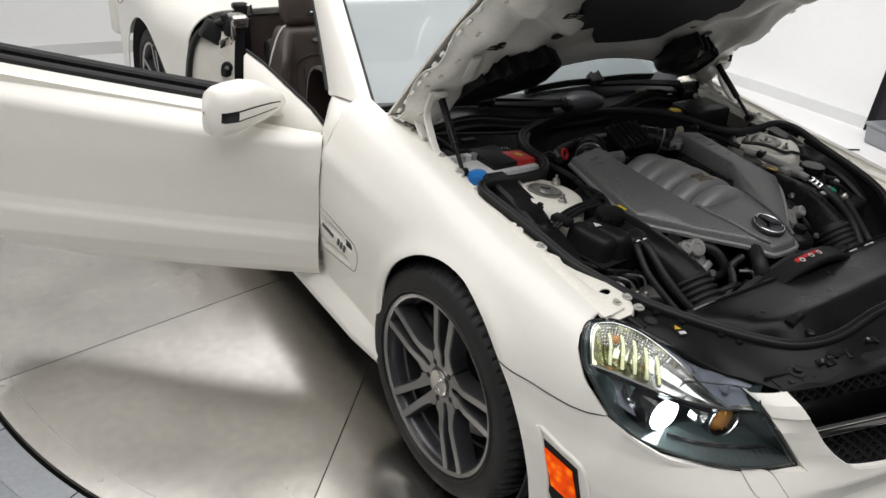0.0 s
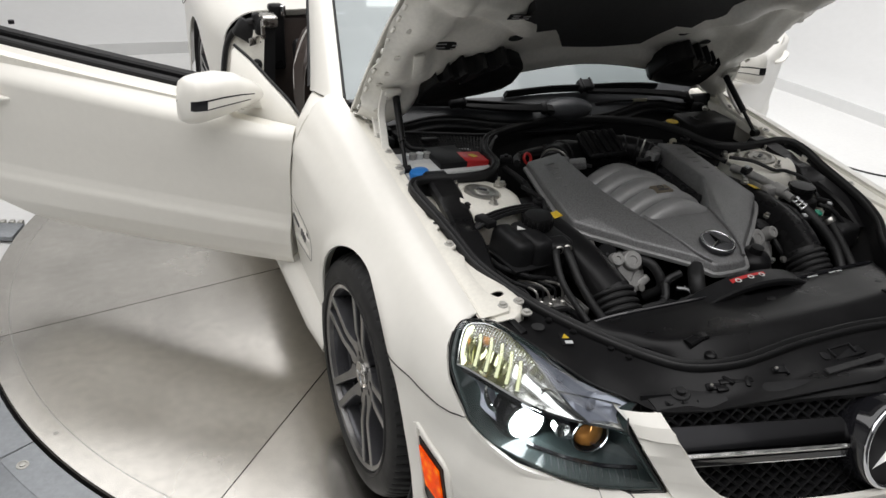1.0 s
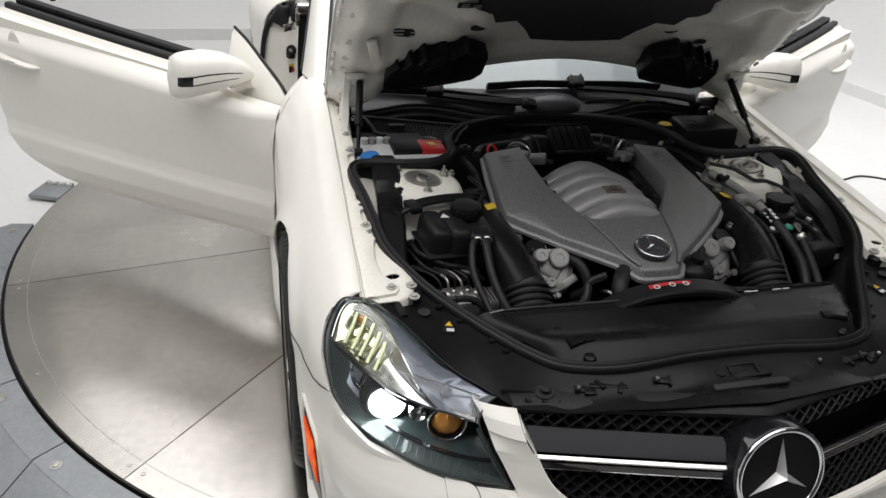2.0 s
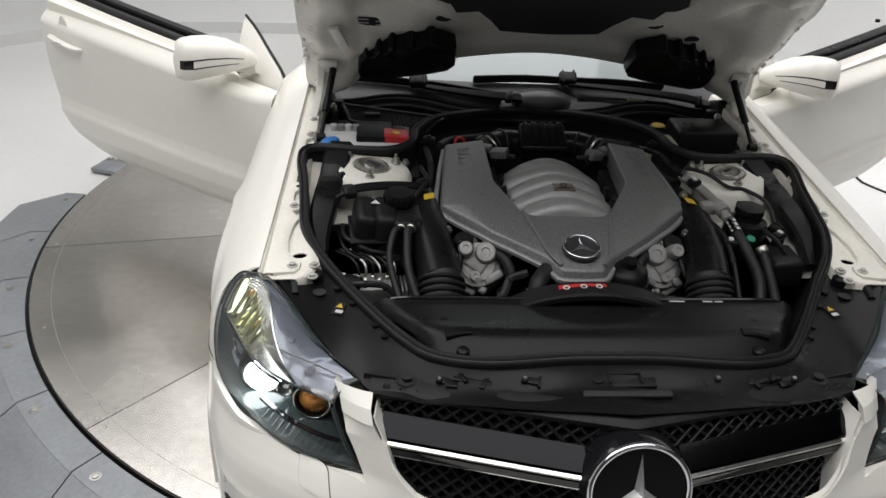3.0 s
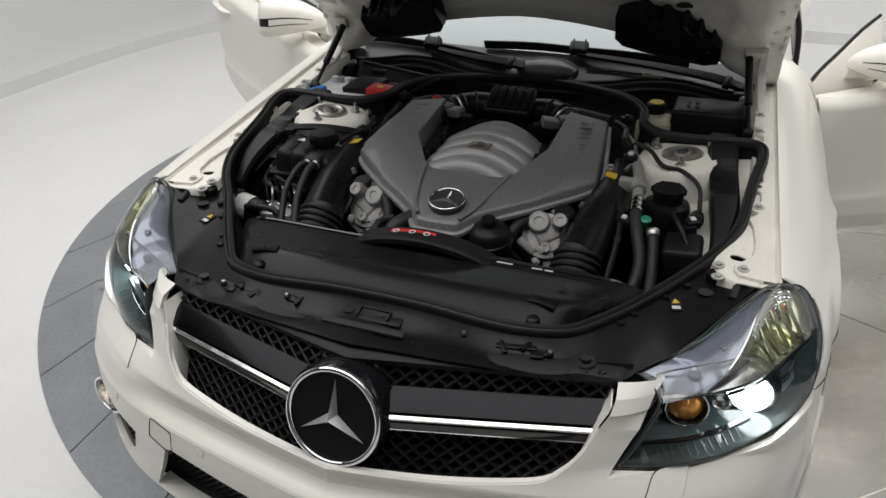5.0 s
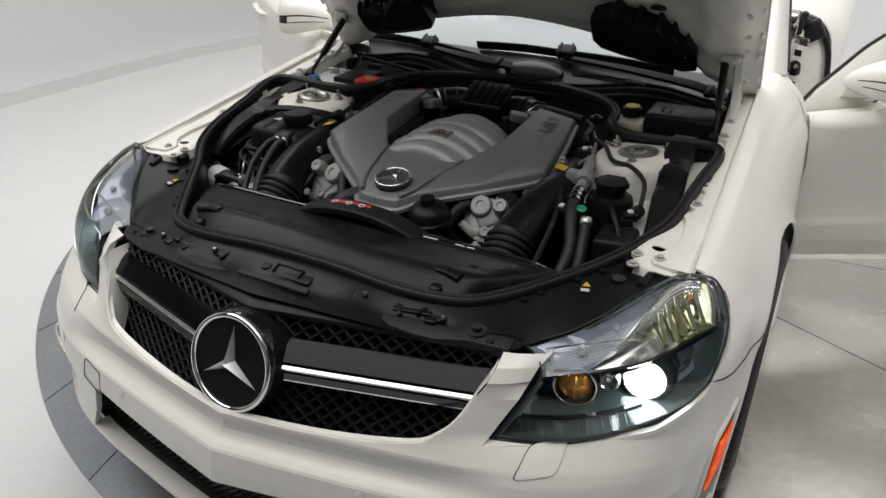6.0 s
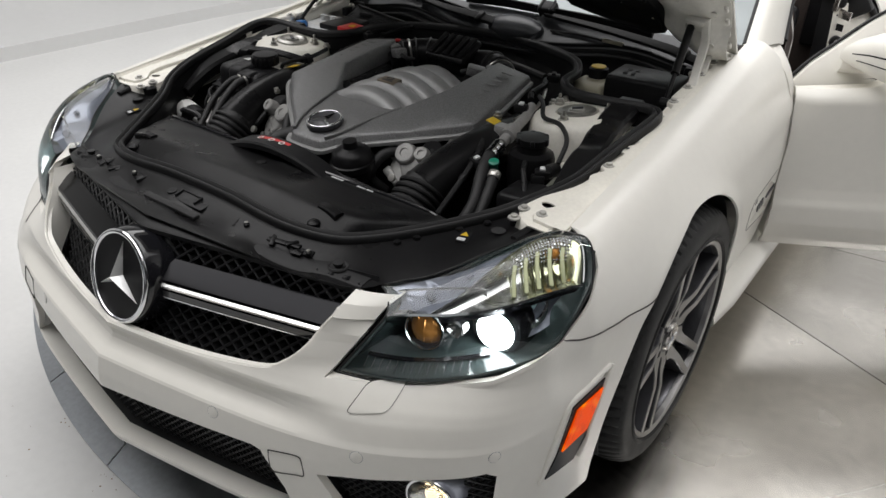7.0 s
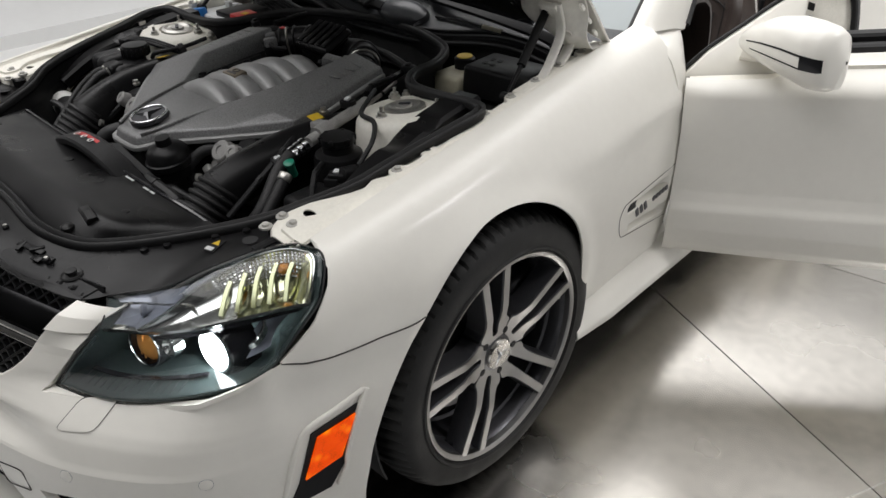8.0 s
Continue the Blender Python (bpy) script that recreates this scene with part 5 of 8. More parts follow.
def bonnet():
    def sheet(h_of, n=70, m=54, inset=0.0):
        rows = []
        for v in np.linspace(0, 1, m):
            row = []
            for u in np.linspace(-1, 1, n):
                w0 = hood_half(0.3) * u
                d0 = hood_rear(w0) + inset
                d = d0 + (1.30 - inset - d0) * v
                x = u * (hood_half(d) - inset)
                row.append(hood_pt(x, d, h_of(x, d)))
            rows.append(row)
        return grid(rows)
    skin = sheet(lambda x, d: 0.0)
    h = part("bonnet", shell(skin, 0.006), M_PAINT, car, "white bonnet held open on gas struts")
    inn = sheet(lambda x, d: -hood_in(x, d), 150, 110, 0.004)
    bmesh.ops.reverse_faces(inn, faces=inn.faces[:])
    part("inner_panel", shell(inn, 0.003), M_HOODIN, h, "pressed cream-white inner panel")
    # hem with small notches along both edges
    for s in (1, -1):
        for k in range(26):
            d = 0.02 + 0.047 * k
            part("hem_clip", box((0.010, 0.022, 0.010), Matrix.Translation(hood_pt(s * (hood_half(d) - 0.010), d, -0.017)) @ HOOD_DIR.to_track_quat("Y", "Z").to_matrix().to_4x4(), 0.004), M_HOODIN, h)
    # insulation pad, scalloped
    out = [(-0.40, 0.60), (-0.33, 0.50), (-0.345, 0.44), (-0.29, 0.425), (-0.27, 0.385), (-0.21, 0.39), (-0.17, 0.345), (-0.14, 0.30), (-0.07, 0.292), (0.0, 0.288), (0.07, 0.292), (0.14, 0.30), (0.17, 0.345), (0.21, 0.39), (0.27, 0.385), (0.29, 0.425), (0.345, 0.44), (0.33, 0.50), (0.40, 0.60), (0.44, 0.95), (0.38, 1.10), (-0.38, 1.10), (-0.44, 0.95)]
    out = [(x, d + 0.035 if d < 0.62 else d) for x, d in out]
    bm = bmesh.new()
    top = [bm.verts.new(hood_pt(x, d, -0.062)) for x, d in out]
    ctr = bm.verts.new(hood_pt(0, 0.70, -0.060))
    bot = [bm.verts.new(hood_pt(x, d, -0.036)) for x, d in out]
    for i in range(len(out)):
        j = (i + 1) % len(out)
        bm.faces.new((ctr, top[i], top[j]))
        bm.faces.new((top[i], bot[i], bot[j], top[j]))
    bmesh.ops.recalc_face_normals(bm, faces=bm.faces[:])
    part("insulation_pad", bm, M_DEEP, h, "black fibre insulation pad")
    # air ducts at the rear corners
    for s in (1, -1):
        rim = [(0.592, 0.190), (0.585, 0.150), (0.535, 0.137), (0.43, 0.156), (0.33, 0.186), (0.275, 0.210), (0.256, 0.245), (0.262, 0.330), (0.300, 0.352)]
        for k in range(22):
            f = k / 21
            rim.append((0.318 + 0.235 * f, 0.362 - 0.085 * f + (0.012 if k % 5 in (1, 2) else -0.006)))
        rim.append((0.585, 0.245))
        rim = [(min(x, 0.43) + max(0.0, x - 0.43) * 0.68, d) for x, d in rim]
        ctr = (0.43, 0.25)
        rows = []
        for q, up in ((1.0, -0.004), (1.02, -0.040), (1.0, -0.056), (0.95, -0.059), (0.90, -0.052), (0.70, -0.048), (0.40, -0.052), (0.02, -0.050)):
            rows.append([HOOD_O + V(ctr[0] + (x - ctr[0]) * q, 0, 0) + HOOD_DIR * (ctr[1] - 0.034 + (d - ctr[1]) * q) + HOOD_N * (up + (0.004 * math.sin(40 * x) * math.sin(50 * d) if q < 0.8 else 0)) for x, d in rim])
        b = grid(rows, wrap=True)
        bmesh.ops.recalc_face_normals(b, faces=b.faces[:])
        part("air_duct", side(b, s), M_BLACK, h, "black moulded air duct")
        part("strut_bracket", side(join(box((0.050, 0.075, 0.016), Matrix.Translation(hood_pt(0.625, 0.155, -0.050)) @ HOOD_DIR.to_track_quat("Y", "Z").to_matrix().to_4x4(), 0.005), box((0.030, 0.13, 0.012), Matrix.Translation(hood_pt(0.585, 0.30, -0.052)) @ HOOD_DIR.to_track_quat("Y", "Z").to_matrix().to_4x4() @ pose(0, 0, 0, 0, 0, 14), 0.005)), s), M_HOODIN, h, "welded hinge reinforcement")
        for dd in (0.12, 0.19, 0.27, 0.36, 0.47, 0.60):
            part("weld_mark", side(lathe([(0.010, 0.004), (0.008, 0.0), (0.0, 0.001)], axis_to(-HOOD_N, hood_pt(hood_half(dd) - 0.040, dd, -hood_in(hood_half(dd) - 0.040, dd) - 0.003)), 12), s), M_HOODIN, h)
        # sticker plates and ovals
    for x, d, w, l in ((-0.50, 0.335, 0.13, 0.040), (-0.36, 0.50, 0.07, 0.022)):
        q = hood_pt(x, d, -hood_in(x, d) - 0.006)
        part("sticker", box((w, l, 0.0015), Matrix.Translation(q) @ HOOD_DIR.to_track_quat("Y", "Z").to_matrix().to_4x4(), 0), M_BLACK, h, "dark printed sticker")
        for k in range(4):
            part("print_bar", box((w * 0.30, l * 0.10, 0.002), Matrix.Translation(q - HOOD_N * 0.0006) @ HOOD_DIR.to_track_quat("Y", "Z").to_matrix().to_4x4() @ Matrix.Translation((-w * 0.25 if k % 2 else w * 0.2, l * (0.3 - 0.22 * k), 0)), 0), M_BATT, h)
    for s in (1, -1):
        for x, d in ((0.43, 0.30), (0.30, 0.36)):
            # near-black ovals laid on the panel, painted shade of holes
            part("panel_hole_disc", side(lathe([(0.0, 0.0), (0.014, 0.001), (0.015, 0.003)], axis_to(-HOOD_N, hood_pt(x, d, -hood_in(x, d) - 0.003)) @ Matrix.Diagonal((1.5, 1, 1, 1)), 18), s), M_DEEP, h)
        # gas strut, hinge arms
        top, low = V(0.612, 0.432, 0.945), V(0.640, 0.258, 0.79)
        part("gas_strut", side(tube([low + (top - low) * 0.36, top], 0.0105, 14, 4), s), M_SATIN, h, "black gas strut")
        part("strut_rod", side(tube([low, low + (top - low) * 0.40], 0.0060, 10, 4), s), M_SATIN, h)
        part("strut_end", side(lathe([(0.012, -0.012), (0.012, 0.012)], axis_to((1, 0, 0), low), 12), s), M_BLACK, h)
        part("strut_head", side(lathe([(0.012, -0.012), (0.012, 0.012)], axis_to((1, 0, 0), top), 12), s), M_STEEL, h)
        part("hinge_arm", side(strap([V(0.664, 0.40, 0.815), V(0.655, 0.46, 0.85), V(0.650, 0.505, 0.905), V(0.645, 0.475, 0.945), V(0.640, 0.43, 0.985)], 0.010, 0.026, 22, (1, 0, 0)), s), M_HOODIN, h, "white bonnet hinge arm")
        part("hinge_arm", side(strap([V(0.672, 0.33, 0.805), V(0.660, 0.39, 0.845), V(0.652, 0.435, 0.90), V(0.648, 0.42, 0.965)], 0.010, 0.022, 20, (1, 0, 0)), s), M_HOODIN, h)
        part("hinge_base", side(box((0.035, 0.20, 0.030), pose(0.668, 0.36, 0.806, 7), 0.006), s), M_WHITE, h)


bonnet()


# -- windscreen, pillars, cowl --
def screen_pt(x, v):
    """v: 0 at the foot of the glass, 1 at its top edge."""
    w = 0.700 - 0.105 * v
    k = (x / 0.70)
    y = 0.545 + 0.155 * abs(k) ** 2.2 + 0.58 * v
    z = 0.838 + 0.020 * abs(k) ** 2 + 0.43 * v - 0.01 * v * v
    return V(x * w / 0.70, y, z)


def glasshouse():
    ws = outward(grid([[screen_pt(x, v) for x in np.linspace(-0.69, 0.69, 40)] for v in np.linspace(-0.01, 1, 16)]), (0, -0.6, 0.8))
    g = part("windscreen", ws, M_PANE, car, "clear raked windscreen", 60)
    g.visible_shadow = False
    part("header_rail", strap([screen_pt(x, 1.02) for x in np.linspace(-0.69, 0.69, 12)], 0.06, 0.03, 30), M_PAINT, car)
    for s in (1, -1):
        rows = []
        for v in np.linspace(-0.02, 1.04, 26):
            p = screen_pt(0.70, v)
            rows.append([p + V(-0.018, -0.006, 0.002), p + V(0.002, -0.010, 0.006), p + V(0.024, 0.008, 0.004), p + V(0.036 + 0.006 * (1 - v), 0.045 + 0.065 * (1 - v) ** 2, -0.004), p + V(0.032 + 0.012 * (1 - v), 0.078 + 0.085 * (1 - v) ** 2, -0.014), p + V(0.0, 0.09, -0.045)])
        part("windscreen_pillar", side(shell(grid(rows, flip=True), 0.004), s), M_PAINT, car, "white windscreen pillar", 50)
        part("pillar_seal", side(tube([screen_pt(0.70, v) + V(0.032 + 0.012 * (1 - v), 0.084 + 0.087 * (1 - v) ** 2, -0.018) for v in np.linspace(0.0, 1.02, 8)], 0.010, 8, 30), s), M_RUBBER, car)
        part("glass_edge", side(tube([screen_pt(0.694, v) + V(-0.010, -0.008, 0.002) for v in np.linspace(-0.01, 1.0, 8)], 0.006, 8, 30), s), M_RUBBER, car)
        # black triangle behind the wing, under the door opening's front edge
        part("jamb", side(loft([[V(0.70, 0.87, 0.83), V(0.79, 0.775, 0.735), V(0.83, 0.74, 0.60), V(0.83, 0.735, 0.33)], [V(0.66, 0.95, 0.83), V(0.70, 0.86, 0.735), V(0.70, 0.85, 0.6), V(0.70, 0.85, 0.33)]], 6, 16), s), M_BLACK, car)


glasshouse()


# -- headlamps --
def wing_edge(z):
    """A point of the wing's front edge at height z."""
    y = tab(z, [(0.602, -0.505), (0.648, -0.44), (0.70, -0.385), (0.725, -0.372), (0.733, -0.368)])
    return V(fx(y, z) - 0.004, y - 0.002, z)


def lamp_curves():
    """Lower edge, brow, ridge and upper edge of the headlamp, from the grille outward."""
    lo = [(0.487, -0.753, 0.528), (0.587, -0.717, 0.530), (0.671, -0.659, 0.535), (0.748, -0.587, 0.553), (0.783, -0.544, 0.575)]
    brow = [(0.546, -0.680, 0.634), (0.590, -0.664, 0.645), (0.640, -0.642, 0.654), (0.688, -0.612, 0.664), (0.726, -0.568, 0.671), (0.757, -0.510, 0.674), (0.784, -0.452, 0.674)]
    ridge = [(0.527, -0.652, 0.648), (0.562, -0.632, 0.664), (0.618, -0.598, 0.689), (0.660, -0.556, 0.716), (0.690, -0.506, 0.731), (0.714, -0.456, 0.737), (0.745, -0.412, 0.733)]
    hi = [(0.496, -0.634, 0.654), (0.520, -0.611, 0.662), (0.556, -0.574, 0.668), (0.597, -0.530, 0.688), (0.631, -0.479, 0.706), (0.670, -0.425, 0.722), (0.708, -0.388, 0.734)]
    ends = (0.602, 0.672, 0.715, 0.732)
    return [cr([V(*p) for p in c] + [wing_edge(z)], 61) for c, z in zip((lo, brow, ridge, hi), ends)]


def lamp_pt(u, v):
    """u: from the inner end outward; v: 0 on the lower edge, 0.5 on the brow, 0.75 on the ridge, 1 on the upper edge."""
    i = u * 60
    k = min(59, int(i))
    a, b, c, d = (q[k].lerp(q[k + 1], i - k) for q in LAMP)
    out = V(0.55, -0.72, 0.42).normalized()
    if v < 0.5:
        w = v / 0.5
        return a.lerp(b, w) + out * (0.016 * math.sin(math.pi * w) * (0.5 + 0.5 * math.sin(math.pi * u)))
    w = (v - 0.5) / 0.5
    e = c * 2 - (b + d) / 2
    return b * (1 - w) ** 2 + e * (2 * w * (1 - w)) + d * w * w


LAMP = lamp_curves()


def headlamp(s):
    c = V(0.64, -0.47, 0.60)
    def inset(u, v, d):
        p = lamp_pt(u, v)
        return p + (c - p).normalized() * d
    def skin(d, n, m, u0=0.0, u1=1.0, v0=0.0, v1=1.0):
        return grid([[inset(u, v, d) for u in np.linspace(u0, u1, n)] for v in np.linspace(v0, v1, m)])
    # bucket
    ring = [lamp_pt(u, 0) for u in np.linspace(0, 1, 40)] + [lamp_pt(1, v) for v in np.linspace(0, 1, 12)[1:]] + [lamp_pt(u, 1) for u in np.linspace(1, 0, 40)[1:]] + [lamp_pt(0, v) for v in np.linspace(1, 0, 14)[1:-1]]
    mid = V(0.655, -0.50, 0.60)
    rows = []
    for k, f in ((0.0, 0), (0.10, 0.3), (0.35, 0.8), (0.6, 1.0), (0.98, 1.0)):
        rows.append([p.lerp(mid, k) + V(-0.035, 0.055, -0.012) * f for p in ring])
    base = part("headlamp", side(grid(rows, wrap=True), s), M_LAMPBASE, car, "lit headlamp with clear cover and chrome bezels", 60)
    part("surround", side(tube(ring + [ring[0]], 0.0018, 8, 200), s), M_RUBBER, base, "black gasket")
    cover = part("cover", side(outward(skin(-0.001, 56, 40), (0.55, -0.72, 0.42)), s), M_LENS, base, "clear polycarbonate cover", 80)
    cover.visible_shadow = False
    # tinted rim inside the cover, along the foot and the outer end
    edge = [inset(u, 0.035, 0.003) for u in np.linspace(0.02, 1, 30)] + [inset(0.985, v, 0.003) for v in np.linspace(0.06, 0.9, 12)]
    part("cover_rim", side(strap(edge, 0.008, 0.006, 90), s), M_LAMPBASE, base, "dark tinted cover rim")
    inn = [inset(0.012, v, 0.003) for v in np.linspace(0.02, 0.46, 10)]
    part("cover_rim", side(strap(inn, 0.006, 0.006, 20), s), M_LAMPBASE, base)
    # white ledge of the bumper below the lens
    rows, edge = [], []
    for l in np.linspace(0.42, l_at_y(-0.505), 160):
        z = 0.54
        for _ in range(4):
            z = tab(bump_pt(l, z).x, HEAD_OUT[:7])
        edge.append(bump_pt(l, z + 0.001))
    for u in np.linspace(0.0, 0.97, 40):
        p = lamp_pt(u, 0)
        q = min(edge, key=lambda e: (e - p).length)
        if (q - p).dot(V(0.5, -0.8, 0)) < 0.003:
            q = p + V(0.002, -0.003, -0.003)
        rows.append([p + V(0, 0.006, -0.006), p.lerp(q, 0.15) + V(0, 0, -0.004), p.lerp(q, 0.6) + V(0, 0, -0.001), q, q + V(0.001, -0.003, -0.008)])
    part("lamp_ledge", side(grid(rows), s), M_PAINT, car, "", 60)
    # bright brow between the upper reflector and the lower lamps, with a dark reveal under it
    brow = []
    for u in np.linspace(0.01, 0.97, 50):
        q = inset(u, 0.5, 0.007)
        back = V(-0.020, 0.040, 0.0)
        brow.append([q + V(0, 0, 0.0045), q + V(0.001, -0.0018, 0.001), q + V(0, 0, -0.0022), q + back + V(0, 0, -0.002)])
    part("brow", side(shell(grid(brow), 0.002), s), M_REFLECT, base, "chrome brow")
    under = [[inset(u, 0.5, 0.008) + V(0, 0, -0.003), inset(u, 0.455, 0.012), inset(u, 0.44, 0.03)] for u in np.linspace(0.30, 0.95, 30)]
    part("brow_reveal", side(grid(under), s), M_GLOSS, base)
    # the diagonal that parts the smoky inner shelf from the bright reflector
    fold = 0.20
    def diag(u):
        w = max(0.0, (u - fold) / (0.955 - fold))
        return 0.515 + 0.375 * (1 - (1 - min(1.0, w)) ** 1.75)
    def sheet(u0, u1, lo, hi, depth, n=44, m=16):
        return grid([[inset(u, lo(u) + (hi(u) - lo(u)) * t, depth(u, t)) for u in np.linspace(u0, u1, n)] for t in np.linspace(0, 1, m)])
    part("smoky_shelf", side(sheet(0.0, 0.97, lambda u: diag(u) if u > fold else 0.51, lambda u: 0.985, lambda u, t: 0.011 + 0.016 * math.sin(math.pi * t) * (0.5 + 0.5 * math.sin(9 * u)) + 0.006 * smooth(abs(u - 0.22), 0.03, 0.07), 60, 20), s), M_GREYLAMP, base, "smoky blue-grey lamp shelf")
    part("shelf_step", side(strap([inset(u, 0.5 + 0.30 * (1 - u / 0.5) + 0.08, 0.012) for u in np.linspace(0.03, 0.46, 10)], 0.004, 0.004, 24), s), M_REFLECT, base)
    part("shelf_boss", side(lathe([(0.010, -0.004), (0.010, 0.003), (0.006, 0.005), (0.0, 0.0035)], axis_to((lamp_pt(0.17, 0.68) - c).normalized(), inset(0.17, 0.70, 0.015)), 16), s), M_GREYLAMP, base)
    part("shelf_boss", side(lathe([(0.007, -0.004), (0.006, 0.004), (0.0, 0.004)], axis_to((lamp_pt(0.37, 0.78) - c).normalized(), inset(0.37, 0.80, 0.017)), 12), s), M_GREYLAMP, base)
    part("diagonal_trim", side(strap([inset(u, diag(u), 0.0075) for u in np.linspace(fold, 0.955, 24)] + [inset(0.968, v, 0.008) for v in (0.80, 0.70, 0.60, 0.52)], 0.0042, 0.0042, 70), s), M_REFLECT, base, "bright diagonal trim")
    # reflector: plain silver inside, a deep yellowish bowl outside
    low = lambda u: 0.508
    part("turn_reflector", side(sheet(fold, 0.66, low, lambda u: diag(u) - 0.004, lambda u, t: 0.009 + 0.020 * math.sin(math.pi * t) * smooth(u, fold, 0.6)), s), M_REFLECT, base, "silver turn-signal reflector")
    bowl = lambda u, t: 0.011 + 0.038 * math.sin(math.pi * t) ** 0.7 * smooth(u, 0.60, 0.72) * (1 - smooth(u, 0.90, 0.965))
    part("turn_bowl", side(sheet(0.655, 0.965, low, lambda u: diag(u) - 0.004, bowl, 40, 24), s), M_YREFLECT, base, "yellowish turn-signal bowl")
    # clear upright optics across the bowl, prisms in rows behind its upper edge
    for k in range(5):
        u = 0.60 + 0.070 * k
        top = diag(u) - 0.02
        pts = [inset(u - 0.012, 0.530, 0.0105), inset(u - 0.004, 0.530 + (top - 0.53) * 0.4, 0.019), inset(u + 0.012, 0.530 + (top - 0.53) * 0.72, 0.020)]
        part("optic_bar", side(strap(pts, 0.0085, 0.005, 14, (0.55, -0.6, 0.6)), s), M_OPTIC, base, "pale moulded optic bar")
    fl, rnd = [], random.Random(5)
    for i in range(24):
        for k in range(7):
            u = 0.53 + 0.0175 * i + 0.006 * k
            if u > 0.945:
                continue
            v = diag(u) - 0.016 - (diag(u) - 0.52) * 0.078 * k
            q = inset(u, v, 0.014 + 0.0032 * k)
            fl.append(box((0.0056, 0.0040, 0.0045), axis_to((lamp_pt(u, v) - c).normalized(), q) @ pose(0, 0, 0, rnd.uniform(-22, 22), rnd.uniform(-22, 22), 24), 0.001, 1))
    part("facets", side(join(*fl), s), M_REFLECT, base, "reflector facets")
    part("turn_bulb", side(lathe([(0.0085, -0.02), (0.009, 0.0), (0.006, 0.007), (0.0, 0.009)], axis_to((0.2, -0.9, 0.4), inset(0.86, 0.74, 0.030)), 16), s), M_AMBERDIM, base, "amber turn-signal bulb")
    # projector in a dark shroud, with a bright ring and side frame
    d = V(0.12, -0.98, 0.10).normalized()
    pm = axis_to(d, (0.697, -0.565, 0.603))
    part("projector_shroud", side(lathe([(0.058, -0.055), (0.053, -0.018), (0.047, -0.007), (0.043, -0.008), (0.040, -0.02)], pm, 40, True), s), M_GLOSS, base, "gloss black projector shroud")
    part("projector_bezel", side(lathe([(0.040, -0.05), (0.0425, -0.010), (0.0405, -0.003), (0.036, -0.003), (0.033, -0.014)], pm, 40, True), s), M_REFLECT, base, "chrome projector ring")
    part("projector_lens", side(lathe([(0.0355, -0.014), (0.030, -0.003), (0.018, 0.005), (0.0, 0.008)], pm, 36), s), M_XENON, base, "lit white projector lens")
    part("side_frame", side(strap([inset(0.80, 0.46, 0.02), inset(0.84, 0.36, 0.024), inset(0.84, 0.26, 0.03), inset(0.80, 0.20, 0.04)], 0.006, 0.012, 20), s), M_REFLECT, base, "bright side frame")
    part("side_reflector", side(sheet(0.80, 0.95, lambda u: 0.14, lambda u: 0.47, lambda u, t: 0.030 + 0.012 * math.sin(math.pi * t)), s), M_GREYLAMP, base)
    am = axis_to(V(0.22, -0.97, 0.12).normalized(), (0.592, -0.634, 0.596))
    part("amber_bezel", side(lathe([(0.040, -0.05), (0.041, -0.010), (0.038, -0.002), (0.033, -0.004), (0.030, -0.020)], am, 36, True), s), M_GLOSS, base)
    part("amber_ring", side(torus(am @ Matrix.Translation((0, 0, -0.003)), 0.0372, 0.0016, 36, 6), s), M_REFLECT, base)
    part("amber_lamp", side(lathe([(0.033, -0.020), (0.027, -0.009), (0.014, -0.003), (0.0, -0.001)], am, 32), s), M_AMBERDIM, base, "amber lamp dome")
    for k in range(3):
        part("amber_rib", side(box((0.003, 0.046, 0.004), am @ pose(-0.014 + 0.014 * k, 0, -0.004 - 0.004 * (k != 1), 0, 0, 0), 0.001, 1), s), M_AMBERDIM, base)
    part("small_reflector", side(lathe([(0.017, -0.02), (0.018, 0.0), (0.014, 0.002), (0.006, -0.010), (0.0, -0.011)], axis_to(d, (0.645, -0.612, 0.612)), 24), s), M_REFLECT, base)
    # sloping tray below the lamps, finely ruled
    tray = []
    for t in np.linspace(0, 1, 10):
        tray.append([lamp_pt(u, 0.05) + V(-0.038 * t, 0.085 * t, 0.002 + 0.016 * t * t) for u in np.linspace(0.03, 0.95, 40)])
    part("tray", side(grid(tray), s), M_LAMPBASE, base, "dark reflecting tray")
    for k in range(14):
        u = 0.10 + 0.034 * k
        p = lamp_pt(u, 0.05)
        part("tray_rule", side(tube([p + V(-0.004, 0.010, 0.0035), p + V(-0.016, 0.036, 0.0055)], 0.0007, 5, 3), s), M_RIM, base)
    part("tray_step", side(strap([lamp_pt(u, 0.05) + V(-0.018, 0.040, 0.008) for u in np.linspace(0.10, 0.62, 12)], 0.010, 0.003, 30), s), M_GLOSS, base)


for s in (1, -1):
    headlamp(s)

# ---- the car: engine bay ----
SEAL_HALF = [(0, -0.632, 0.706), (0.10, -0.633, 0.705), (0.25, -0.640, 0.700), (0.35, -0.612, 0.692), (0.405, -0.560, 0.688), (0.48, -0.460, 0.692), (0.555, -0.350, 0.705), (0.605, -0.280, 0.728), (0.640, -0.195, 0.745), (0.652, -0.10, 0.764), (0.662, -0.01, 0.780), (0.676, 0.075, 0.797), (0.672, 0.130, 0.803), (0.635, 0.155, 0.803), (0.53, 0.150, 0.800), (0.435, 0.165, 0.797), (0.380, 0.225, 0.797), (0.366, 0.320, 0.798), (0.305, 0.412, 0.800), (0.18, 0.468, 0.802), (0.08, 0.490, 0.803), (0, 0.497, 0.804)]


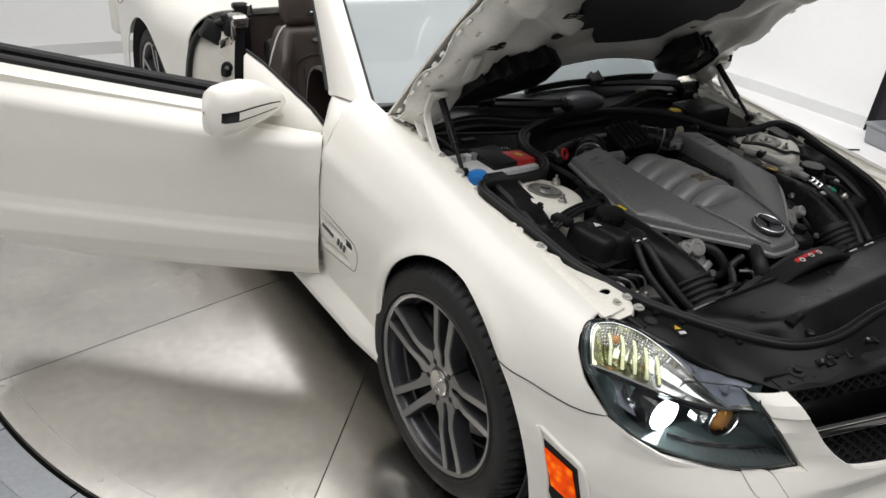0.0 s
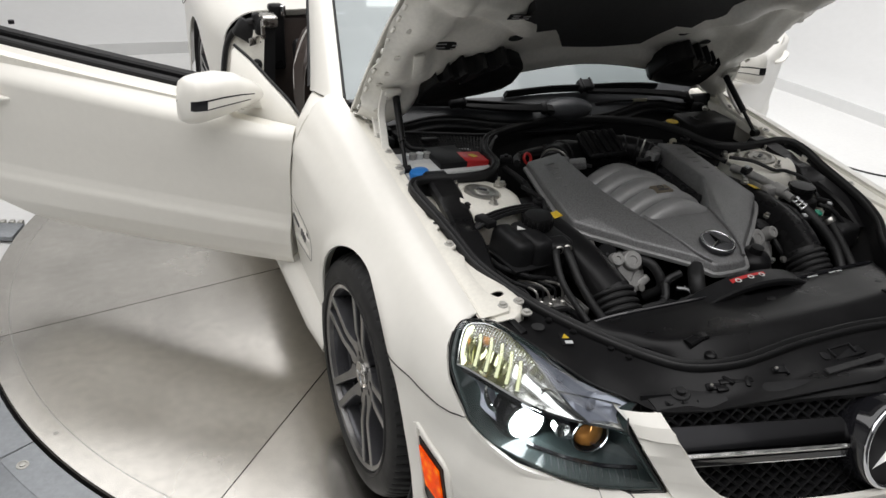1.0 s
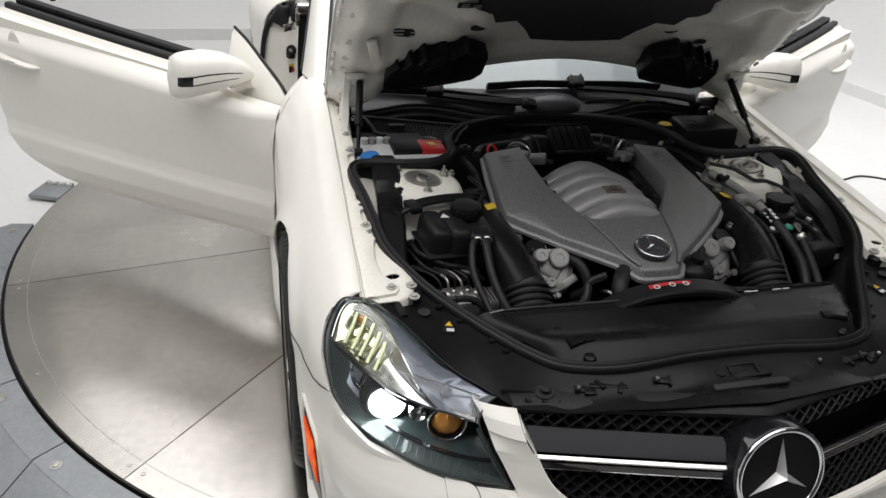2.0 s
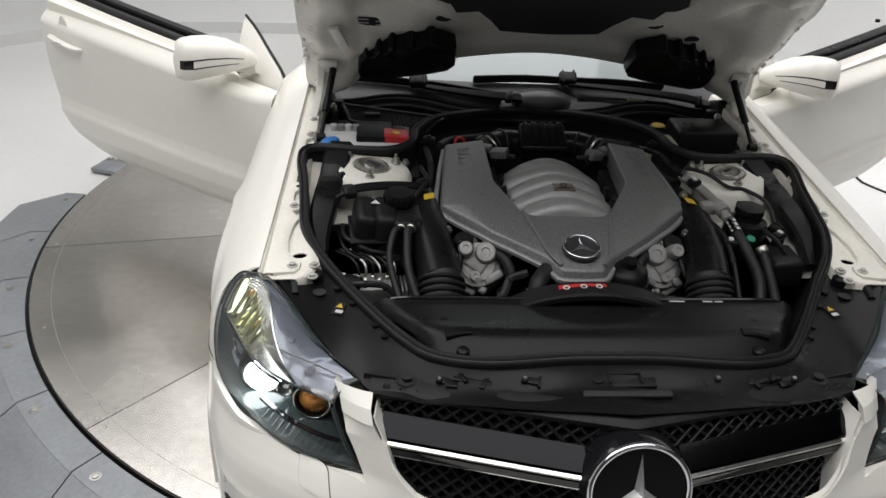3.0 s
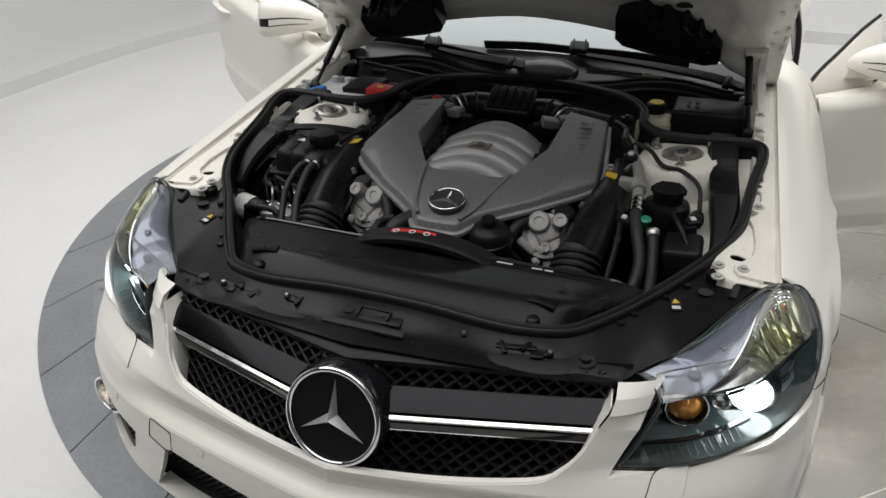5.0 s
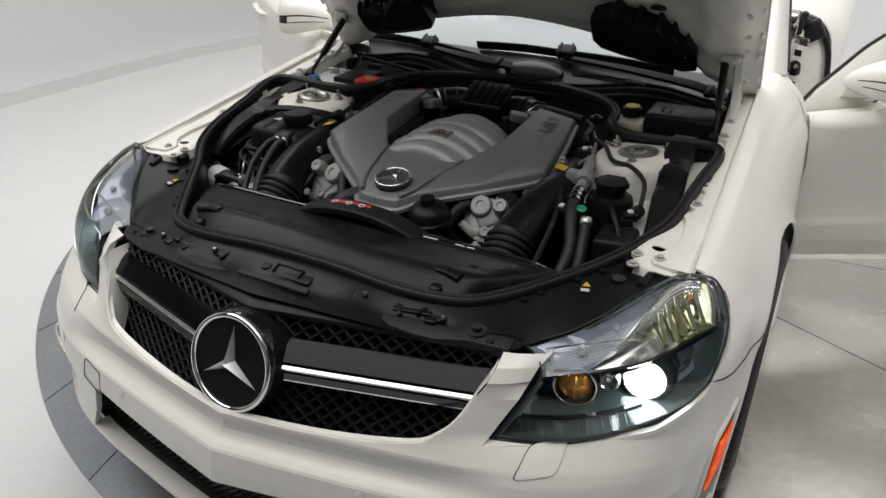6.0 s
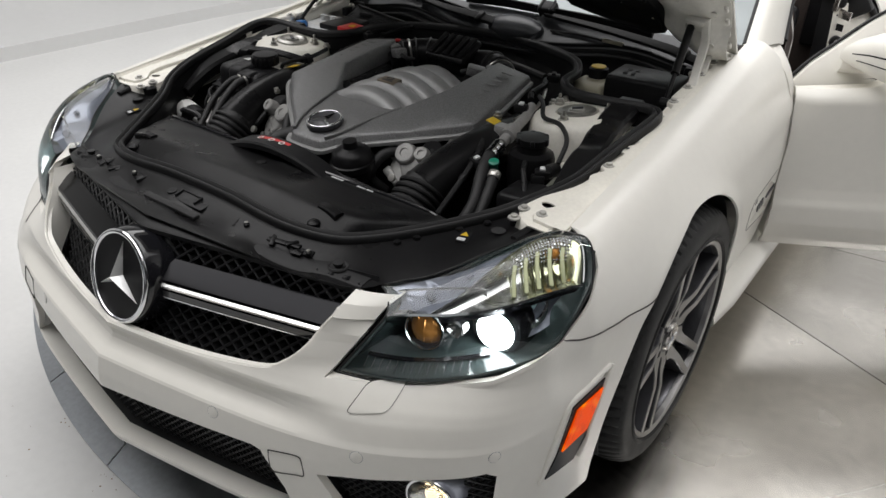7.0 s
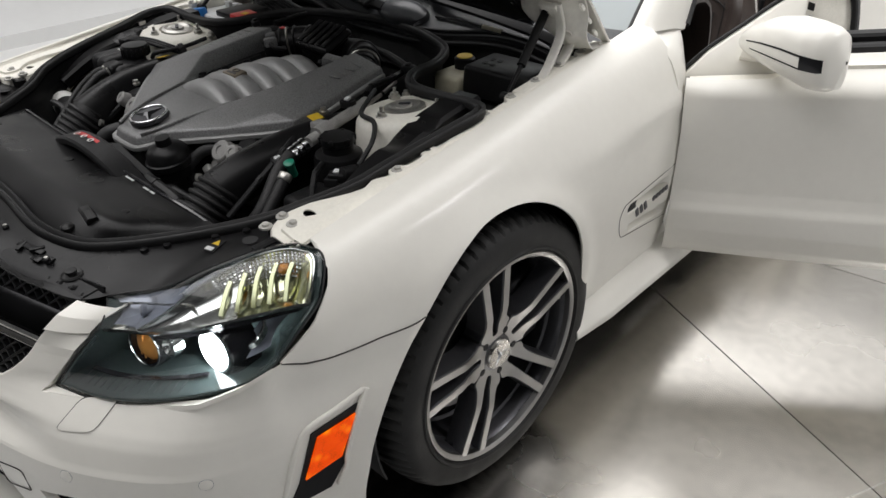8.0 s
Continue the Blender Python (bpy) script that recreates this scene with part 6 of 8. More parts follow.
def ring_path(k=1.0, dz=0.0, z=None):
    c = V(0, -0.02, 0)
    r = [V(*p) for p in SEAL_HALF]
    l = [V(-p.x, p.y, p.z) for p in r[-2:0:-1]]
    out = []
    for p in r + l:
        q = V(c.x + (p.x - c.x) * k, c.y + (p.y - c.y) * k, (p.z + dz) if z is None else z)
        out.append(q)
    return out


def closed_run(pts, prof, n=220):
    """A closed strip with the section prof (across, up) swept along pts."""
    p = cr(pts + pts[:1], n)[:-1]
    rows = []
    m = len(p)
    for i in range(m + 1):
        a, b = p[(i - 1) % m], p[(i + 1) % m]
        d = (b - a).normalized()
        sx = d.cross(V(0, 0, 1)).normalized()
        sz = sx.cross(d)
        rows.append([p[i % m] + sx * u + sz * w for u, w in prof])
    bm = grid(rows, wrap=True)
    bmesh.ops.remove_doubles(bm, verts=bm.verts[:], dist=1e-6)
    bmesh.ops.recalc_face_normals(bm, faces=bm.faces[:])
    return bm


def bay_shell():
    part("bonnet_seal", closed_run(ring_path(1, 0.002), [(-0.0115, -0.010), (-0.0120, 0.001), (-0.0100, 0.0068), (-0.0062, 0.0082), (-0.0028, 0.0050), (-0.0008, 0.0008), (0.0016, 0.0008), (0.0036, 0.0056), (0.0066, 0.0078), (0.0100, 0.0060), (0.0118, 0.0), (0.0112, -0.010)]), M_RUBBER, car, "black rubber bonnet seal with twin lips", 60)
    lip = []
    for k, z in ((1.018, -0.002), (1.018, -0.010), (0.985, -0.012), (0.98, -0.05)):
        lip.append(cr(ring_path(k, z) + ring_path(k, z)[:1], 160))
    part("seal_carrier", grid(lip), M_BLACK, car)
    tubr = [cr(ring_path(k, dz, z) + ring_path(k, dz, z)[:1], 120) for k, dz, z in ((0.99, -0.012, None), (0.985, -0.08, None), (0.96, 0, 0.52), (0.92, 0, 0.40), (0.5, 0, 0.38), (0.02, 0, 0.38))]
    part("engine_bay_tub", grid(tubr), M_DEEP, car, "dark engine bay tub")
    # front cover panel from the seal to the grille and lamps
    def half():
        a = [(0, -0.640, 0.700), (0.25, -0.648, 0.694), (0.36, -0.618, 0.686), (0.42, -0.560, 0.682), (0.49, -0.460, 0.686), (0.565, -0.350, 0.698), (0.615, -0.280, 0.718)]
        mid = [(0, -0.715, 0.690), (0.25, -0.702, 0.682), (0.40, -0.655, 0.668), (0.475, -0.600, 0.668), (0.535, -0.490, 0.680), (0.600, -0.385, 0.698), (0.645, -0.320, 0.712)]
        b = [(0, -0.772, 0.690), (0.25, -0.736, 0.680), (0.455, -0.682, 0.660), (0.508, -0.617, 0.659), (0.551, -0.570, 0.664), (0.626, -0.474, 0.702), (0.690, -0.372, 0.726)]
        rows = loft([[V(*p) for p in a], [V(*p) for p in mid], [V(*p) for p in b]], 18, 60, flip=True)
        return rows
    pan = both(half)
    for v in pan.verts:
        k = 1 - smooth(abs(v.co.y + 0.70), 0.0, 0.05)
        v.co.z -= 0.010 * k * (1 - smooth(abs(v.co.x), 0.36, 0.42)) * (0.6 + 0.4 * math.sin(v.co.x * 26))
    fp = part("front_cover_panel", shell(pan, 0.003), M_SATIN, car, "satin black cover panel ahead of the bonnet seal", 30)
    # catch and small hardware on it
    part("bonnet_catch", join(box((0.13, 0.030, 0.008), pose(0.0, -0.678, 0.686, 6), 0.003), box((0.060, 0.004, 0.016), pose(0.005, -0.664, 0.690, 10), 0.0015), box((0.004, 0.024, 0.014), pose(-0.026, -0.675, 0.690, 10), 0.0015), box((0.004, 0.024, 0.014), pose(0.036, -0.675, 0.690, 10), 0.0015), lathe([(0.012, -0.002), (0.011, 0.004), (0.0, 0.005)], pose(-0.048, -0.678, 0.690, 6), 14)), M_BLACK, fp, "bonnet catch")
    part("catch_slot", box((0.17, 0.016, 0.010), pose(0.0, -0.716, 0.688, 8), 0.004), M_DEEP, fp)
    for s in (1, -1):
        for x, y, z in ((0.335, -0.665, 0.676), (0.175, -0.675, 0.685)):
            part("clip", side(join(box((0.036, 0.016, 0.006), pose(x, y, z + 0.001, 8, 0, 14), 0.002), box((0.006, 0.026, 0.008), pose(x - 0.016, y - 0.004, z + 0.001, 8, 0, 14), 0.002), lathe([(0.006, 0), (0.006, 0.006), (0.0035, 0.008), (0, 0.008)], Matrix.Translation((x + 0.012, y - 0.002, z + 0.002)), 10)), s), M_BLACK, fp)
            part("clip_screw", side(lathe([(0.004, 0), (0.004, 0.003), (0, 0.0035)], Matrix.Translation((x + 0.012, y - 0.002, z + 0.009)), 8), s), M_STEEL, fp)
        part("bracket", side(join(box((0.075, 0.012, 0.006), pose(0.285, -0.670, 0.682, 8, 0, 12), 0.002), box((0.010, 0.034, 0.006), pose(0.262, -0.676, 0.683, 8, 0, 30), 0.002), box((0.009, 0.026, 0.008), pose(0.302, -0.665, 0.684, 0, 0, -24), 0.002), box((0.024, 0.014, 0.004), pose(0.325, -0.676, 0.679, 8, 0, 12), 0.0015)), s), M_SATIN, fp)
        part("rubber_buffer", side(lathe([(0.007, -0.01), (0.007, 0.006), (0.010, 0.007), (0.010, 0.011), (0.004, 0.012), (0.0, 0.0115)], Matrix.Translation((0.408, -0.652, 0.668)), 16), s), M_RUBBER, fp)
        part("buffer_pocket", side(lathe([(0.0, 0.0006), (0.015, 0.0006), (0.018, 0.003), (0.020, 0.0)], Matrix.Translation((0.408, -0.652, 0.669)), 20), s), M_DEEP, fp)
        # flat disc whose near-black colour stands in for a hole's shade
        part("panel_hole_disc", side(lathe([(0.0, 0.0), (0.014, 0.0006)], Matrix.Translation((0.592, -0.402, 0.7005)), 18), s), M_DEEP, fp)
        part("plug", side(lathe([(0.018, -0.004), (0.018, 0.014), (0.013, 0.018), (0.0, 0.018)], Matrix.Translation((0.605, -0.352, 0.703)), 16), s), M_SATIN, fp)
        part("lamp_bracket", side(join(strap([V(0.655, -0.345, 0.720), V(0.648, -0.385, 0.714), V(0.640, -0.425, 0.708)], 0.016, 0.014, 10), box((0.03, 0.02, 0.02), pose(0.655, -0.335, 0.722), 0.004)), s), M_BLACK, fp)
        for x, y, z in ((0.52, -0.43, 0.690), (0.47, -0.50, 0.684), (0.45, -0.535, 0.682), (0.555, -0.385, 0.697)):
            part("clip_head", side(lathe([(0.008, 0), (0.007, 0.004), (0, 0.005)], Matrix.Translation((x, y, z)), 10), s), M_SATIN, fp)
    # caution labels
    for x, a in ((-0.548, -16), (0.542, 16)):
        z = 0.6885
        part("label", box((0.022, 0.038, 0.0012), pose(x, -0.446, z, 6, 0, a), 0), M_BLACK, fp, "small caution label")
        part("label_triangle", prism([(-0.008, 0.002), (0.008, 0.002), (0.0, 0.016)], 0, 0.0008, pose(x, -0.446, z + 0.0008, 6, 0, a)), M_YELLOW, fp)
        part("label_bar", box((0.016, 0.009, 0.0008), pose(x + 0.001, -0.457, z + 0.0004, 6, 0, a), 0), M_BATT, fp)


def radiator_cover():
    def half():
        secs = []
        for y, z, w in ((-0.622, 0.690, 0.375), (-0.600, 0.704, 0.372), (-0.565, 0.716, 0.388), (-0.525, 0.708, 0.414), (-0.480, 0.700, 0.448), (-0.440, 0.694, 0.470), (-0.418, 0.692, 0.480), (-0.412, 0.672, 0.480), (-0.40, 0.60, 0.47)):
            secs.append([V(0, y, z), V(w * 0.35, y, z), V(w * 0.75, y + 0.006, z - 0.002), V(w * 0.93, y + 0.02, z - 0.010), V(w, y + 0.03, z - 0.03)])
        return loft(secs, 34, 30, flip=True)
    rc = part("radiator_cover", shell(both(half), 0.003), M_SATIN, car, "moulded black radiator cover", 30)
    part("cover_edge", tube([V(-0.455, -0.40, 0.676), V(-0.40, -0.412, 0.694), V(-0.2, -0.418, 0.697), V(0, -0.419, 0.698), V(0.2, -0.418, 0.697), V(0.40, -0.412, 0.694), V(0.455, -0.40, 0.676)], 0.005, 8, 50), M_GLOSS, rc)
    for s in (1, -1):
        part("cover_capsule", side(strap([V(0.278, -0.560, 0.7135), V(0.302, -0.563, 0.7150), V(0.332, -0.568, 0.7110)], 0.022, 0.016, 16), s), M_SATIN, rc)
        part("cover_plug", side(lathe([(0.0125, -0.004), (0.0120, 0.003), (0.009, 0.006), (0.0, 0.007)], Matrix.Translation((0.330, -0.508, 0.701)), 18), s), M_SATIN, rc)
        part("cover_plug", side(lathe([(0.0135, -0.004), (0.0125, 0.004), (0.009, 0.007), (0.0, 0.008)], Matrix.Translation((0.298, -0.604, 0.700)), 18), s), M_SATIN, rc)
    part("cover_plug", lathe([(0.012, -0.002), (0.011, 0.005), (0.0, 0.006)], Matrix.Translation((0.0, -0.475, 0.699)), 18), M_SATIN, rc)
    for x, w in ((0.19, 0.035), (0.26, 0.022), (0.285, 0.018)):
        part("print_bar", box((w, 0.004, 0.001), pose(x, -0.428, 0.7005), 0), M_BATT, rc)
    # fan shroud arch with its red warning strip
    arch = [V(-0.27, -0.385, 0.610), V(-0.20, -0.412, 0.660), V(-0.11, -0.420, 0.706), V(0.0, -0.422, 0.722), V(0.11, -0.420, 0.706), V(0.20, -0.412, 0.660), V(0.27, -0.385, 0.610)]
    fs = part("fan_shroud", strap(arch, 0.055, 0.020, 40), M_BLACK, car, "black fan shroud arch")
    def st(x0, x1, up, d):
        rows = []
        for x in np.linspace(x0, x1, 8):
            z = 0.7320 - 1.15 * x * x
            rows.append([V(x, -0.422 - d, z + up - d * 0.3), V(x, -0.422 + d, z + up)])
        return grid(rows)
    part("warning_strip", st(-0.075, 0.030, 0.0012, 0.013), M_RED, fs, "red warning strip")
    for x in (-0.060, -0.022, 0.012):
        rows = []
        zz = 0.7320 - 1.15 * x * x
        part("warning_mark", lathe([(0.0045, 0.0), (0.0078, 0.0), (0.0078, 0.0005)], Matrix.Translation((x, -0.422, zz + 0.0028)) @ Matrix.Rotation(-2.3 * x * -1, 4, "Y"), 20, True), M_LABEL, fs)
    # near-black sheet put in for the shade behind the shroud's arch
    part("fan_shade_sheet", prism([(-0.30, 0.48), (0.30, 0.48), (0.28, 0.60), (0.19, 0.66), (0.0, 0.703), (-0.19, 0.65), (-0.28, 0.60)], 0.36, 0.375, FRONT), M_DEEP, car)


def engine_cover():
    ec = part("engine_cover", wing_cover(), M_ENGGREY, car, "dark grey textured engine cover", 26)
    # raised rim along the cover's lower edge
    for s in (1, -1):
        rim = [V(0.292, 0.205, 0.778), V(0.314, 0.05, 0.757), V(0.316, -0.085, 0.735), V(0.215, -0.192, 0.722), V(0.14, -0.252, 0.712), V(0.088, -0.296, 0.706), V(0.066, -0.328, 0.701), V(0.05, -0.345, 0.698), V(0.0, -0.349, 0.698)]
        part("cover_rim", side(strap(rim, 0.012, 0.013, 50), s), M_MANIFOLD, ec)
        # ribs that divide nose from wings
        part("cover_rib", side(strap([V(0.112, -0.118, 0.757), V(0.088, -0.225, 0.746), V(0.070, -0.290, 0.734), V(0.050, -0.325, 0.727)], 0.009, 0.010, 20), s), M_ENGGREY, ec)
        # slanted lettering becomes bars
        for k in range(7):
            y = 0.165 - 0.024 * k
            gap = 0.012 if k > 3 else 0
            part("raised_bar", side(box((0.034, 0.007, 0.0022), pose(0.240 + 0.010 * (0.165 - y), y - gap, 0.8065 - 0.145 * (0.19 - y + gap) + 0.0015, 8, 3, 10 if k % 2 else -6), 0.001, 1), s), M_ENGGREY, ec)
        part("yellow_tag", side(box((0.026, 0.030, 0.001), pose(0.343, -0.050, 0.7610, 0, 12), 0), s), M_YELLOW, ec, "yellow tag")
    # star emblem on the nose
    n = V(0, -0.16, 1).normalized()
    em = axis_to(n, (0.004, -0.276, 0.7465))
    up = em.to_3x3().inverted() @ V(0, 1, 0)
    em = em @ Matrix.Rotation(math.atan2(up.y, up.x) - math.pi / 2, 4, "Z")
    part("emblem_dish", lathe([(0.045, -0.006), (0.044, 0.002), (0.040, 0.001), (0.0, 0.0005)], em, 40), M_RIM, ec)
    part("emblem_ring", torus(em @ Matrix.Translation((0, 0, 0.003)), 0.0415, 0.0030), M_CHROME, ec, "chrome ring")
    part("emblem_star", star_shape(em @ Matrix.Translation((0, 0, 0.0015)), 0.040, 0.007, 0.0075), M_CHROME, ec, "chrome three-pointed emblem")


def wing_cover():
    bm = bmesh.new()
    # top faces by region; heights fall toward the nose and outer edges
    tp = {"a": (0.180, 0.212, 0.815), "b": (0.286, 0.206, 0.800), "c": (0.312, -0.088, 0.757), "d": (0.255, -0.10, 0.768), "e": (0.176, -0.010, 0.795), "f": (0.113, -0.118, 0.756), "g": (0.080, -0.246, 0.741), "h": (0.080, -0.290, 0.731), "i": (0.046, -0.337, 0.722), "j": (0.0, -0.340, 0.722), "k": (0.0, -0.118, 0.758), "l": (0.200, -0.192, 0.742), "m": (0.0, -0.25, 0.744)}
    lo = {"b": (0.294, 0.212, 0.772), "c": (0.318, -0.086, 0.728), "l": (0.208, -0.199, 0.712), "h": (0.088, -0.297, 0.700), "i": (0.052, -0.347, 0.690), "j": (0.0, -0.350, 0.690), "a": (0.180, 0.218, 0.76), "e": (0.166, -0.016, 0.745), "f": (0.105, -0.112, 0.73), "k": (0.0, -0.108, 0.74)}
    for s in (1, -1):
        t = {k: bm.verts.new((p[0] * s, p[1], p[2])) for k, p in tp.items()}
        b = {k: bm.verts.new((p[0] * s, p[1], p[2])) for k, p in lo.items()}
        for f in (("a", "b", "c", "d", "e"), ("e", "d", "l", "g", "f"), ("d", "c", "l"), ("f", "g", "m", "k"), ("g", "h", "i", "j", "m")):
            q = [t[k] for k in f]
            bm.faces.new(q if s < 0 else q[::-1])
        gl = t["l"], t["g"], t["h"]
        bm.faces.new(gl if s < 0 else gl[::-1])
        for p, q in (("b", "c"), ("c", "l"), ("i", "j"), ("h", "i"), ("l", "h"), ("a", "b"), ("e", "a"), ("f", "e"), ("k", "f")):
            pk, qk = p, q
            w = (t[pk], t[qk], b[qk], b[pk])
            bm.faces.new(w if s < 0 else w[::-1])
    bmesh.ops.remove_doubles(bm, verts=bm.verts[:], dist=1e-5)
    bmesh.ops.recalc_face_normals(bm, faces=bm.faces[:])
    bmesh.ops.bevel(bm, geom=[e for e in bm.edges if len(e.link_faces) == 2 and e.calc_face_angle(0) > 0.25], offset=0.006, segments=3, profile=0.5, affect="EDGES")
    return bm


def manifold():
    # a curved body crossed by five rounded runners
    rows = []
    for y in np.linspace(-0.135, 0.175, 20):
        rows.append([V(x, y, 0.752 + 0.008 * math.sin(math.pi * (y + 0.135) / 0.31) - 0.055 * (x / 0.125) ** 2 * 0.55) for x in np.linspace(-0.118, 0.118, 20)])
    mf = part("intake_manifold", shell(outward(grid(rows), (0, 0, 1)), 0.004), M_MANIFOLD, car, "ribbed silver-grey intake manifold", 50)
    for k in range(5):
        y = -0.112 + 0.066 * k
        top = 0.745 + 0.010 * math.sin(math.pi * (k + 0.6) / 5) - 0.004 * (k == 4)
        wide = 0.130 + 0.004 * (k % 2) - 0.012 * (k == 4)
        pts = [V(wide * f, y - 0.020 * abs(f) ** 1.5 + 0.010, top - 0.050 * abs(f) ** 2.2) for f in (-1, -0.85, -0.55, -0.25, 0, 0.25, 0.55, 0.85, 1)]
        part("runner", tube(pts, 0.0365, 22, 50, rf=lambda u: max(0.12, (1 - abs(2 * u - 1) ** 7) ** 0.5) * (0.95 + 0.05 * math.cos((2 * u - 1) * 6))), M_MANIFOLD, mf, "", 50)
    part("plaque", box((0.056, 0.036, 0.012), pose(0.005, -0.036, 0.784, 4), 0.002), M_PLAQUE, mf, "small bronze metal plaque")
    part("plaque_mark", torus(pose(0.005, -0.031, 0.7905, 4), 0.009, 0.0014, 24, 6), M_RIM, mf)
    part("plaque_bar", box((0.034, 0.006, 0.001), pose(0.005, -0.045, 0.7898, 4), 0), M_RIM, mf)
    for s in (1, -1):
        for k in range(3):
            part("runner_bolt", side(lathe([(0.012, -0.02), (0.012, 0.0), (0.007, 0.004), (0, 0.004)], Matrix.Translation((0.158, -0.07 + 0.07 * k, 0.745)), 12), s), M_BLACK, mf)
            part("injector", side(join(box((0.040, 0.026, 0.030), pose(0.150, -0.045 + 0.068 * k, 0.735, 0, 20), 0.006), lathe([(0.010, -0.02), (0.010, 0.012), (0.006, 0.014), (0, 0.014)], axis_to((0.3, 0, 1), (0.140, -0.045 + 0.068 * k, 0.745)), 12)), s), M_BLACK, mf)
        part("coil_rail", side(strap([V(0.155, -0.115, 0.715), V(0.160, 0.0, 0.728), V(0.163, 0.15, 0.742)], 0.03, 0.03, 14), s), M_BLACK, mf)
    # ribbed throttle box behind, with two air tubes
    tb = part("throttle_box", join(box((0.140, 0.105, 0.020), pose(0.0, 0.252, 0.808, 24), 0.008, 3, 0.95), box((0.122, 0.090, 0.06), pose(0.0, 0.258, 0.780, 16), 0.012, 3)), M_SATIN, car, "black ribbed throttle box")
    for k in range(5):
        part("rib", box((0.018, 0.092, 0.007), pose(-0.050 + 0.025 * k, 0.250, 0.8205, 24), 0.0025), M_SATIN, tb)
    for s in (1, -1):
        at = part("air_tube", side(tube([V(0.055, 0.300, 0.765), V(0.095, 0.300, 0.770), V(0.140, 0.275, 0.770), V(0.175, 0.235, 0.762), V(0.20, 0.19, 0.750)], 0.040, 22, 34), s), M_SATIN, car, "black air intake tube")
        for f, d in (((0.150, 0.268, 0.7695), V(0.72, -0.68, -0.06)), ((0.162, 0.254, 0.767), V(0.68, -0.72, -0.12)), ((0.174, 0.238, 0.763), V(0.62, -0.76, -0.16)), ((0.115, 0.291, 0.771), V(0.9, -0.42, 0.0))):
            part("clamp", side(torus(axis_to(d, f), 0.0405, 0.0034, 28, 6), s), M_STEEL if f[0] == 0.162 else M_RUBBER, at)
        part("sensor", side(join(box((0.048, 0.034, 0.024), pose(0.136, 0.172, 0.790, 6, 12, 30), 0.004), box((0.030, 0.028, 0.018), pose(0.170, 0.196, 0.794, 6, 0, 30), 0.004)), s), M_ENGGREY, car, "grey plug-in sensor")
        part("sensor_lead", side(tube([V(0.118, 0.160, 0.790), V(0.098, 0.160, 0.784), V(0.094, 0.185, 0.776), V(0.115, 0.200, 0.772)], 0.006, 8, 20), s), M_RUBBER, car)
    part("dipstick_ring", torus(axis_to((0.3, -0.8, 0.4), (-0.238, 0.285, 0.772)), 0.015, 0.0045, 24, 8), M_RED, car, "red dipstick ring")


def blob(c, r, seed, k=0.35, n=14):
    """A rough cast lump."""
    rows = []
    for a in np.linspace(0.02, math.pi - 0.02, n):
        row = []
        for b in np.linspace(0, 2 * math.pi, n * 2, endpoint=False):
            d = V(math.sin(a) * math.cos(b), math.sin(a) * math.sin(b), math.cos(a))
            q = 1 + k * noise.noise(d * 1.8 + V(seed, seed * 2, 0)) + 0.12 * noise.noise(d * 6 + V(seed, 0, 0))
            row.append(Vector(c) + V(d.x * r[0], d.y * r[1], d.z * r[2]) * q)
        rows.append(row)
    bm = grid(rows, wrap=True)
    bmesh.ops.recalc_face_normals(bm, faces=bm.faces[:])
    return bm


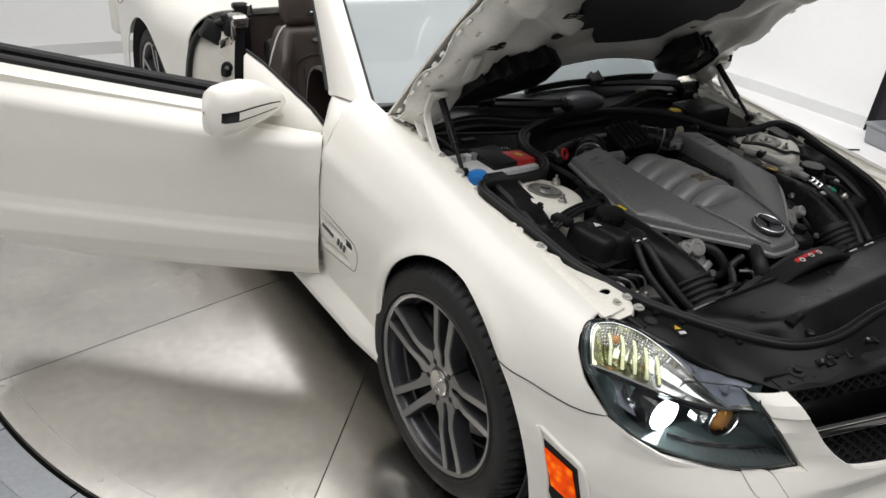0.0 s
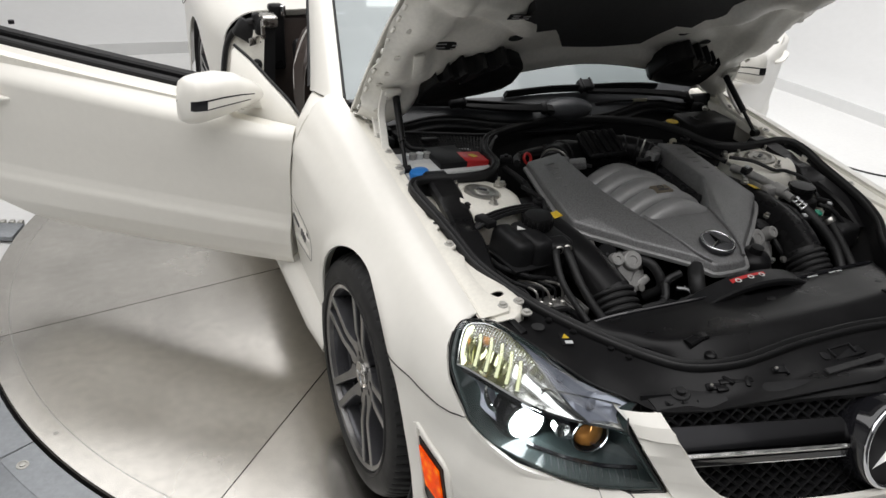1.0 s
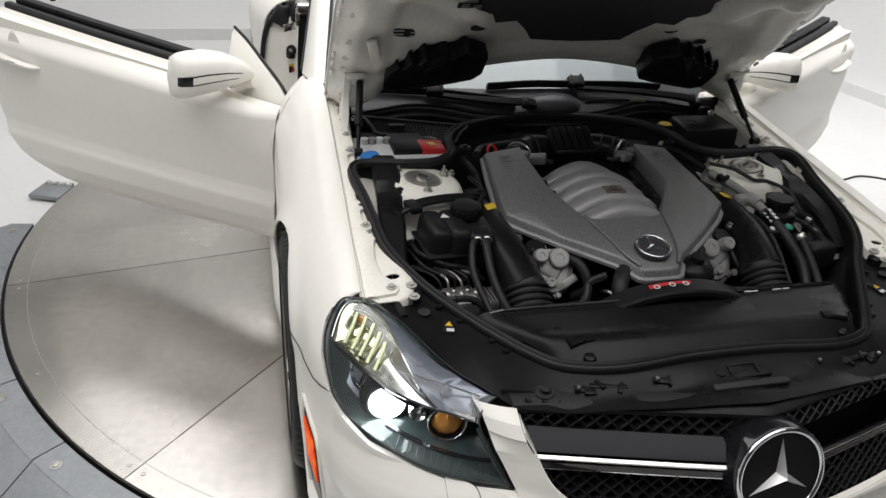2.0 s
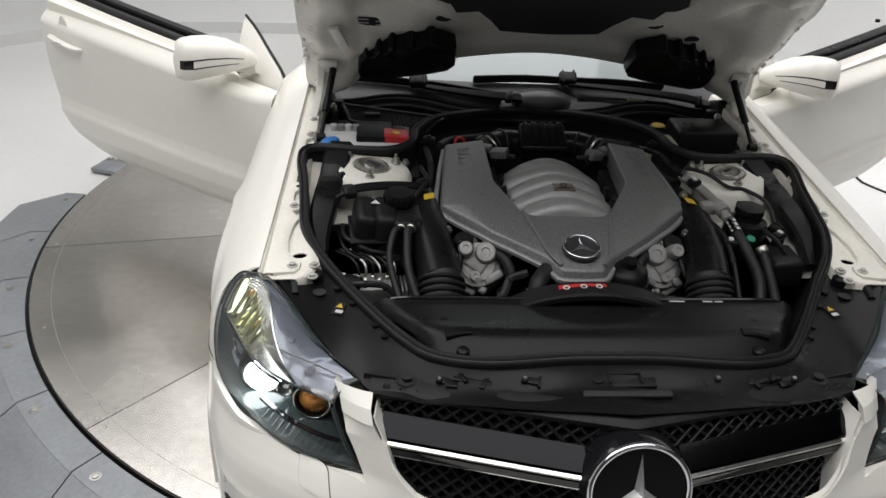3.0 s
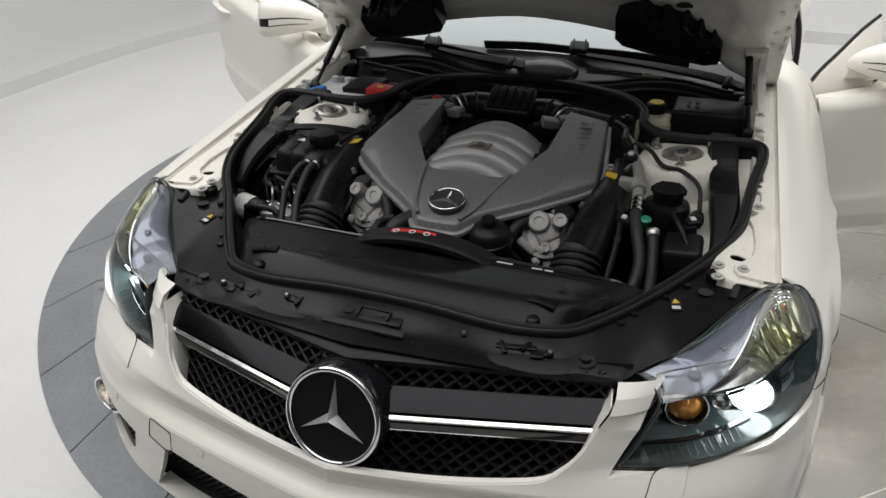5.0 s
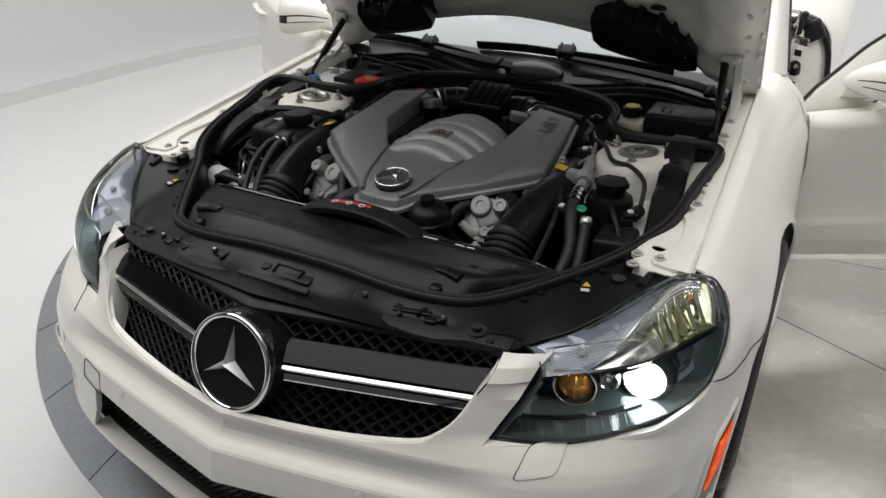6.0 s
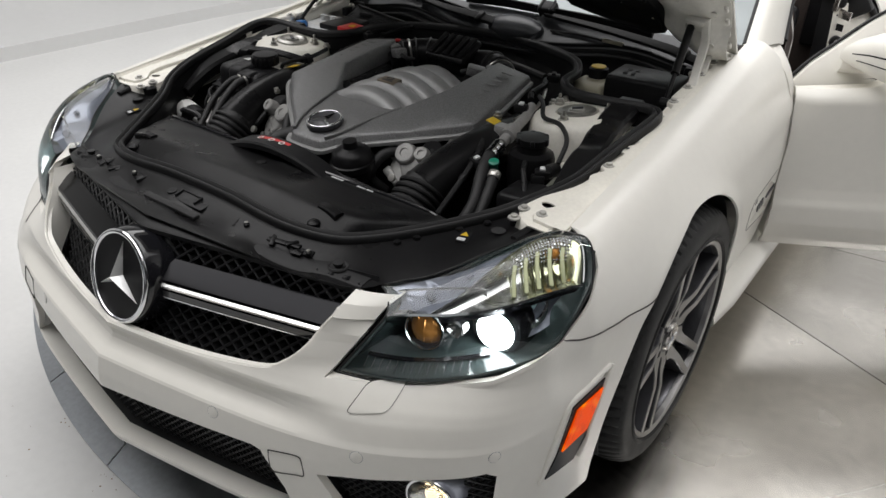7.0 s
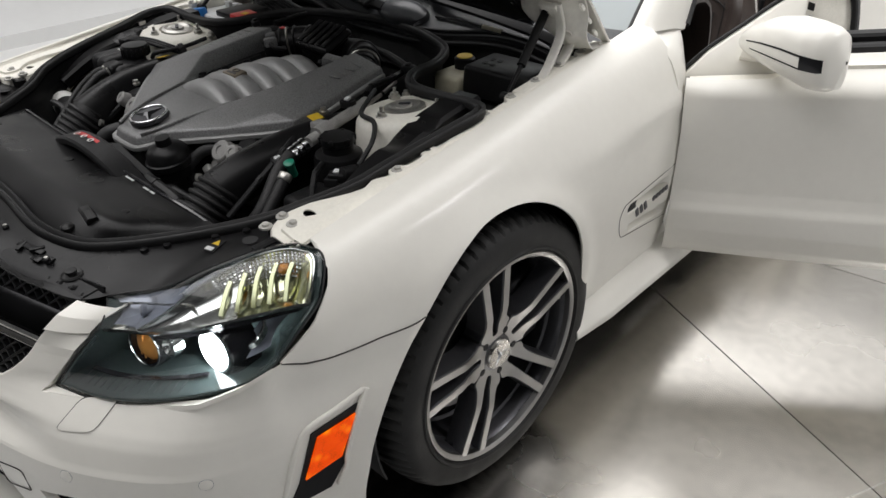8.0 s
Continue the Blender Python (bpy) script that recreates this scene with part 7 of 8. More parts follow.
def auxiliaries():
    for s in (1, -1):
        # big intake duct with a bellows at its front
        du = part("intake_duct", side(tube([V(0.345, 0.10, 0.690), V(0.350, -0.03, 0.704), V(0.345, -0.13, 0.704), V(0.334, -0.22, 0.690), V(0.322, -0.30, 0.664)], 0.051, 28, 40), s), M_SATIN, car, "broad black intake duct")
        for k in range(6):
            part("bellows_ring", side(torus(axis_to(V(0.02, -0.75, -0.60), (0.321 - 0.001 * k, -0.298 - 0.0125 * k, 0.664 - 0.010 * k)), 0.0505, 0.0058, 32, 8), s), M_RUBBER, du)
        part("bellows", side(tube([V(0.322, -0.285, 0.674), V(0.314, -0.385, 0.594)], 0.049, 20, 6), s), M_RUBBER, du)
        # cast pump in front of each bank
        fw = V(0.12, -0.72, 0.62).normalized()
        side_v = fw.cross(V(1, 0, 0)).normalized()
        po = V(0.228, -0.222, 0.664)
        def at(u, v, w):
            return po + V(1, 0, 0) * u + side_v * v + fw * w
        # barrel, its front plate with lugs, twin snouts below, a ribbed web and a hose stub
        bits = [lathe([(0.058, -0.11), (0.060, -0.03), (0.057, -0.024), (0.053, -0.022), (0.053, -0.006), (0.050, 0.0), (0.040, 0.001), (0.038, 0.006), (0.0, 0.008)], axis_to(fw, po) @ Matrix.Scale(1.08, 4), 40)]
        for u, v, q, d in ((-0.020, 0.026, 0.025, 0.026), (0.028, 0.034, 0.017, 0.034), (0.006, -0.030, 0.013, 0.010)):
            bits.append(lathe([(q * 1.12, -0.04), (q * 1.12, d - 0.012), (q, d - 0.006), (q, d), (q * 0.86, d + 0.003), (q * 0.45, d + 0.003), (q * 0.40, d), (0.0, d)], axis_to(fw, at(u, v, 0.0)), 24))
        for k in range(6):
            a = k * math.pi / 3 + 0.35
            bits.append(lathe([(0.010, -0.05), (0.010, 0.003), (0.0062, 0.0036), (0.0058, 0.010), (0.0, 0.010)], axis_to(fw, at(0.061 * math.cos(a), 0.061 * math.sin(a), -0.012)), 12))
        turn_m = axis_to(fw, po)
        for k in range(3):
            bits.append(box((0.006, 0.060, 0.016), turn_m @ pose(-0.024 + 0.024 * k, 0.030, -0.028, 0, 0, 18 * (k - 1)), 0.002))
        bits.append(box((0.062, 0.052, 0.034), turn_m @ pose(0.004, 0.008, -0.004, 0, 0, 30), 0.009, 3))
        bits.append(box((0.050, 0.022, 0.050), turn_m @ pose(-0.044, -0.026, -0.016, 0, 10, -34), 0.006, 3))
        bits.append(box((0.070, 0.030, 0.030), turn_m @ pose(0.030, -0.050, -0.030, 0, 0, 24), 0.007, 3))
        bits.append(tube([at(-0.05, 0.01, -0.02), at(-0.075, 0.03, -0.01), at(-0.08, 0.055, -0.02)], 0.013, 12, 10))
        bits.append(blob((0.225, -0.185, 0.622), (0.066, 0.055, 0.052), 3.1 + s, 0.10, 20))
        pu = part("pump", side(join(*bits), s), M_CAST, car, "cast aluminium pump housing")
        part("pump_cap", side(lathe([(0.024, -0.012), (0.025, 0.004), (0.021, 0.009), (0.008, 0.010), (0.0, 0.008)], axis_to((0.15, -0.25, 0.95), (0.262, -0.182, 0.708)), 28), s), M_BLACK, pu, "black pump cap")
        part("pump_bolt", side(lathe([(0.009, 0), (0.009, 0.008), (0.0, 0.009)], axis_to((0.1, -0.8, 0.5), (0.236, -0.297, 0.668)), 8), s), M_STEEL, pu)
        part("pump_hose", side(tube([V(0.17, -0.25, 0.60), V(0.15, -0.28, 0.645), V(0.165, -0.245, 0.69), V(0.20, -0.20, 0.695)], 0.013, 10, 20), s), M_RUBBER, car)
        part("wiring", side(tube([V(0.27, -0.19, 0.71), V(0.275, -0.25, 0.67), V(0.30, -0.30, 0.62), V(0.25, -0.34, 0.58)], 0.007, 8, 20), s), M_BLACK, car)
        part("wiring", side(tube([V(0.13, -0.33, 0.62), V(0.19, -0.34, 0.64), V(0.26, -0.33, 0.62), V(0.33, -0.37, 0.60)], 0.009, 8, 20), s), M_BLACK, car)
        part("lower_hose", side(tube([V(0.06, -0.36, 0.58), V(0.13, -0.345, 0.63), V(0.16, -0.36, 0.60), V(0.26, -0.37, 0.58)], 0.016, 10, 20), s), M_RUBBER, car)
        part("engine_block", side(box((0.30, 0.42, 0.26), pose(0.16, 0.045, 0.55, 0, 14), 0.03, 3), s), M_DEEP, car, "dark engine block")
        # strut tower and white inner wing
        tw = part("strut_tower", side(lathe([(0.125, -0.16), (0.118, -0.05), (0.112, -0.020), (0.102, -0.006), (0.086, 0.0), (0.052, 0.001), (0.050, -0.006), (0.0, -0.008)], pose(0.492, 0.085, 0.782, 0, -6), 48), s), M_WHITE, car, "cream-white strut tower")
        part("top_mount", side(lathe([(0.048, -0.006), (0.046, 0.004), (0.036, 0.007), (0.030, 0.003), (0.020, 0.003), (0.018, 0.008), (0.0, 0.008)], pose(0.492, 0.085, 0.782, 0, -6), 32), s), M_STEEL, tw, "steel top mount")
        part("mount_slot", side(box((0.026, 0.010, 0.004), pose(0.492, 0.085, 0.791, 0, -6, 30), 0.001), s), M_RIM, tw)
        for a in (0.6, 2.7, 4.75):
            c = V(0.492 + 0.072 * math.cos(a), 0.085 + 0.072 * math.sin(a), 0.782)
            part("nut", side(lathe([(0.013, -0.004), (0.013, 0.002), (0.009, 0.003), (0.009, 0.010), (0.004, 0.011), (0.004, 0.022), (0.0, 0.023)], Matrix.Translation(c), 10), s), M_STEEL, tw)
        # shade of a small hole, painted as a near-black disc
        part("tower_hole_disc", side(lathe([(0.0, 0.0), (0.008, 0.0008)], Matrix.Translation((0.51, -0.003, 0.778)), 14), s), M_DEEP, tw)
        iw = []
        for y in np.linspace(-0.24, 0.222, 20):
            zc = tab(y, [(-0.24, 0.665), (-0.2, 0.70), (0.0, 0.735), (0.1, 0.764), (0.2, 0.778)])
            xo = tab(y, [(-0.24, 0.620), (-0.10, 0.645), (0.0, 0.655), (0.08, 0.668), (0.222, 0.655)])
            iw.append([V(x, y, zc - 0.02 - 0.03 * (1 - smooth(x, 0.42, 0.6)) + 0.020 * smooth(x, 0.60, 0.67)) for x in np.linspace(0.40 + (0.145 if s > 0 else 0.200) * (1 - smooth(y, -0.09, -0.04)), xo, 22)])
        part("inner_wing", side(shell(grid(iw), 0.003), s), M_WHITE, car, "cream-white inner wing")
        # black moulded duct beside the tower
        run = [V(0.580, 0.200, 0.786), V(0.585, 0.13, 0.784), V(0.590, 0.05, 0.772), V(0.602, -0.05, 0.750), V(0.608, -0.15, 0.722), V(0.600, -0.24, 0.675)]
        bm = strap(run, 0.068, 0.036, 90, wf=lambda u: (1 + 0.07 * math.sin(u * 9)) * (1 - 0.62 * smooth(u, 0.6, 1.0)))
        for v in bm.verts:
            for cy, cx in ((0.10, 0.585), (0.04, 0.60), (-0.04, 0.585)):
                v.co.z -= 0.014 * math.exp(-(((v.co.y - cy) / 0.024) ** 2) - ((v.co.x - cx) / 0.018) ** 2)
        part("side_duct", side(bm, s), M_SATIN, car, "black moulded side duct")
    # --- right-hand side of the car ---
    # coolant tank
    ct = part("coolant_tank", join(box((0.060, 0.13, 0.13), pose(-0.506, -0.115, 0.700, 0, 8, 6), 0.022, 5), box((0.062, 0.134, 0.134), pose(-0.455, -0.118, 0.700, 0, 2, 6), 0.022, 5), box((0.10, 0.12, 0.11), pose(-0.405, -0.125, 0.700, 0, 0, 4), 0.026, 5), box((0.06, 0.05, 0.05), pose(-0.405, -0.165, 0.735, 8), 0.014, 4), box((0.175, 0.142, 0.006), pose(-0.455, -0.118, 0.700, 0, 2, 6), 0.002)), M_BLACK, car, "black coolant expansion tank")
    cap = [(0.036, -0.012), (0.037, 0.012), (0.034, 0.018), (0.0, 0.020)]
    part("cap", lathe(cap, pose(-0.420, -0.088, 0.772), 36), M_SATIN, ct, "black screw cap")
    for k in range(18):
        a = k * math.pi / 9
        part("cap_grip", box((0.004, 0.005, 0.022), pose(-0.420 + 0.0375 * math.cos(a), -0.088 + 0.0375 * math.sin(a), 0.773, 0, 0, math.degrees(a)), 0.0012, 1), M_SATIN, ct)
    part("tank_label", prism([(-0.012, -0.009), (0.012, -0.009), (0.0, 0.012)], 0, 0.001, pose(-0.478, -0.10, 0.7665, 0, 4)), M_LABEL, ct, "white warning triangle")
    part("hose", tube([V(-0.415, -0.182, 0.742), V(-0.432, -0.205, 0.738), V(-0.442, -0.26, 0.70), V(-0.425, -0.32, 0.655), V(-0.405, -0.37, 0.62)], 0.0085, 10, 30), M_RUBBER, car, "black coolant hose")
    part("hose", tube([V(-0.392, -0.182, 0.742), V(-0.400, -0.215, 0.735), V(-0.398, -0.28, 0.69), V(-0.375, -0.345, 0.64), V(-0.345, -0.385, 0.615)], 0.0105, 10, 30), M_RUBBER, car, "black coolant hose")
    for x in (-0.415, -0.392):
        part("hose_clip", torus(axis_to((-0.2, -0.9, -0.2), (x, -0.188, 0.7415)), 0.0105, 0.003, 18, 6), M_STEEL, car)
    # pipes across the tower's front
    for k in range(3):
        part("brake_pipe", tube([V(-0.575, -0.035 - 0.012 * k, 0.745 + 0.006 * k), V(-0.54, -0.030 - 0.013 * k, 0.772), V(-0.47, -0.012 - 0.013 * k, 0.776), V(-0.40, 0.0 - 0.012 * k, 0.772), V(-0.355, 0.03 - 0.01 * k, 0.755)], 0.0052, 8, 30), M_BLACK, car, "black pipe")
    part("pipe_clip", box((0.03, 0.055, 0.018), pose(-0.545, -0.045, 0.768, 0, 0, 14), 0.004), M_BLACK, car)
    # anti-lock unit
    ab = part("brake_unit", box((0.10, 0.075, 0.07), pose(-0.478, -0.255, 0.600, 0, 0, 4), 0.004), M_CAST, car, "metal brake control unit")
    part("unit_box", box((0.115, 0.09, 0.07), pose(-0.478, -0.262, 0.545, 0, 0, 4), 0.006), M_BLACK, ab)
    for k in range(6):
        x = -0.515 + 0.017 * k
        part("unit_pipe", tube([V(x, -0.245 - 0.014 * (k % 2), 0.628), V(x, -0.243, 0.662 + 0.006 * (k % 3)), V(x - 0.02, -0.215, 0.675), V(x - 0.055, -0.175, 0.668), V(-0.565, -0.15, 0.66)], 0.0032, 7, 22), M_STEEL if k % 2 else M_BLACK, ab)
        part("unit_nut", lathe([(0.0065, 0), (0.0065, 0.014), (0.004, 0.016)], Matrix.Translation((x, -0.245 - 0.014 * (k % 2), 0.630)), 8), M_STEEL, ab)
    for k in range(7):
        part("unit_fin", box((0.004, 0.07, 0.03), pose(-0.43 + 0.009 * k, -0.255, 0.615, 0, 0, 6), 0.001, 1), M_CAST, ab)
    pm = part("pump_motor", lathe([(0.030, -0.055), (0.034, -0.05), (0.034, 0.045), (0.026, 0.052), (0.0, 0.052)], axis_to((-1, 0.2, 0.1), (-0.562, -0.265, 0.625)), 28), M_BLACK, car, "black pump motor")
    part("motor_label", lathe([(0.0345, -0.012), (0.0345, 0.030)], axis_to((-1, 0.2, 0.1), (-0.562, -0.265, 0.625)), 28, True), M_LABEL, pm, "white printed label")
    # battery
    bt = part("battery", box((0.26, 0.16, 0.10), pose(-0.515, 0.310, 0.732), 0.006), M_BATT, car, "pale grey battery with red terminal cover")
    part("battery_lid", box((0.10, 0.13, 0.018), pose(-0.49, 0.313, 0.790), 0.004), M_BLACK, bt)
    part("terminal_cover", box((0.075, 0.075, 0.030), pose(-0.425, 0.285, 0.784, 0, 4, 0), 0.006), M_RED, bt, "red terminal cover")
    part("terminal_tag", box((0.018, 0.022, 0.0015), pose(-0.425, 0.283, 0.8005, 0, 4, 20), 0), M_YELLOW, bt)
    part("battery_print", box((0.05, 0.03, 0.001), pose(-0.575, 0.285, 0.7828), 0), M_LABEL, bt)
    for k in range(4):
        part("battery_stud", lathe([(0.011, 0), (0.011, 0.018), (0, 0.019)], Matrix.Translation((-0.61 + 0.022 * k, 0.340, 0.781)), 10), M_CAST if k % 2 else M_BATT, bt)
    part("washer_cap", lathe([(0.027, -0.02), (0.028, 0.004), (0.024, 0.010), (0.010, 0.012), (0.0, 0.012)], pose(-0.612, 0.228, 0.786, 0, -10), 32), M_BLUE, car, "blue washer-bottle cap")
    # --- left-hand side of the car ---
    ps = part("steering_reservoir", lathe([(0.048, -0.10), (0.053, -0.07), (0.054, -0.02), (0.050, -0.008), (0.034, -0.002), (0.0335, 0.014), (0.036, 0.016), (0.036, 0.030), (0.0, 0.032)], pose(0.482, -0.102, 0.742), 36), M_SATIN, car, "round black steering-fluid reservoir")
    for k in range(6):
        a = k * math.pi / 3
        part("cap_grip", box((0.012, 0.010, 0.014), pose(0.482 + 0.034 * math.cos(a), -0.102 + 0.034 * math.sin(a), 0.766, 0, 0, math.degrees(a)), 0.003), M_SATIN, ps)
    part("refrigerant_pipe", tube([V(0.372, 0.075, 0.768), V(0.395, 0.01, 0.766), V(0.408, -0.06, 0.760), V(0.418, -0.13, 0.748)], 0.0125, 12, 24), M_CAST, car, "bright aluminium refrigerant pipe")
    part("pipe_joint", join(lathe([(0.018, -0.02), (0.018, 0.02)], axis_to((0.2, -1, -0.1), (0.412, -0.085, 0.757)), 16), box((0.04, 0.03, 0.03), pose(0.385, -0.07, 0.752), 0.005)), M_CAST, car)
    for k in range(3):
        part("crimp_ring", lathe([(0.0165, -0.006), (0.0175, 0.0), (0.0165, 0.006)], axis_to((0.1, -1, -0.25), (0.419 + 0.001 * k, -0.145 - 0.014 * k, 0.745 - 0.004 * k)), 16), M_CHROME, car)
    part("refrigerant_hose", tube([V(0.421, -0.18, 0.737), V(0.432, -0.225, 0.715), V(0.452, -0.285, 0.665), V(0.440, -0.345, 0.610), V(0.42, -0.38, 0.58)], 0.0145, 12, 28), M_RUBBER, car, "black refrigerant hose")
    part("valve_cap", lathe([(0.009, -0.03), (0.009, -0.004), (0.0115, 0.0), (0.0115, 0.006), (0.008, 0.008), (0.0, 0.008)], axis_to((0.1, -0.3, 0.9), (0.447, -0.203, 0.732)), 20), M_GREEN, car, "green valve cap")
    part("second_hose", tube([V(0.466, -0.225, 0.725), V(0.475, -0.265, 0.690), V(0.482, -0.32, 0.64), V(0.476, -0.37, 0.60)], 0.0125, 12, 24), M_RUBBER, car, "black hose")
    part("hose_ferrule", lathe([(0.0132, -0.008), (0.0142, -0.006), (0.0142, 0.006), (0.0132, 0.008)], axis_to((0.2, -0.8, -0.6), (0.468, -0.232, 0.720)), 16), M_STEEL, car)
    part("small_tank", box((0.085, 0.10, 0.075), pose(0.535, -0.215, 0.665, 0, -4), 0.014, 3), M_BLACK, car, "small black vacuum tank")
    part("thin_hose", tube([V(0.378, 0.10, 0.79), V(0.42, 0.045, 0.795), V(0.455, -0.01, 0.785), V(0.50, -0.015, 0.780), V(0.545, -0.06, 0.765), V(0.555, -0.11, 0.73)], 0.0055, 8, 34), M_RUBBER, car, "thin black hose")
    part("hose_valve", join(lathe([(0.016, -0.02), (0.016, 0.02), (0.009, 0.024)], axis_to((0, -1, 0.2), (0.552, -0.135, 0.720)), 14), box((0.03, 0.02, 0.03), pose(0.54, -0.17, 0.705, 0, 0, 30), 0.004)), M_BLACK, car)
    fb = part("fuse_box", box((0.20, 0.13, 0.075), pose(0.535, 0.395, 0.770, 2), 0.010, 3, 0.94), M_BLACK, car, "black fuse box")
    for k in range(4):
        part("fuse_mark", box((0.010, 0.014, 0.001), pose(0.48 + 0.022 * (k % 2), 0.372 + 0.03 * (k // 2), 0.809, 2, 0, 10), 0), M_DEEP, fb)
    bf = part("brake_reservoir", join(box((0.095, 0.09, 0.075), pose(0.395, 0.36, 0.735), 0.014, 3)), M_TANK, car, "cream brake-fluid reservoir")
    part("reservoir_cap", lathe([(0.026, -0.012), (0.027, 0.012), (0.022, 0.016), (0.0, 0.017)], pose(0.392, 0.395, 0.785), 28), M_BLACK, bf)
    part("cap_disc", lathe([(0.021, 0.0), (0.020, 0.0022), (0.0, 0.0025)], pose(0.392, 0.395, 0.8015), 24), M_YELLOW, bf, "yellow cap disc")
    part("oil_cap", lathe([(0.050, -0.07), (0.052, -0.045), (0.054, -0.043), (0.054, -0.030), (0.050, -0.028), (0.047, -0.012), (0.038, -0.002), (0.018, 0.004), (0.0165, 0.020), (0.0, 0.021)], pose(0.115, -0.305, 0.712, 8), 36), M_SATIN, car, "black oil-filter cap")
    part("coolant_elbow", tube([V(-0.075, -0.30, 0.70), V(-0.105, -0.345, 0.685), V(-0.10, -0.37, 0.64), V(-0.08, -0.375, 0.58)], 0.020, 14, 20), M_RUBBER, car, "black coolant elbow")
    part("bright_pipe", tube([V(-0.13, -0.31, 0.655), V(-0.115, -0.34, 0.662), V(-0.118, -0.36, 0.63), V(-0.15, -0.37, 0.60)], 0.007, 8, 18), M_CHROME, car, "bright metal pipe")


def wiring():
    """Looms, clips and small brackets that fill the bay."""
    runs = [
        ([(-0.36, 0.10, 0.775), (-0.345, 0.02, 0.772), (-0.375, -0.05, 0.765), (-0.385, -0.06, 0.75)], 0.006, M_BLACK),
        ([(-0.34, 0.24, 0.77), (-0.33, 0.14, 0.765), (-0.335, 0.05, 0.74), (-0.35, -0.02, 0.73)], 0.009, M_RUBBER),
        ([(-0.30, 0.24, 0.78), (-0.26, 0.30, 0.775), (-0.15, 0.345, 0.77), (0.0, 0.36, 0.77), (0.15, 0.345, 0.77), (0.28, 0.30, 0.77)], 0.011, M_RUBBER),
        ([(0.30, 0.27, 0.775), (0.335, 0.20, 0.785), (0.345, 0.12, 0.785), (0.36, 0.09, 0.78)], 0.008, M_BLACK),
        ([(0.34, 0.20, 0.775), (0.37, 0.13, 0.772), (0.385, 0.06, 0.765), (0.37, 0.0, 0.755)], 0.005, M_STEEL),
        ([(-0.56, -0.10, 0.70), (-0.55, -0.16, 0.70), (-0.50, -0.20, 0.69), (-0.44, -0.205, 0.675), (-0.40, -0.22, 0.65)], 0.006, M_BLACK),
        ([(-0.57, -0.12, 0.69), (-0.545, -0.20, 0.685), (-0.50, -0.225, 0.672), (-0.45, -0.23, 0.66)], 0.0045, M_BLACK),
        ([(-0.545, -0.30, 0.65), (-0.50, -0.315, 0.665), (-0.45, -0.31, 0.655), (-0.41, -0.33, 0.62)], 0.008, M_RUBBER),
        ([(0.50, -0.16, 0.735), (0.515, -0.19, 0.73), (0.53, -0.21, 0.715), (0.545, -0.23, 0.695)], 0.006, M_BLACK),
        ([(0.36, -0.12, 0.745), (0.385, -0.17, 0.735), (0.395, -0.24, 0.70), (0.39, -0.33, 0.64)], 0.007, M_BLACK),
        ([(0.10, -0.36, 0.655), (0.18, -0.375, 0.665), (0.27, -0.375, 0.655), (0.34, -0.385, 0.63)], 0.013, M_RUBBER),
        ([(-0.12, -0.30, 0.69), (-0.16, -0.30, 0.672), (-0.18, -0.33, 0.645), (-0.23, -0.35, 0.62)], 0.010, M_RUBBER),
    ]
    for pts, r, m in runs:
        w = part("cable", tube([V(*p) for p in pts], r, 8, 26), m, car, "engine-bay cable")
        for k in (1, 2):
            a, b = V(*pts[k]), V(*pts[k + 1])
            part("tape", tube([a, a.lerp(b, 0.12)], r * 1.22, 8, 3), M_BLACK, w)
    for x, y, z, a in ((-0.565, 0.02, 0.775, 20), (-0.355, 0.015, 0.765, -10), (0.375, 0.02, 0.78, 12), (0.545, -0.16, 0.72, 30), (-0.43, -0.215, 0.668, 5), (0.40, -0.20, 0.72, -15), (0.33, 0.255, 0.79, 20), (-0.33, 0.255, 0.79, -20)):
        c = part("connector", box((0.034, 0.022, 0.020), pose(x, y, z, 8, 0, a), 0.004), M_BLACK, car, "black plug connector")
        part("clip_tab", box((0.012, 0.014, 0.006), pose(x, y, z + 0.012, 8, 0, a), 0.002), M_BATT if x > 0.37 else M_BLACK, c)
    for x, y, z in ((0.40, 0.135, 0.77), (0.42, 0.16, 0.775), (-0.40, 0.14, 0.77), (0.335, -0.02, 0.765), (0.30, -0.16, 0.725), (-0.30, -0.16, 0.725)):
        part("bolt", lathe([(0.011, -0.006), (0.011, 0.001), (0.0075, 0.002), (0.007, 0.008), (0.0, 0.009)], Matrix.Translation((x, y, z)), 10), M_STEEL, car)


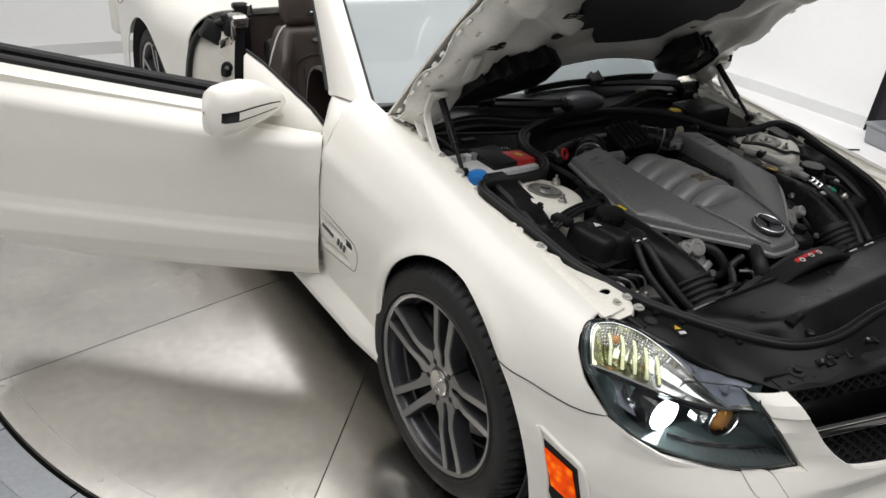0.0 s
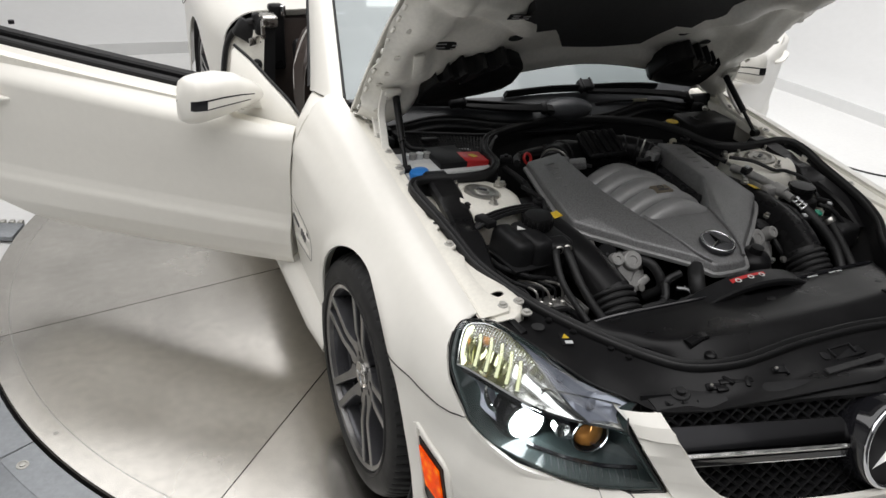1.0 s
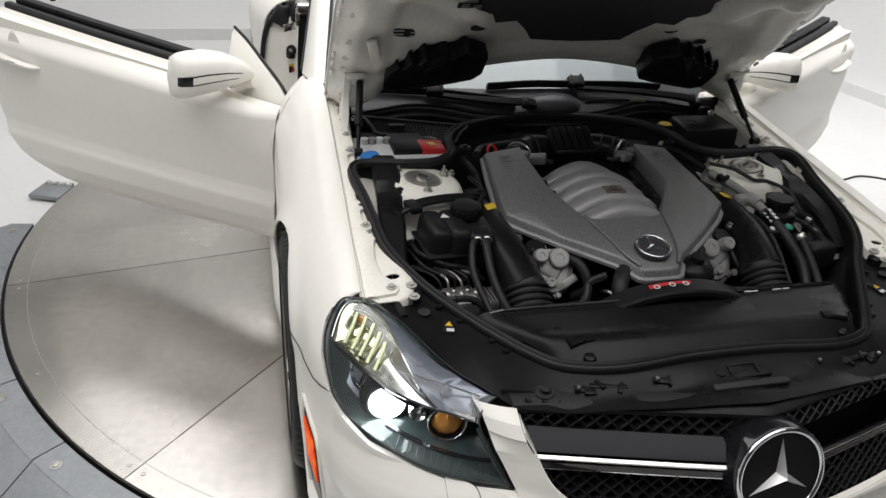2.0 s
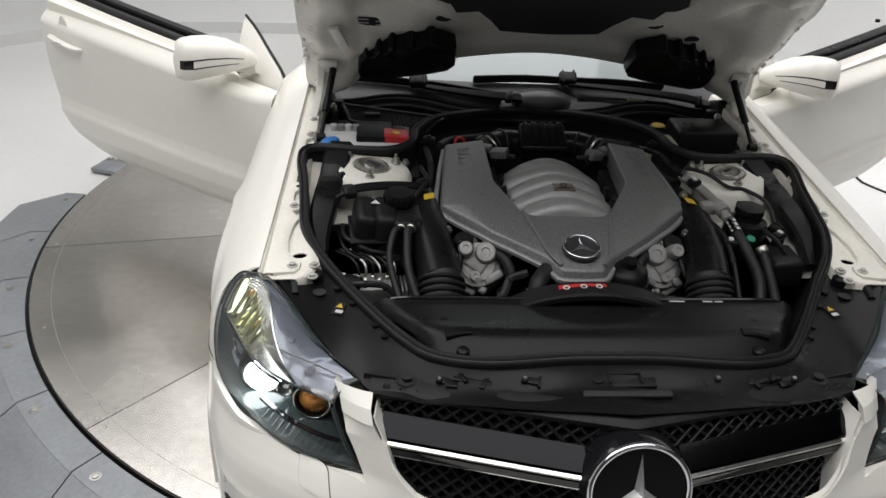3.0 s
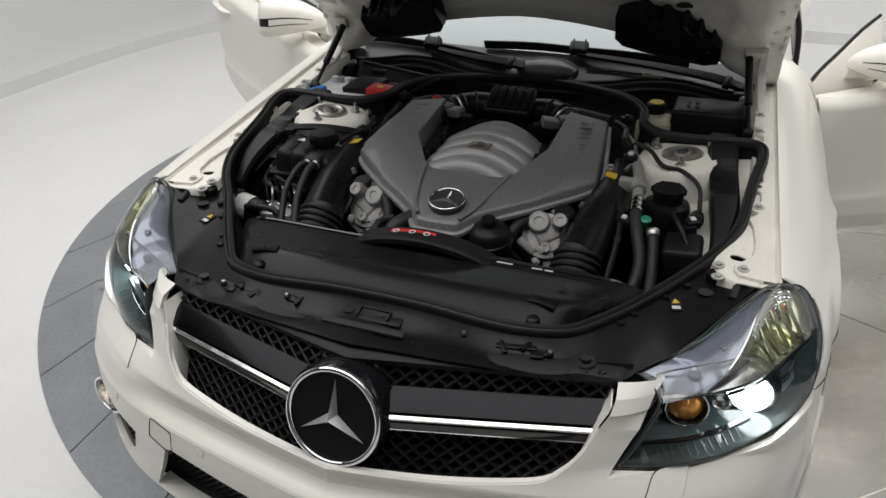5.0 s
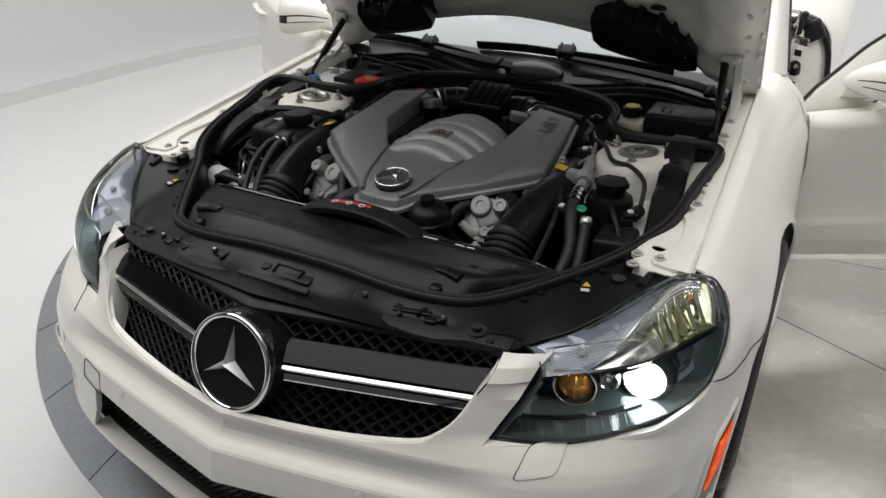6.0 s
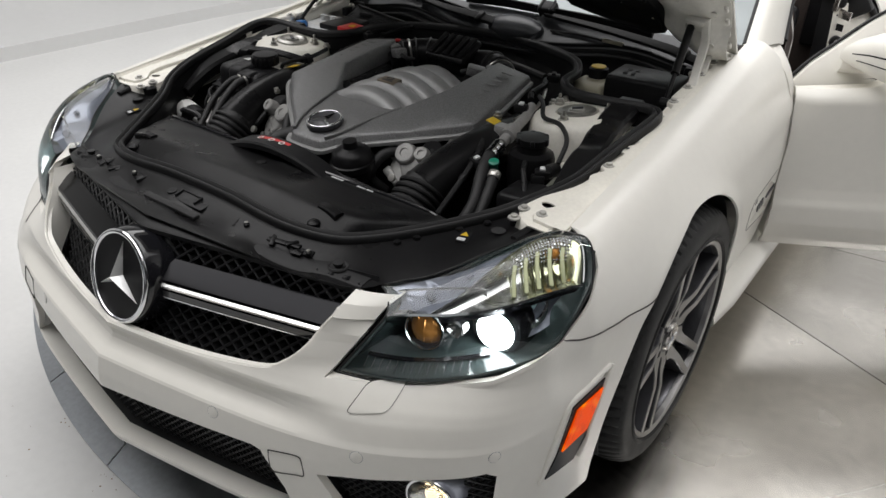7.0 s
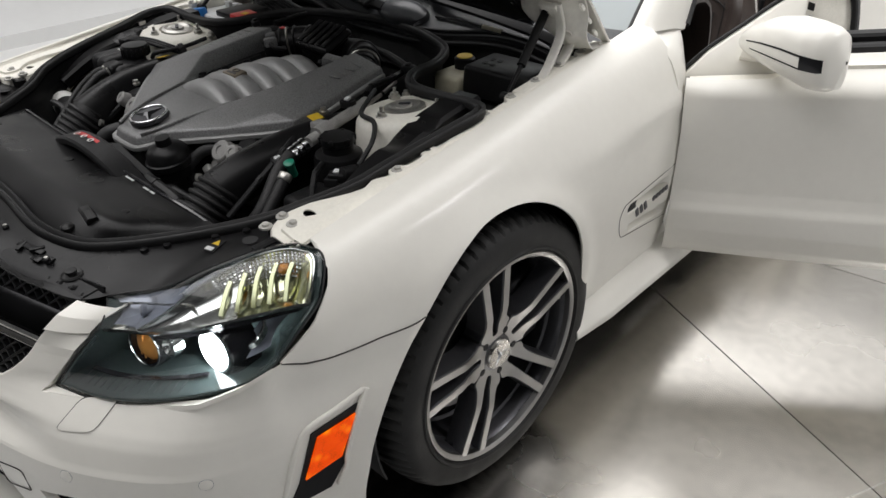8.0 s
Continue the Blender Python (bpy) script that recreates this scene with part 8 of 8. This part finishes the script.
def cowl():
    n = V(0, -0.596, 0.803)
    on_glass = lambda x, v, off=0.0: screen_pt(x, v) + n * off
    foot = lambda x: -0.092 + 0.03 * math.exp(-(((abs(x) - 0.36) / 0.12) ** 2)) - 0.07 * smooth(abs(x), 0.42, 0.66)
    brim = lambda x: 0.058 - 0.150 * x * x
    rows = [[on_glass(x, foot(x) + (brim(x) - foot(x)) * t, 0.004 - 0.012 * (t > 0.99)) for x in np.linspace(-0.67, 0.67, 60)] for t in (0, 0.04, 0.3, 0.6, 0.9, 0.985, 1.0)]
    cp = part("cowl_panel", shell(outward(grid(rows), n), 0.004), M_COWL, car, "dark grey cowl panel below the windscreen")
    part("cowl_lip", tube([on_glass(x, foot(x) + 0.004, 0.008) for x in np.linspace(-0.66, 0.66, 30)], 0.0045, 8, 90), M_RUBBER, cp, "black rubber cowl lip")
    part("cowl_channel", strap([on_glass(x, foot(x), 0.0) + V(0, -0.018, -0.022) for x in np.linspace(-0.64, 0.64, 30)], 0.030, 0.012, 90), M_BLACK, cp, "black drain channel")
    # dark wall that drops behind the seal to the decks
    rows = []
    for t in (0, 0.3, 0.7, 1.0):
        rows.append([on_glass(x, foot(x)) + V(0, 0.002 - 0.03 * t, -0.006 - 0.10 * t) for x in np.linspace(-0.67, 0.67, 60)])
    part("scuttle_wall", shell(grid(rows), 0.003), M_DEEP, cp)
    for s in (1, -1):
        dk = [[V(x, y, 0.712 + 0.03 * smooth(y, 0.40, 0.52)) for x in np.linspace(0.36, 0.69, 8)] for y in np.linspace(0.165, 0.56, 12)]
        part("side_deck", side(shell(grid(dk, flip=True), 0.003), s), M_DEEP, car)
        part("hinge_pocket", side(join(box((0.030, 0.10, 0.075), pose(0.640, 0.545, 0.800, -20), 0.010, 3), box((0.05, 0.03, 0.05), pose(0.615, 0.515, 0.790), 0.008)), s), M_BLACK, car, "black hinge pocket trim")
        part("hinge_bolt", side(lathe([(0.011, 0), (0.011, 0.006), (0.007, 0.008), (0.006, 0.014), (0, 0.014)], axis_to((-0.5, -0.6, 0.6), (0.622, 0.49, 0.80)), 12), s), M_STEEL, car)
    # air screen on the right of the car: a framed lattice
    c = [V(-0.592, 0.492, 0.806), V(-0.285, 0.415, 0.798), V(-0.345, 0.338, 0.776), V(-0.560, 0.408, 0.784)]
    at = lambda f, g: c[0].lerp(c[1], f).lerp(c[3].lerp(c[2], f), g)
    sc = part("cabin_air_screen", shell(outward(grid([[at(f, g) + V(0, 0, -0.008) for f in np.linspace(0, 1, 20)] for g in np.linspace(0, 1, 6)]), (0, 0, 1)), 0.003), M_DEEP, car, "black latticed cabin air screen")
    part("screen_rim", strap([at(f, 0) for f in (0, 0.3, 0.7, 1)] + [at(1, g) for g in (0.3, 0.7)] + [at(f, 1) for f in (1, 0.7, 0.3, 0)] + [at(0, g) for g in (0.7, 0.3, 0)], 0.013, 0.012, 90), M_BLACK, sc)
    part("screen_apron", shell(outward(loft([[at(0, 1), at(0.5, 1), at(1, 1)], [at(0, 1) + V(-0.01, -0.045, -0.022), at(0.5, 1) + V(0, -0.045, -0.022), at(1, 1) + V(0.04, -0.03, -0.02)]], 5, 20), (0, -0.3, 1)), 0.003), M_BLACK, sc)
    for k in range(30):
        f = k / 29
        part("slat", tube([at(f, 0.03) + V(0, 0, 0.001), at(min(1, f + 0.03), 0.97) + V(0, 0, 0.001)], 0.0018, 5, 3), M_BLACK, sc)
    for k in range(6):
        part("slat", tube([at(0.02, 0.12 + 0.15 * k), at(0.98, 0.12 + 0.15 * k)], 0.0018, 5, 3), M_BLACK, sc)
    part("screen_latch", box((0.05, 0.018, 0.014), Matrix.Translation(at(0.30, 0.45) + V(0, 0, 0.004)), 0.003), M_BLACK, sc)
    part("seal_clip", box((0.022, 0.040, 0.030), pose(-0.615, 0.46, 0.79, 0, 0, 10), 0.006), M_BLACK, car)
    # wipers: blade, clip, broad arm and pivot
    runs = (([(-0.69, -0.072), (-0.60, -0.040), (-0.53, -0.022), (-0.36, -0.004), (-0.22, -0.013), (-0.085, -0.034)], (-0.355, -0.005), [(-0.355, -0.008), (-0.25, -0.020), (-0.16, -0.030), (-0.07, -0.037)], (-0.03, -0.046)),
            ([(-0.18, 0.045), (-0.02, 0.063), (0.128, 0.056), (0.30, 0.037), (0.455, -0.006)], (0.128, 0.056), [(0.128, 0.045), (0.33, 0.0), (0.50, -0.066), (0.56, -0.105)], (0.600, -0.135)))
    for blade, clip, arm, pv in runs:
        wp = part("wiper", strap([on_glass(x, v, 0.022) for x, v in blade], 0.013, 0.024, 50, n), M_BLACK, car, "black flat-blade wiper")
        part("wiper_spine", tube([on_glass(x, v, 0.0375) for x, v in blade], 0.0045, 8, 50), M_SATIN, wp)
        x, v = clip
        part("wiper_clip", join(box((0.058, 0.042, 0.030), Matrix.Translation(on_glass(x, v, 0.036)) @ pose(0, 0, 0, 36), 0.009, 3), *[box((0.006, 0.046, 0.034), Matrix.Translation(on_glass(x + d, v, 0.037)) @ pose(0, 0, 0, 36), 0.003) for d in (-0.018, 0.018)]), M_BLACK, wp, "ribbed wiper clip")
        part("wiper_arm", strap([on_glass(a, b - 0.018, 0.034 + 0.010 * i / 3) for i, (a, b) in enumerate(arm)], 0.026, 0.012, 30, n, wf=lambda u: 0.55 + 0.6 * u), M_SATIN, wp, "tapered black wiper arm")
        a, b = arm[-1]
        part("arm_hinge", box((0.022, 0.040, 0.020), Matrix.Translation(on_glass(a, b - 0.018, 0.042)) @ pose(0, 0, 0, 36, 0, -14), 0.005), M_BLACK, wp)
        part("arm_root", strap([on_glass(a, b - 0.018, 0.042), on_glass(*pv, 0.026)], 0.030, 0.014, 8, n), M_SATIN, wp)
        part("wiper_pivot", lathe([(0.020, -0.02), (0.020, 0.010), (0.012, 0.016), (0.0, 0.016)], axis_to(n, on_glass(*pv, 0.012)), 18), M_BLACK, wp)
    part("washer_hose", tube([on_glass(0.16, -0.026, 0.010), on_glass(0.24, -0.030, 0.012), on_glass(0.33, -0.046, 0.012), on_glass(0.47, -0.085, 0.014)], 0.0035, 8, 30), M_RUBBER, car, "thin black washer hose")
    part("hose_joint", tube([on_glass(0.325, -0.045, 0.014), on_glass(0.385, -0.058, 0.014)], 0.006, 8, 4), M_TANK, car, "pale hose joint")
    dome = [(0.0, 0.026), (0.03, 0.025), (0.07, 0.018), (0.094, 0.006), (0.099, -0.008), (0.094, -0.030)]
    part("wiper_motor_dome", lathe(dome, Matrix.Translation(on_glass(0.040, -0.036, 0.012)) @ pose(0, 0, 0, 30) @ Matrix.Diagonal((1.0, 0.46, 1, 1)), 44), M_COWL, car, "dark oval wiper-motor dome")
    part("dome_strut", strap([on_glass(0.125, -0.045, 0.010), on_glass(0.115, -0.075, 0.010), on_glass(0.110, -0.100, 0.004)], 0.020, 0.012, 8), M_COWL, car)


bay_shell()
radiator_cover()
engine_cover()
manifold()
auxiliaries()
wiring()
cowl()

# ---- the car: cabin and rear ----
def seat(x):
    st = part("seat", box((0.48, 0.50, 0.16), pose(x, 1.42, 0.30, 6), 0.05, 4), M_LEATHER, car, "dark brown pleated leather bucket seat")
    back = Matrix.Translation((x, 1.70, 0.36)) @ pose(0, 0, 0, -14)
    # outline of the backrest's half width by height, and the front's depth
    half = [(0.0, 0.215), (0.18, 0.228), (0.30, 0.222), (0.40, 0.185), (0.455, 0.150), (0.47, 0.125)]
    rows = []
    for h in np.linspace(0.0, 0.47, 30):
        w = tab(h, half)
        row = []
        for f in np.linspace(-1, 1, 41):
            a = abs(f)
            d = -0.062 - 0.055 * smooth(a, 0.52, 0.80) * (1 - smooth(h, 0.30, 0.46)) + 0.10 * smooth(a, 0.86, 1.0) ** 2
            pan = (1 - smooth(a, 0.46, 0.52)) * (1 - smooth(h + 0.10 * a, 0.345, 0.36))
            d += 0.006 * pan - 0.007 * pan * abs(math.sin(f * 6.7))
            d += 0.03 * smooth(h, 0.44, 0.47) ** 2
            row.append(back @ V(w * f, d, h))
        rows.append(row)
    part("backrest", shell(grid(rows), 0.05), M_LEATHER, st, "pleated leather backrest", 50)
    for sx in (1, -1):
        part("piping", tube([back @ V(sx * w * 0.97, -0.020 - 0.01 * h, h) for h, w in half], 0.0045, 8, 30), M_PIPING, st, "pale contrast piping")
        part("seam", tube([back @ V(sx * tab(h, half) * 0.50, -0.062, h) for h in (0.0, 0.15, 0.27, 0.33)], 0.002, 6, 20), M_DEEP, st)
    for f in (-0.36, -0.12, 0.12, 0.36):
        part("pleat_seam", tube([back @ V(f * tab(h, half) * 0.95, -0.066, h) for h in (0.01, 0.12, 0.22, 0.315 - 0.06 * abs(f))], 0.0022, 6, 20), M_DEEP, st)
    part("panel_seam", tube([back @ V(0.115 * math.sin(a), -0.067, 0.300 + 0.045 * math.cos(a)) for a in np.linspace(-1.4, 1.4, 9)], 0.0025, 6, 24), M_DEEP, st)
    part("headrest", join(box((0.27, 0.10, 0.19), back @ pose(0, -0.015, 0.555), 0.042, 5), box((0.20, 0.05, 0.05), back @ pose(0, 0.0, 0.46), 0.02, 3)), M_LEATHER, st, "leather headrest")
    part("headrest_slot", box((0.07, 0.006, 0.022), back @ pose(0, -0.066, 0.515), 0.003), M_DEEP, st)
    part("slot_trim", box((0.05, 0.008, 0.005), back @ pose(0, -0.066, 0.519), 0.002), M_CHROME, st)
    part("seat_badge", lathe([(0.026, -0.002), (0.025, 0.003), (0.0, 0.0035)], back @ Matrix.Translation((0, -0.066, 0.405)) @ axis_to((0, -1, 0.0)) @ Matrix.Diagonal((1, 0.33, 1, 1)), 24), M_STEEL, st, "small oval badge")
    part("shell_back", box((0.40, 0.07, 0.40), back @ pose(0, 0.055, 0.22), 0.03, 3), M_SATIN, st)


def rear_body():
    for x in (0.37, -0.37):
        seat(x)
    fl = box((1.36, 1.7, 0.03), pose(0, 1.55, 0.26), 0.01)
    part("cabin_floor", fl, M_DEEP, car)
    part("bulkhead", box((1.36, 0.06, 0.55), pose(0, 2.08, 0.53), 0.02), M_LEATHER, car)
    # dashboard
    d = loft([[V(-0.70, 0.78, 0.80), V(0, 0.66, 0.80), V(0.70, 0.78, 0.80)], [V(-0.70, 0.95, 0.855), V(0, 0.88, 0.86), V(0.70, 0.95, 0.855)], [V(-0.70, 1.10, 0.83), V(0, 1.05, 0.83), V(0.70, 1.10, 0.83)], [V(-0.70, 1.12, 0.60), V(0, 1.08, 0.60), V(0.70, 1.12, 0.60)], [V(-0.70, 1.0, 0.35), V(0, 1.0, 0.35), V(0.70, 1.0, 0.35)]], 24, 20, flip=True)
    part("dashboard", shell(d, 0.01), M_LEATHER, car, "dark dashboard")
    part("firewall", box((1.36, 0.04, 0.50), pose(0, 0.70, 0.55), 0.01), M_DEEP, car)
    wheel_m = axis_to(V(0, 0.88, 0.36).normalized(), (0.37, 1.18, 0.80))
    part("steering_wheel", torus(wheel_m, 0.18, 0.016), M_LEATHER, car, "dark steering wheel")
    # rear wings, deck and tail
    def half():
        rows = []
        for y in np.linspace(2.02, 3.66, 30):
            k = smooth(y, 2.9, 3.70)
            xs, zt = 0.846 + 0.058 * smooth(y, 1.98, 2.36) - 0.16 * k**1.4, 0.842 + 0.065 * smooth(y, 1.95, 2.9)
            zb = 0.28
            r = 0.37
            if abs(y - 2.56) < r:
                zb = 0.325 + math.sqrt(r * r - (y - 2.56) ** 2)
            row = []
            for v in np.linspace(0, 1, 26):
                if v < 0.35:
                    f = v / 0.35
                    row.append(V(xs * 0.80 * f, y, zt + 0.012 * (1 - f * f)))
                else:
                    f = (v - 0.35) / 0.65
                    a = min(1.0, f / 0.45) * math.pi / 2
                    zz = zt - 0.15 * (1 - math.cos(a)) - max(0, f - 0.45) / 0.55 * (zt - 0.15 - zb)
                    row.append(V(xs * 0.80 + xs * 0.20 * math.sin(a), y, max(zz, zb) if zb < zt - 0.15 else zt - (zt - zb) * f))
            rows.append(row)
        return grid(rows)
    part("rear_body", shell(both(half), 0.006), M_PAINT, car, "white rear wings and boot lid", 40)
    for s in (1, -1):
        # rear face
        part("rear_wheel_house", side(shell(grid([[V(x, 2.56 + 0.38 * math.cos(a), 0.325 + 0.38 * math.sin(a)) for x in (0.88, 0.7, 0.58)] for a in np.linspace(-0.3, math.pi + 0.3, 30)]), 0.004), s), M_DEEP, car)
        part("tail", side(box((0.86, 0.10, 0.52), pose(0.40, 3.64, 0.62), 0.04, 3), s), M_PAINT, car)
        # door post with its rubber, latch and cap
        jb = part("door_post", side(loft([[V(0.862, 2.01, 0.30), V(0.858, 2.01, 0.50), V(0.840, 2.005, 0.66), V(0.80, 1.99, 0.745)], [V(0.79, 1.96, 0.30), V(0.785, 1.955, 0.50), V(0.775, 1.945, 0.66), V(0.745, 1.94, 0.77)], [V(0.70, 1.885, 0.30), V(0.70, 1.88, 0.50), V(0.695, 1.875, 0.66), V(0.685, 1.87, 0.80)]], 10, 16, flip=True), s), M_WHITE, car, "white door post")
        part("post_return", side(loft([[V(0.70, 1.885, 0.30), V(0.70, 1.88, 0.50), V(0.695, 1.875, 0.66), V(0.685, 1.87, 0.80)], [V(0.64, 1.91, 0.30), V(0.64, 1.91, 0.5), V(0.635, 1.91, 0.66), V(0.63, 1.91, 0.80)]], 4, 12, flip=True), s), M_RUBBER, jb, "black inner door seal")
        part("outer_rubber", side(strap([V(0.868, 2.005, 0.30), V(0.864, 2.005, 0.50), V(0.846, 1.998, 0.66), V(0.815, 1.990, 0.745), V(0.765, 1.95, 0.800), V(0.72, 1.92, 0.822)], 0.022, 0.034, 34, (0, -1, 0)), s), M_RUBBER, jb, "black door seal")
        part("seal_block", side(join(box((0.10, 0.05, 0.085), pose(0.755, 1.945, 0.772, 0, -32, 0), 0.012), box((0.034, 0.05, 0.075), pose(0.705, 1.905, 0.80), 0.010), box((0.030, 0.04, 0.050), pose(0.715, 1.905, 0.835, 0, 20), 0.012)), s), M_RUBBER, jb, "moulded black seal end")
        part("bracket", side(box((0.085, 0.006, 0.034), pose(0.722, 1.885, 0.742, 0, 4, -32), 0.002), s), M_SILVER, jb, "bare metal bracket")
        for dx in (-0.018, 0.018):
            part("rivet", side(lathe([(0.004, 0), (0.003, 0.003), (0, 0.003)], axis_to((0.5, -0.85, 0), (0.722 + dx * 0.85, 1.879 + dx * 0.5, 0.738)), 8), s), M_RIM, jb)
        part("latch", side(join(box((0.052, 0.036, 0.042), pose(0.722, 1.898, 0.612, 0, 0, -32), 0.010, 3), lathe([(0.024, -0.03), (0.024, 0.010), (0.018, 0.014), (0, 0.014)], axis_to((0.5, -0.85, 0), (0.722, 1.892, 0.632)), 20)), s), M_BLACK, jb, "black door latch")
        part("latch_bolt", side(lathe([(0.009, 0.0), (0.009, 0.004), (0, 0.004)], axis_to((0.5, -0.85, 0), (0.728, 1.878, 0.634)), 12), s), M_STEEL, jb)
        part("post_sticker", side(box((0.042, 0.002, 0.040), pose(0.722, 1.892, 0.545, 0, 0, -32), 0), s), M_BLACK, jb, "dark caution sticker")
        part("sticker_band", side(box((0.040, 0.003, 0.010), pose(0.722, 1.891, 0.560, 0, 0, -32), 0), s), M_YELLOW, jb)
        part("sticker_mark", side(lathe([(0.012, 0), (0.012, 0.001), (0, 0.001)], axis_to((0.53, -0.85, 0), (0.722, 1.8905, 0.540)), 16), s), M_RED, jb)
        if s > 0:
            for zz in (0.690, 0.555):
                part("post_sticker", box((0.055, 0.002, 0.026), pose(0.716, 1.888, zz, 0, 0, -32), 0), M_BLACK, jb)
        part("post_cap", side(join(box((0.075, 0.09, 0.055), pose(0.662, 1.905, 0.825), 0.016, 4), box((0.022, 0.03, 0.085), pose(0.692, 1.885, 0.79), 0.008, 3)), s), M_SILVER, jb, "silver post cap")
        part("belt_tower", side(box((0.07, 0.06, 0.30), pose(0.60, 2.03, 0.72, -4), 0.015, 3), s), M_SATIN, jb)
        part("belt_guide", side(box((0.026, 0.02, 0.05), pose(0.575, 1.995, 0.845, -10), 0.006), s), M_CHROME, jb, "chrome belt guide")
        rows = [[V(x, y, 0.335) for x in (0.66, 0.78)] for y in np.linspace(0.8, 2.0, 6)]
        part("sill_plate", side(shell(grid(rows), 0.01), s), M_DEEP, car)
    part("fuel_flap_joint", torus(axis_to((-1, 0, 0.35), (-0.893, 2.93, 0.765)), 0.075, 0.0018, 40, 6), M_EDGE, car)


rear_body()
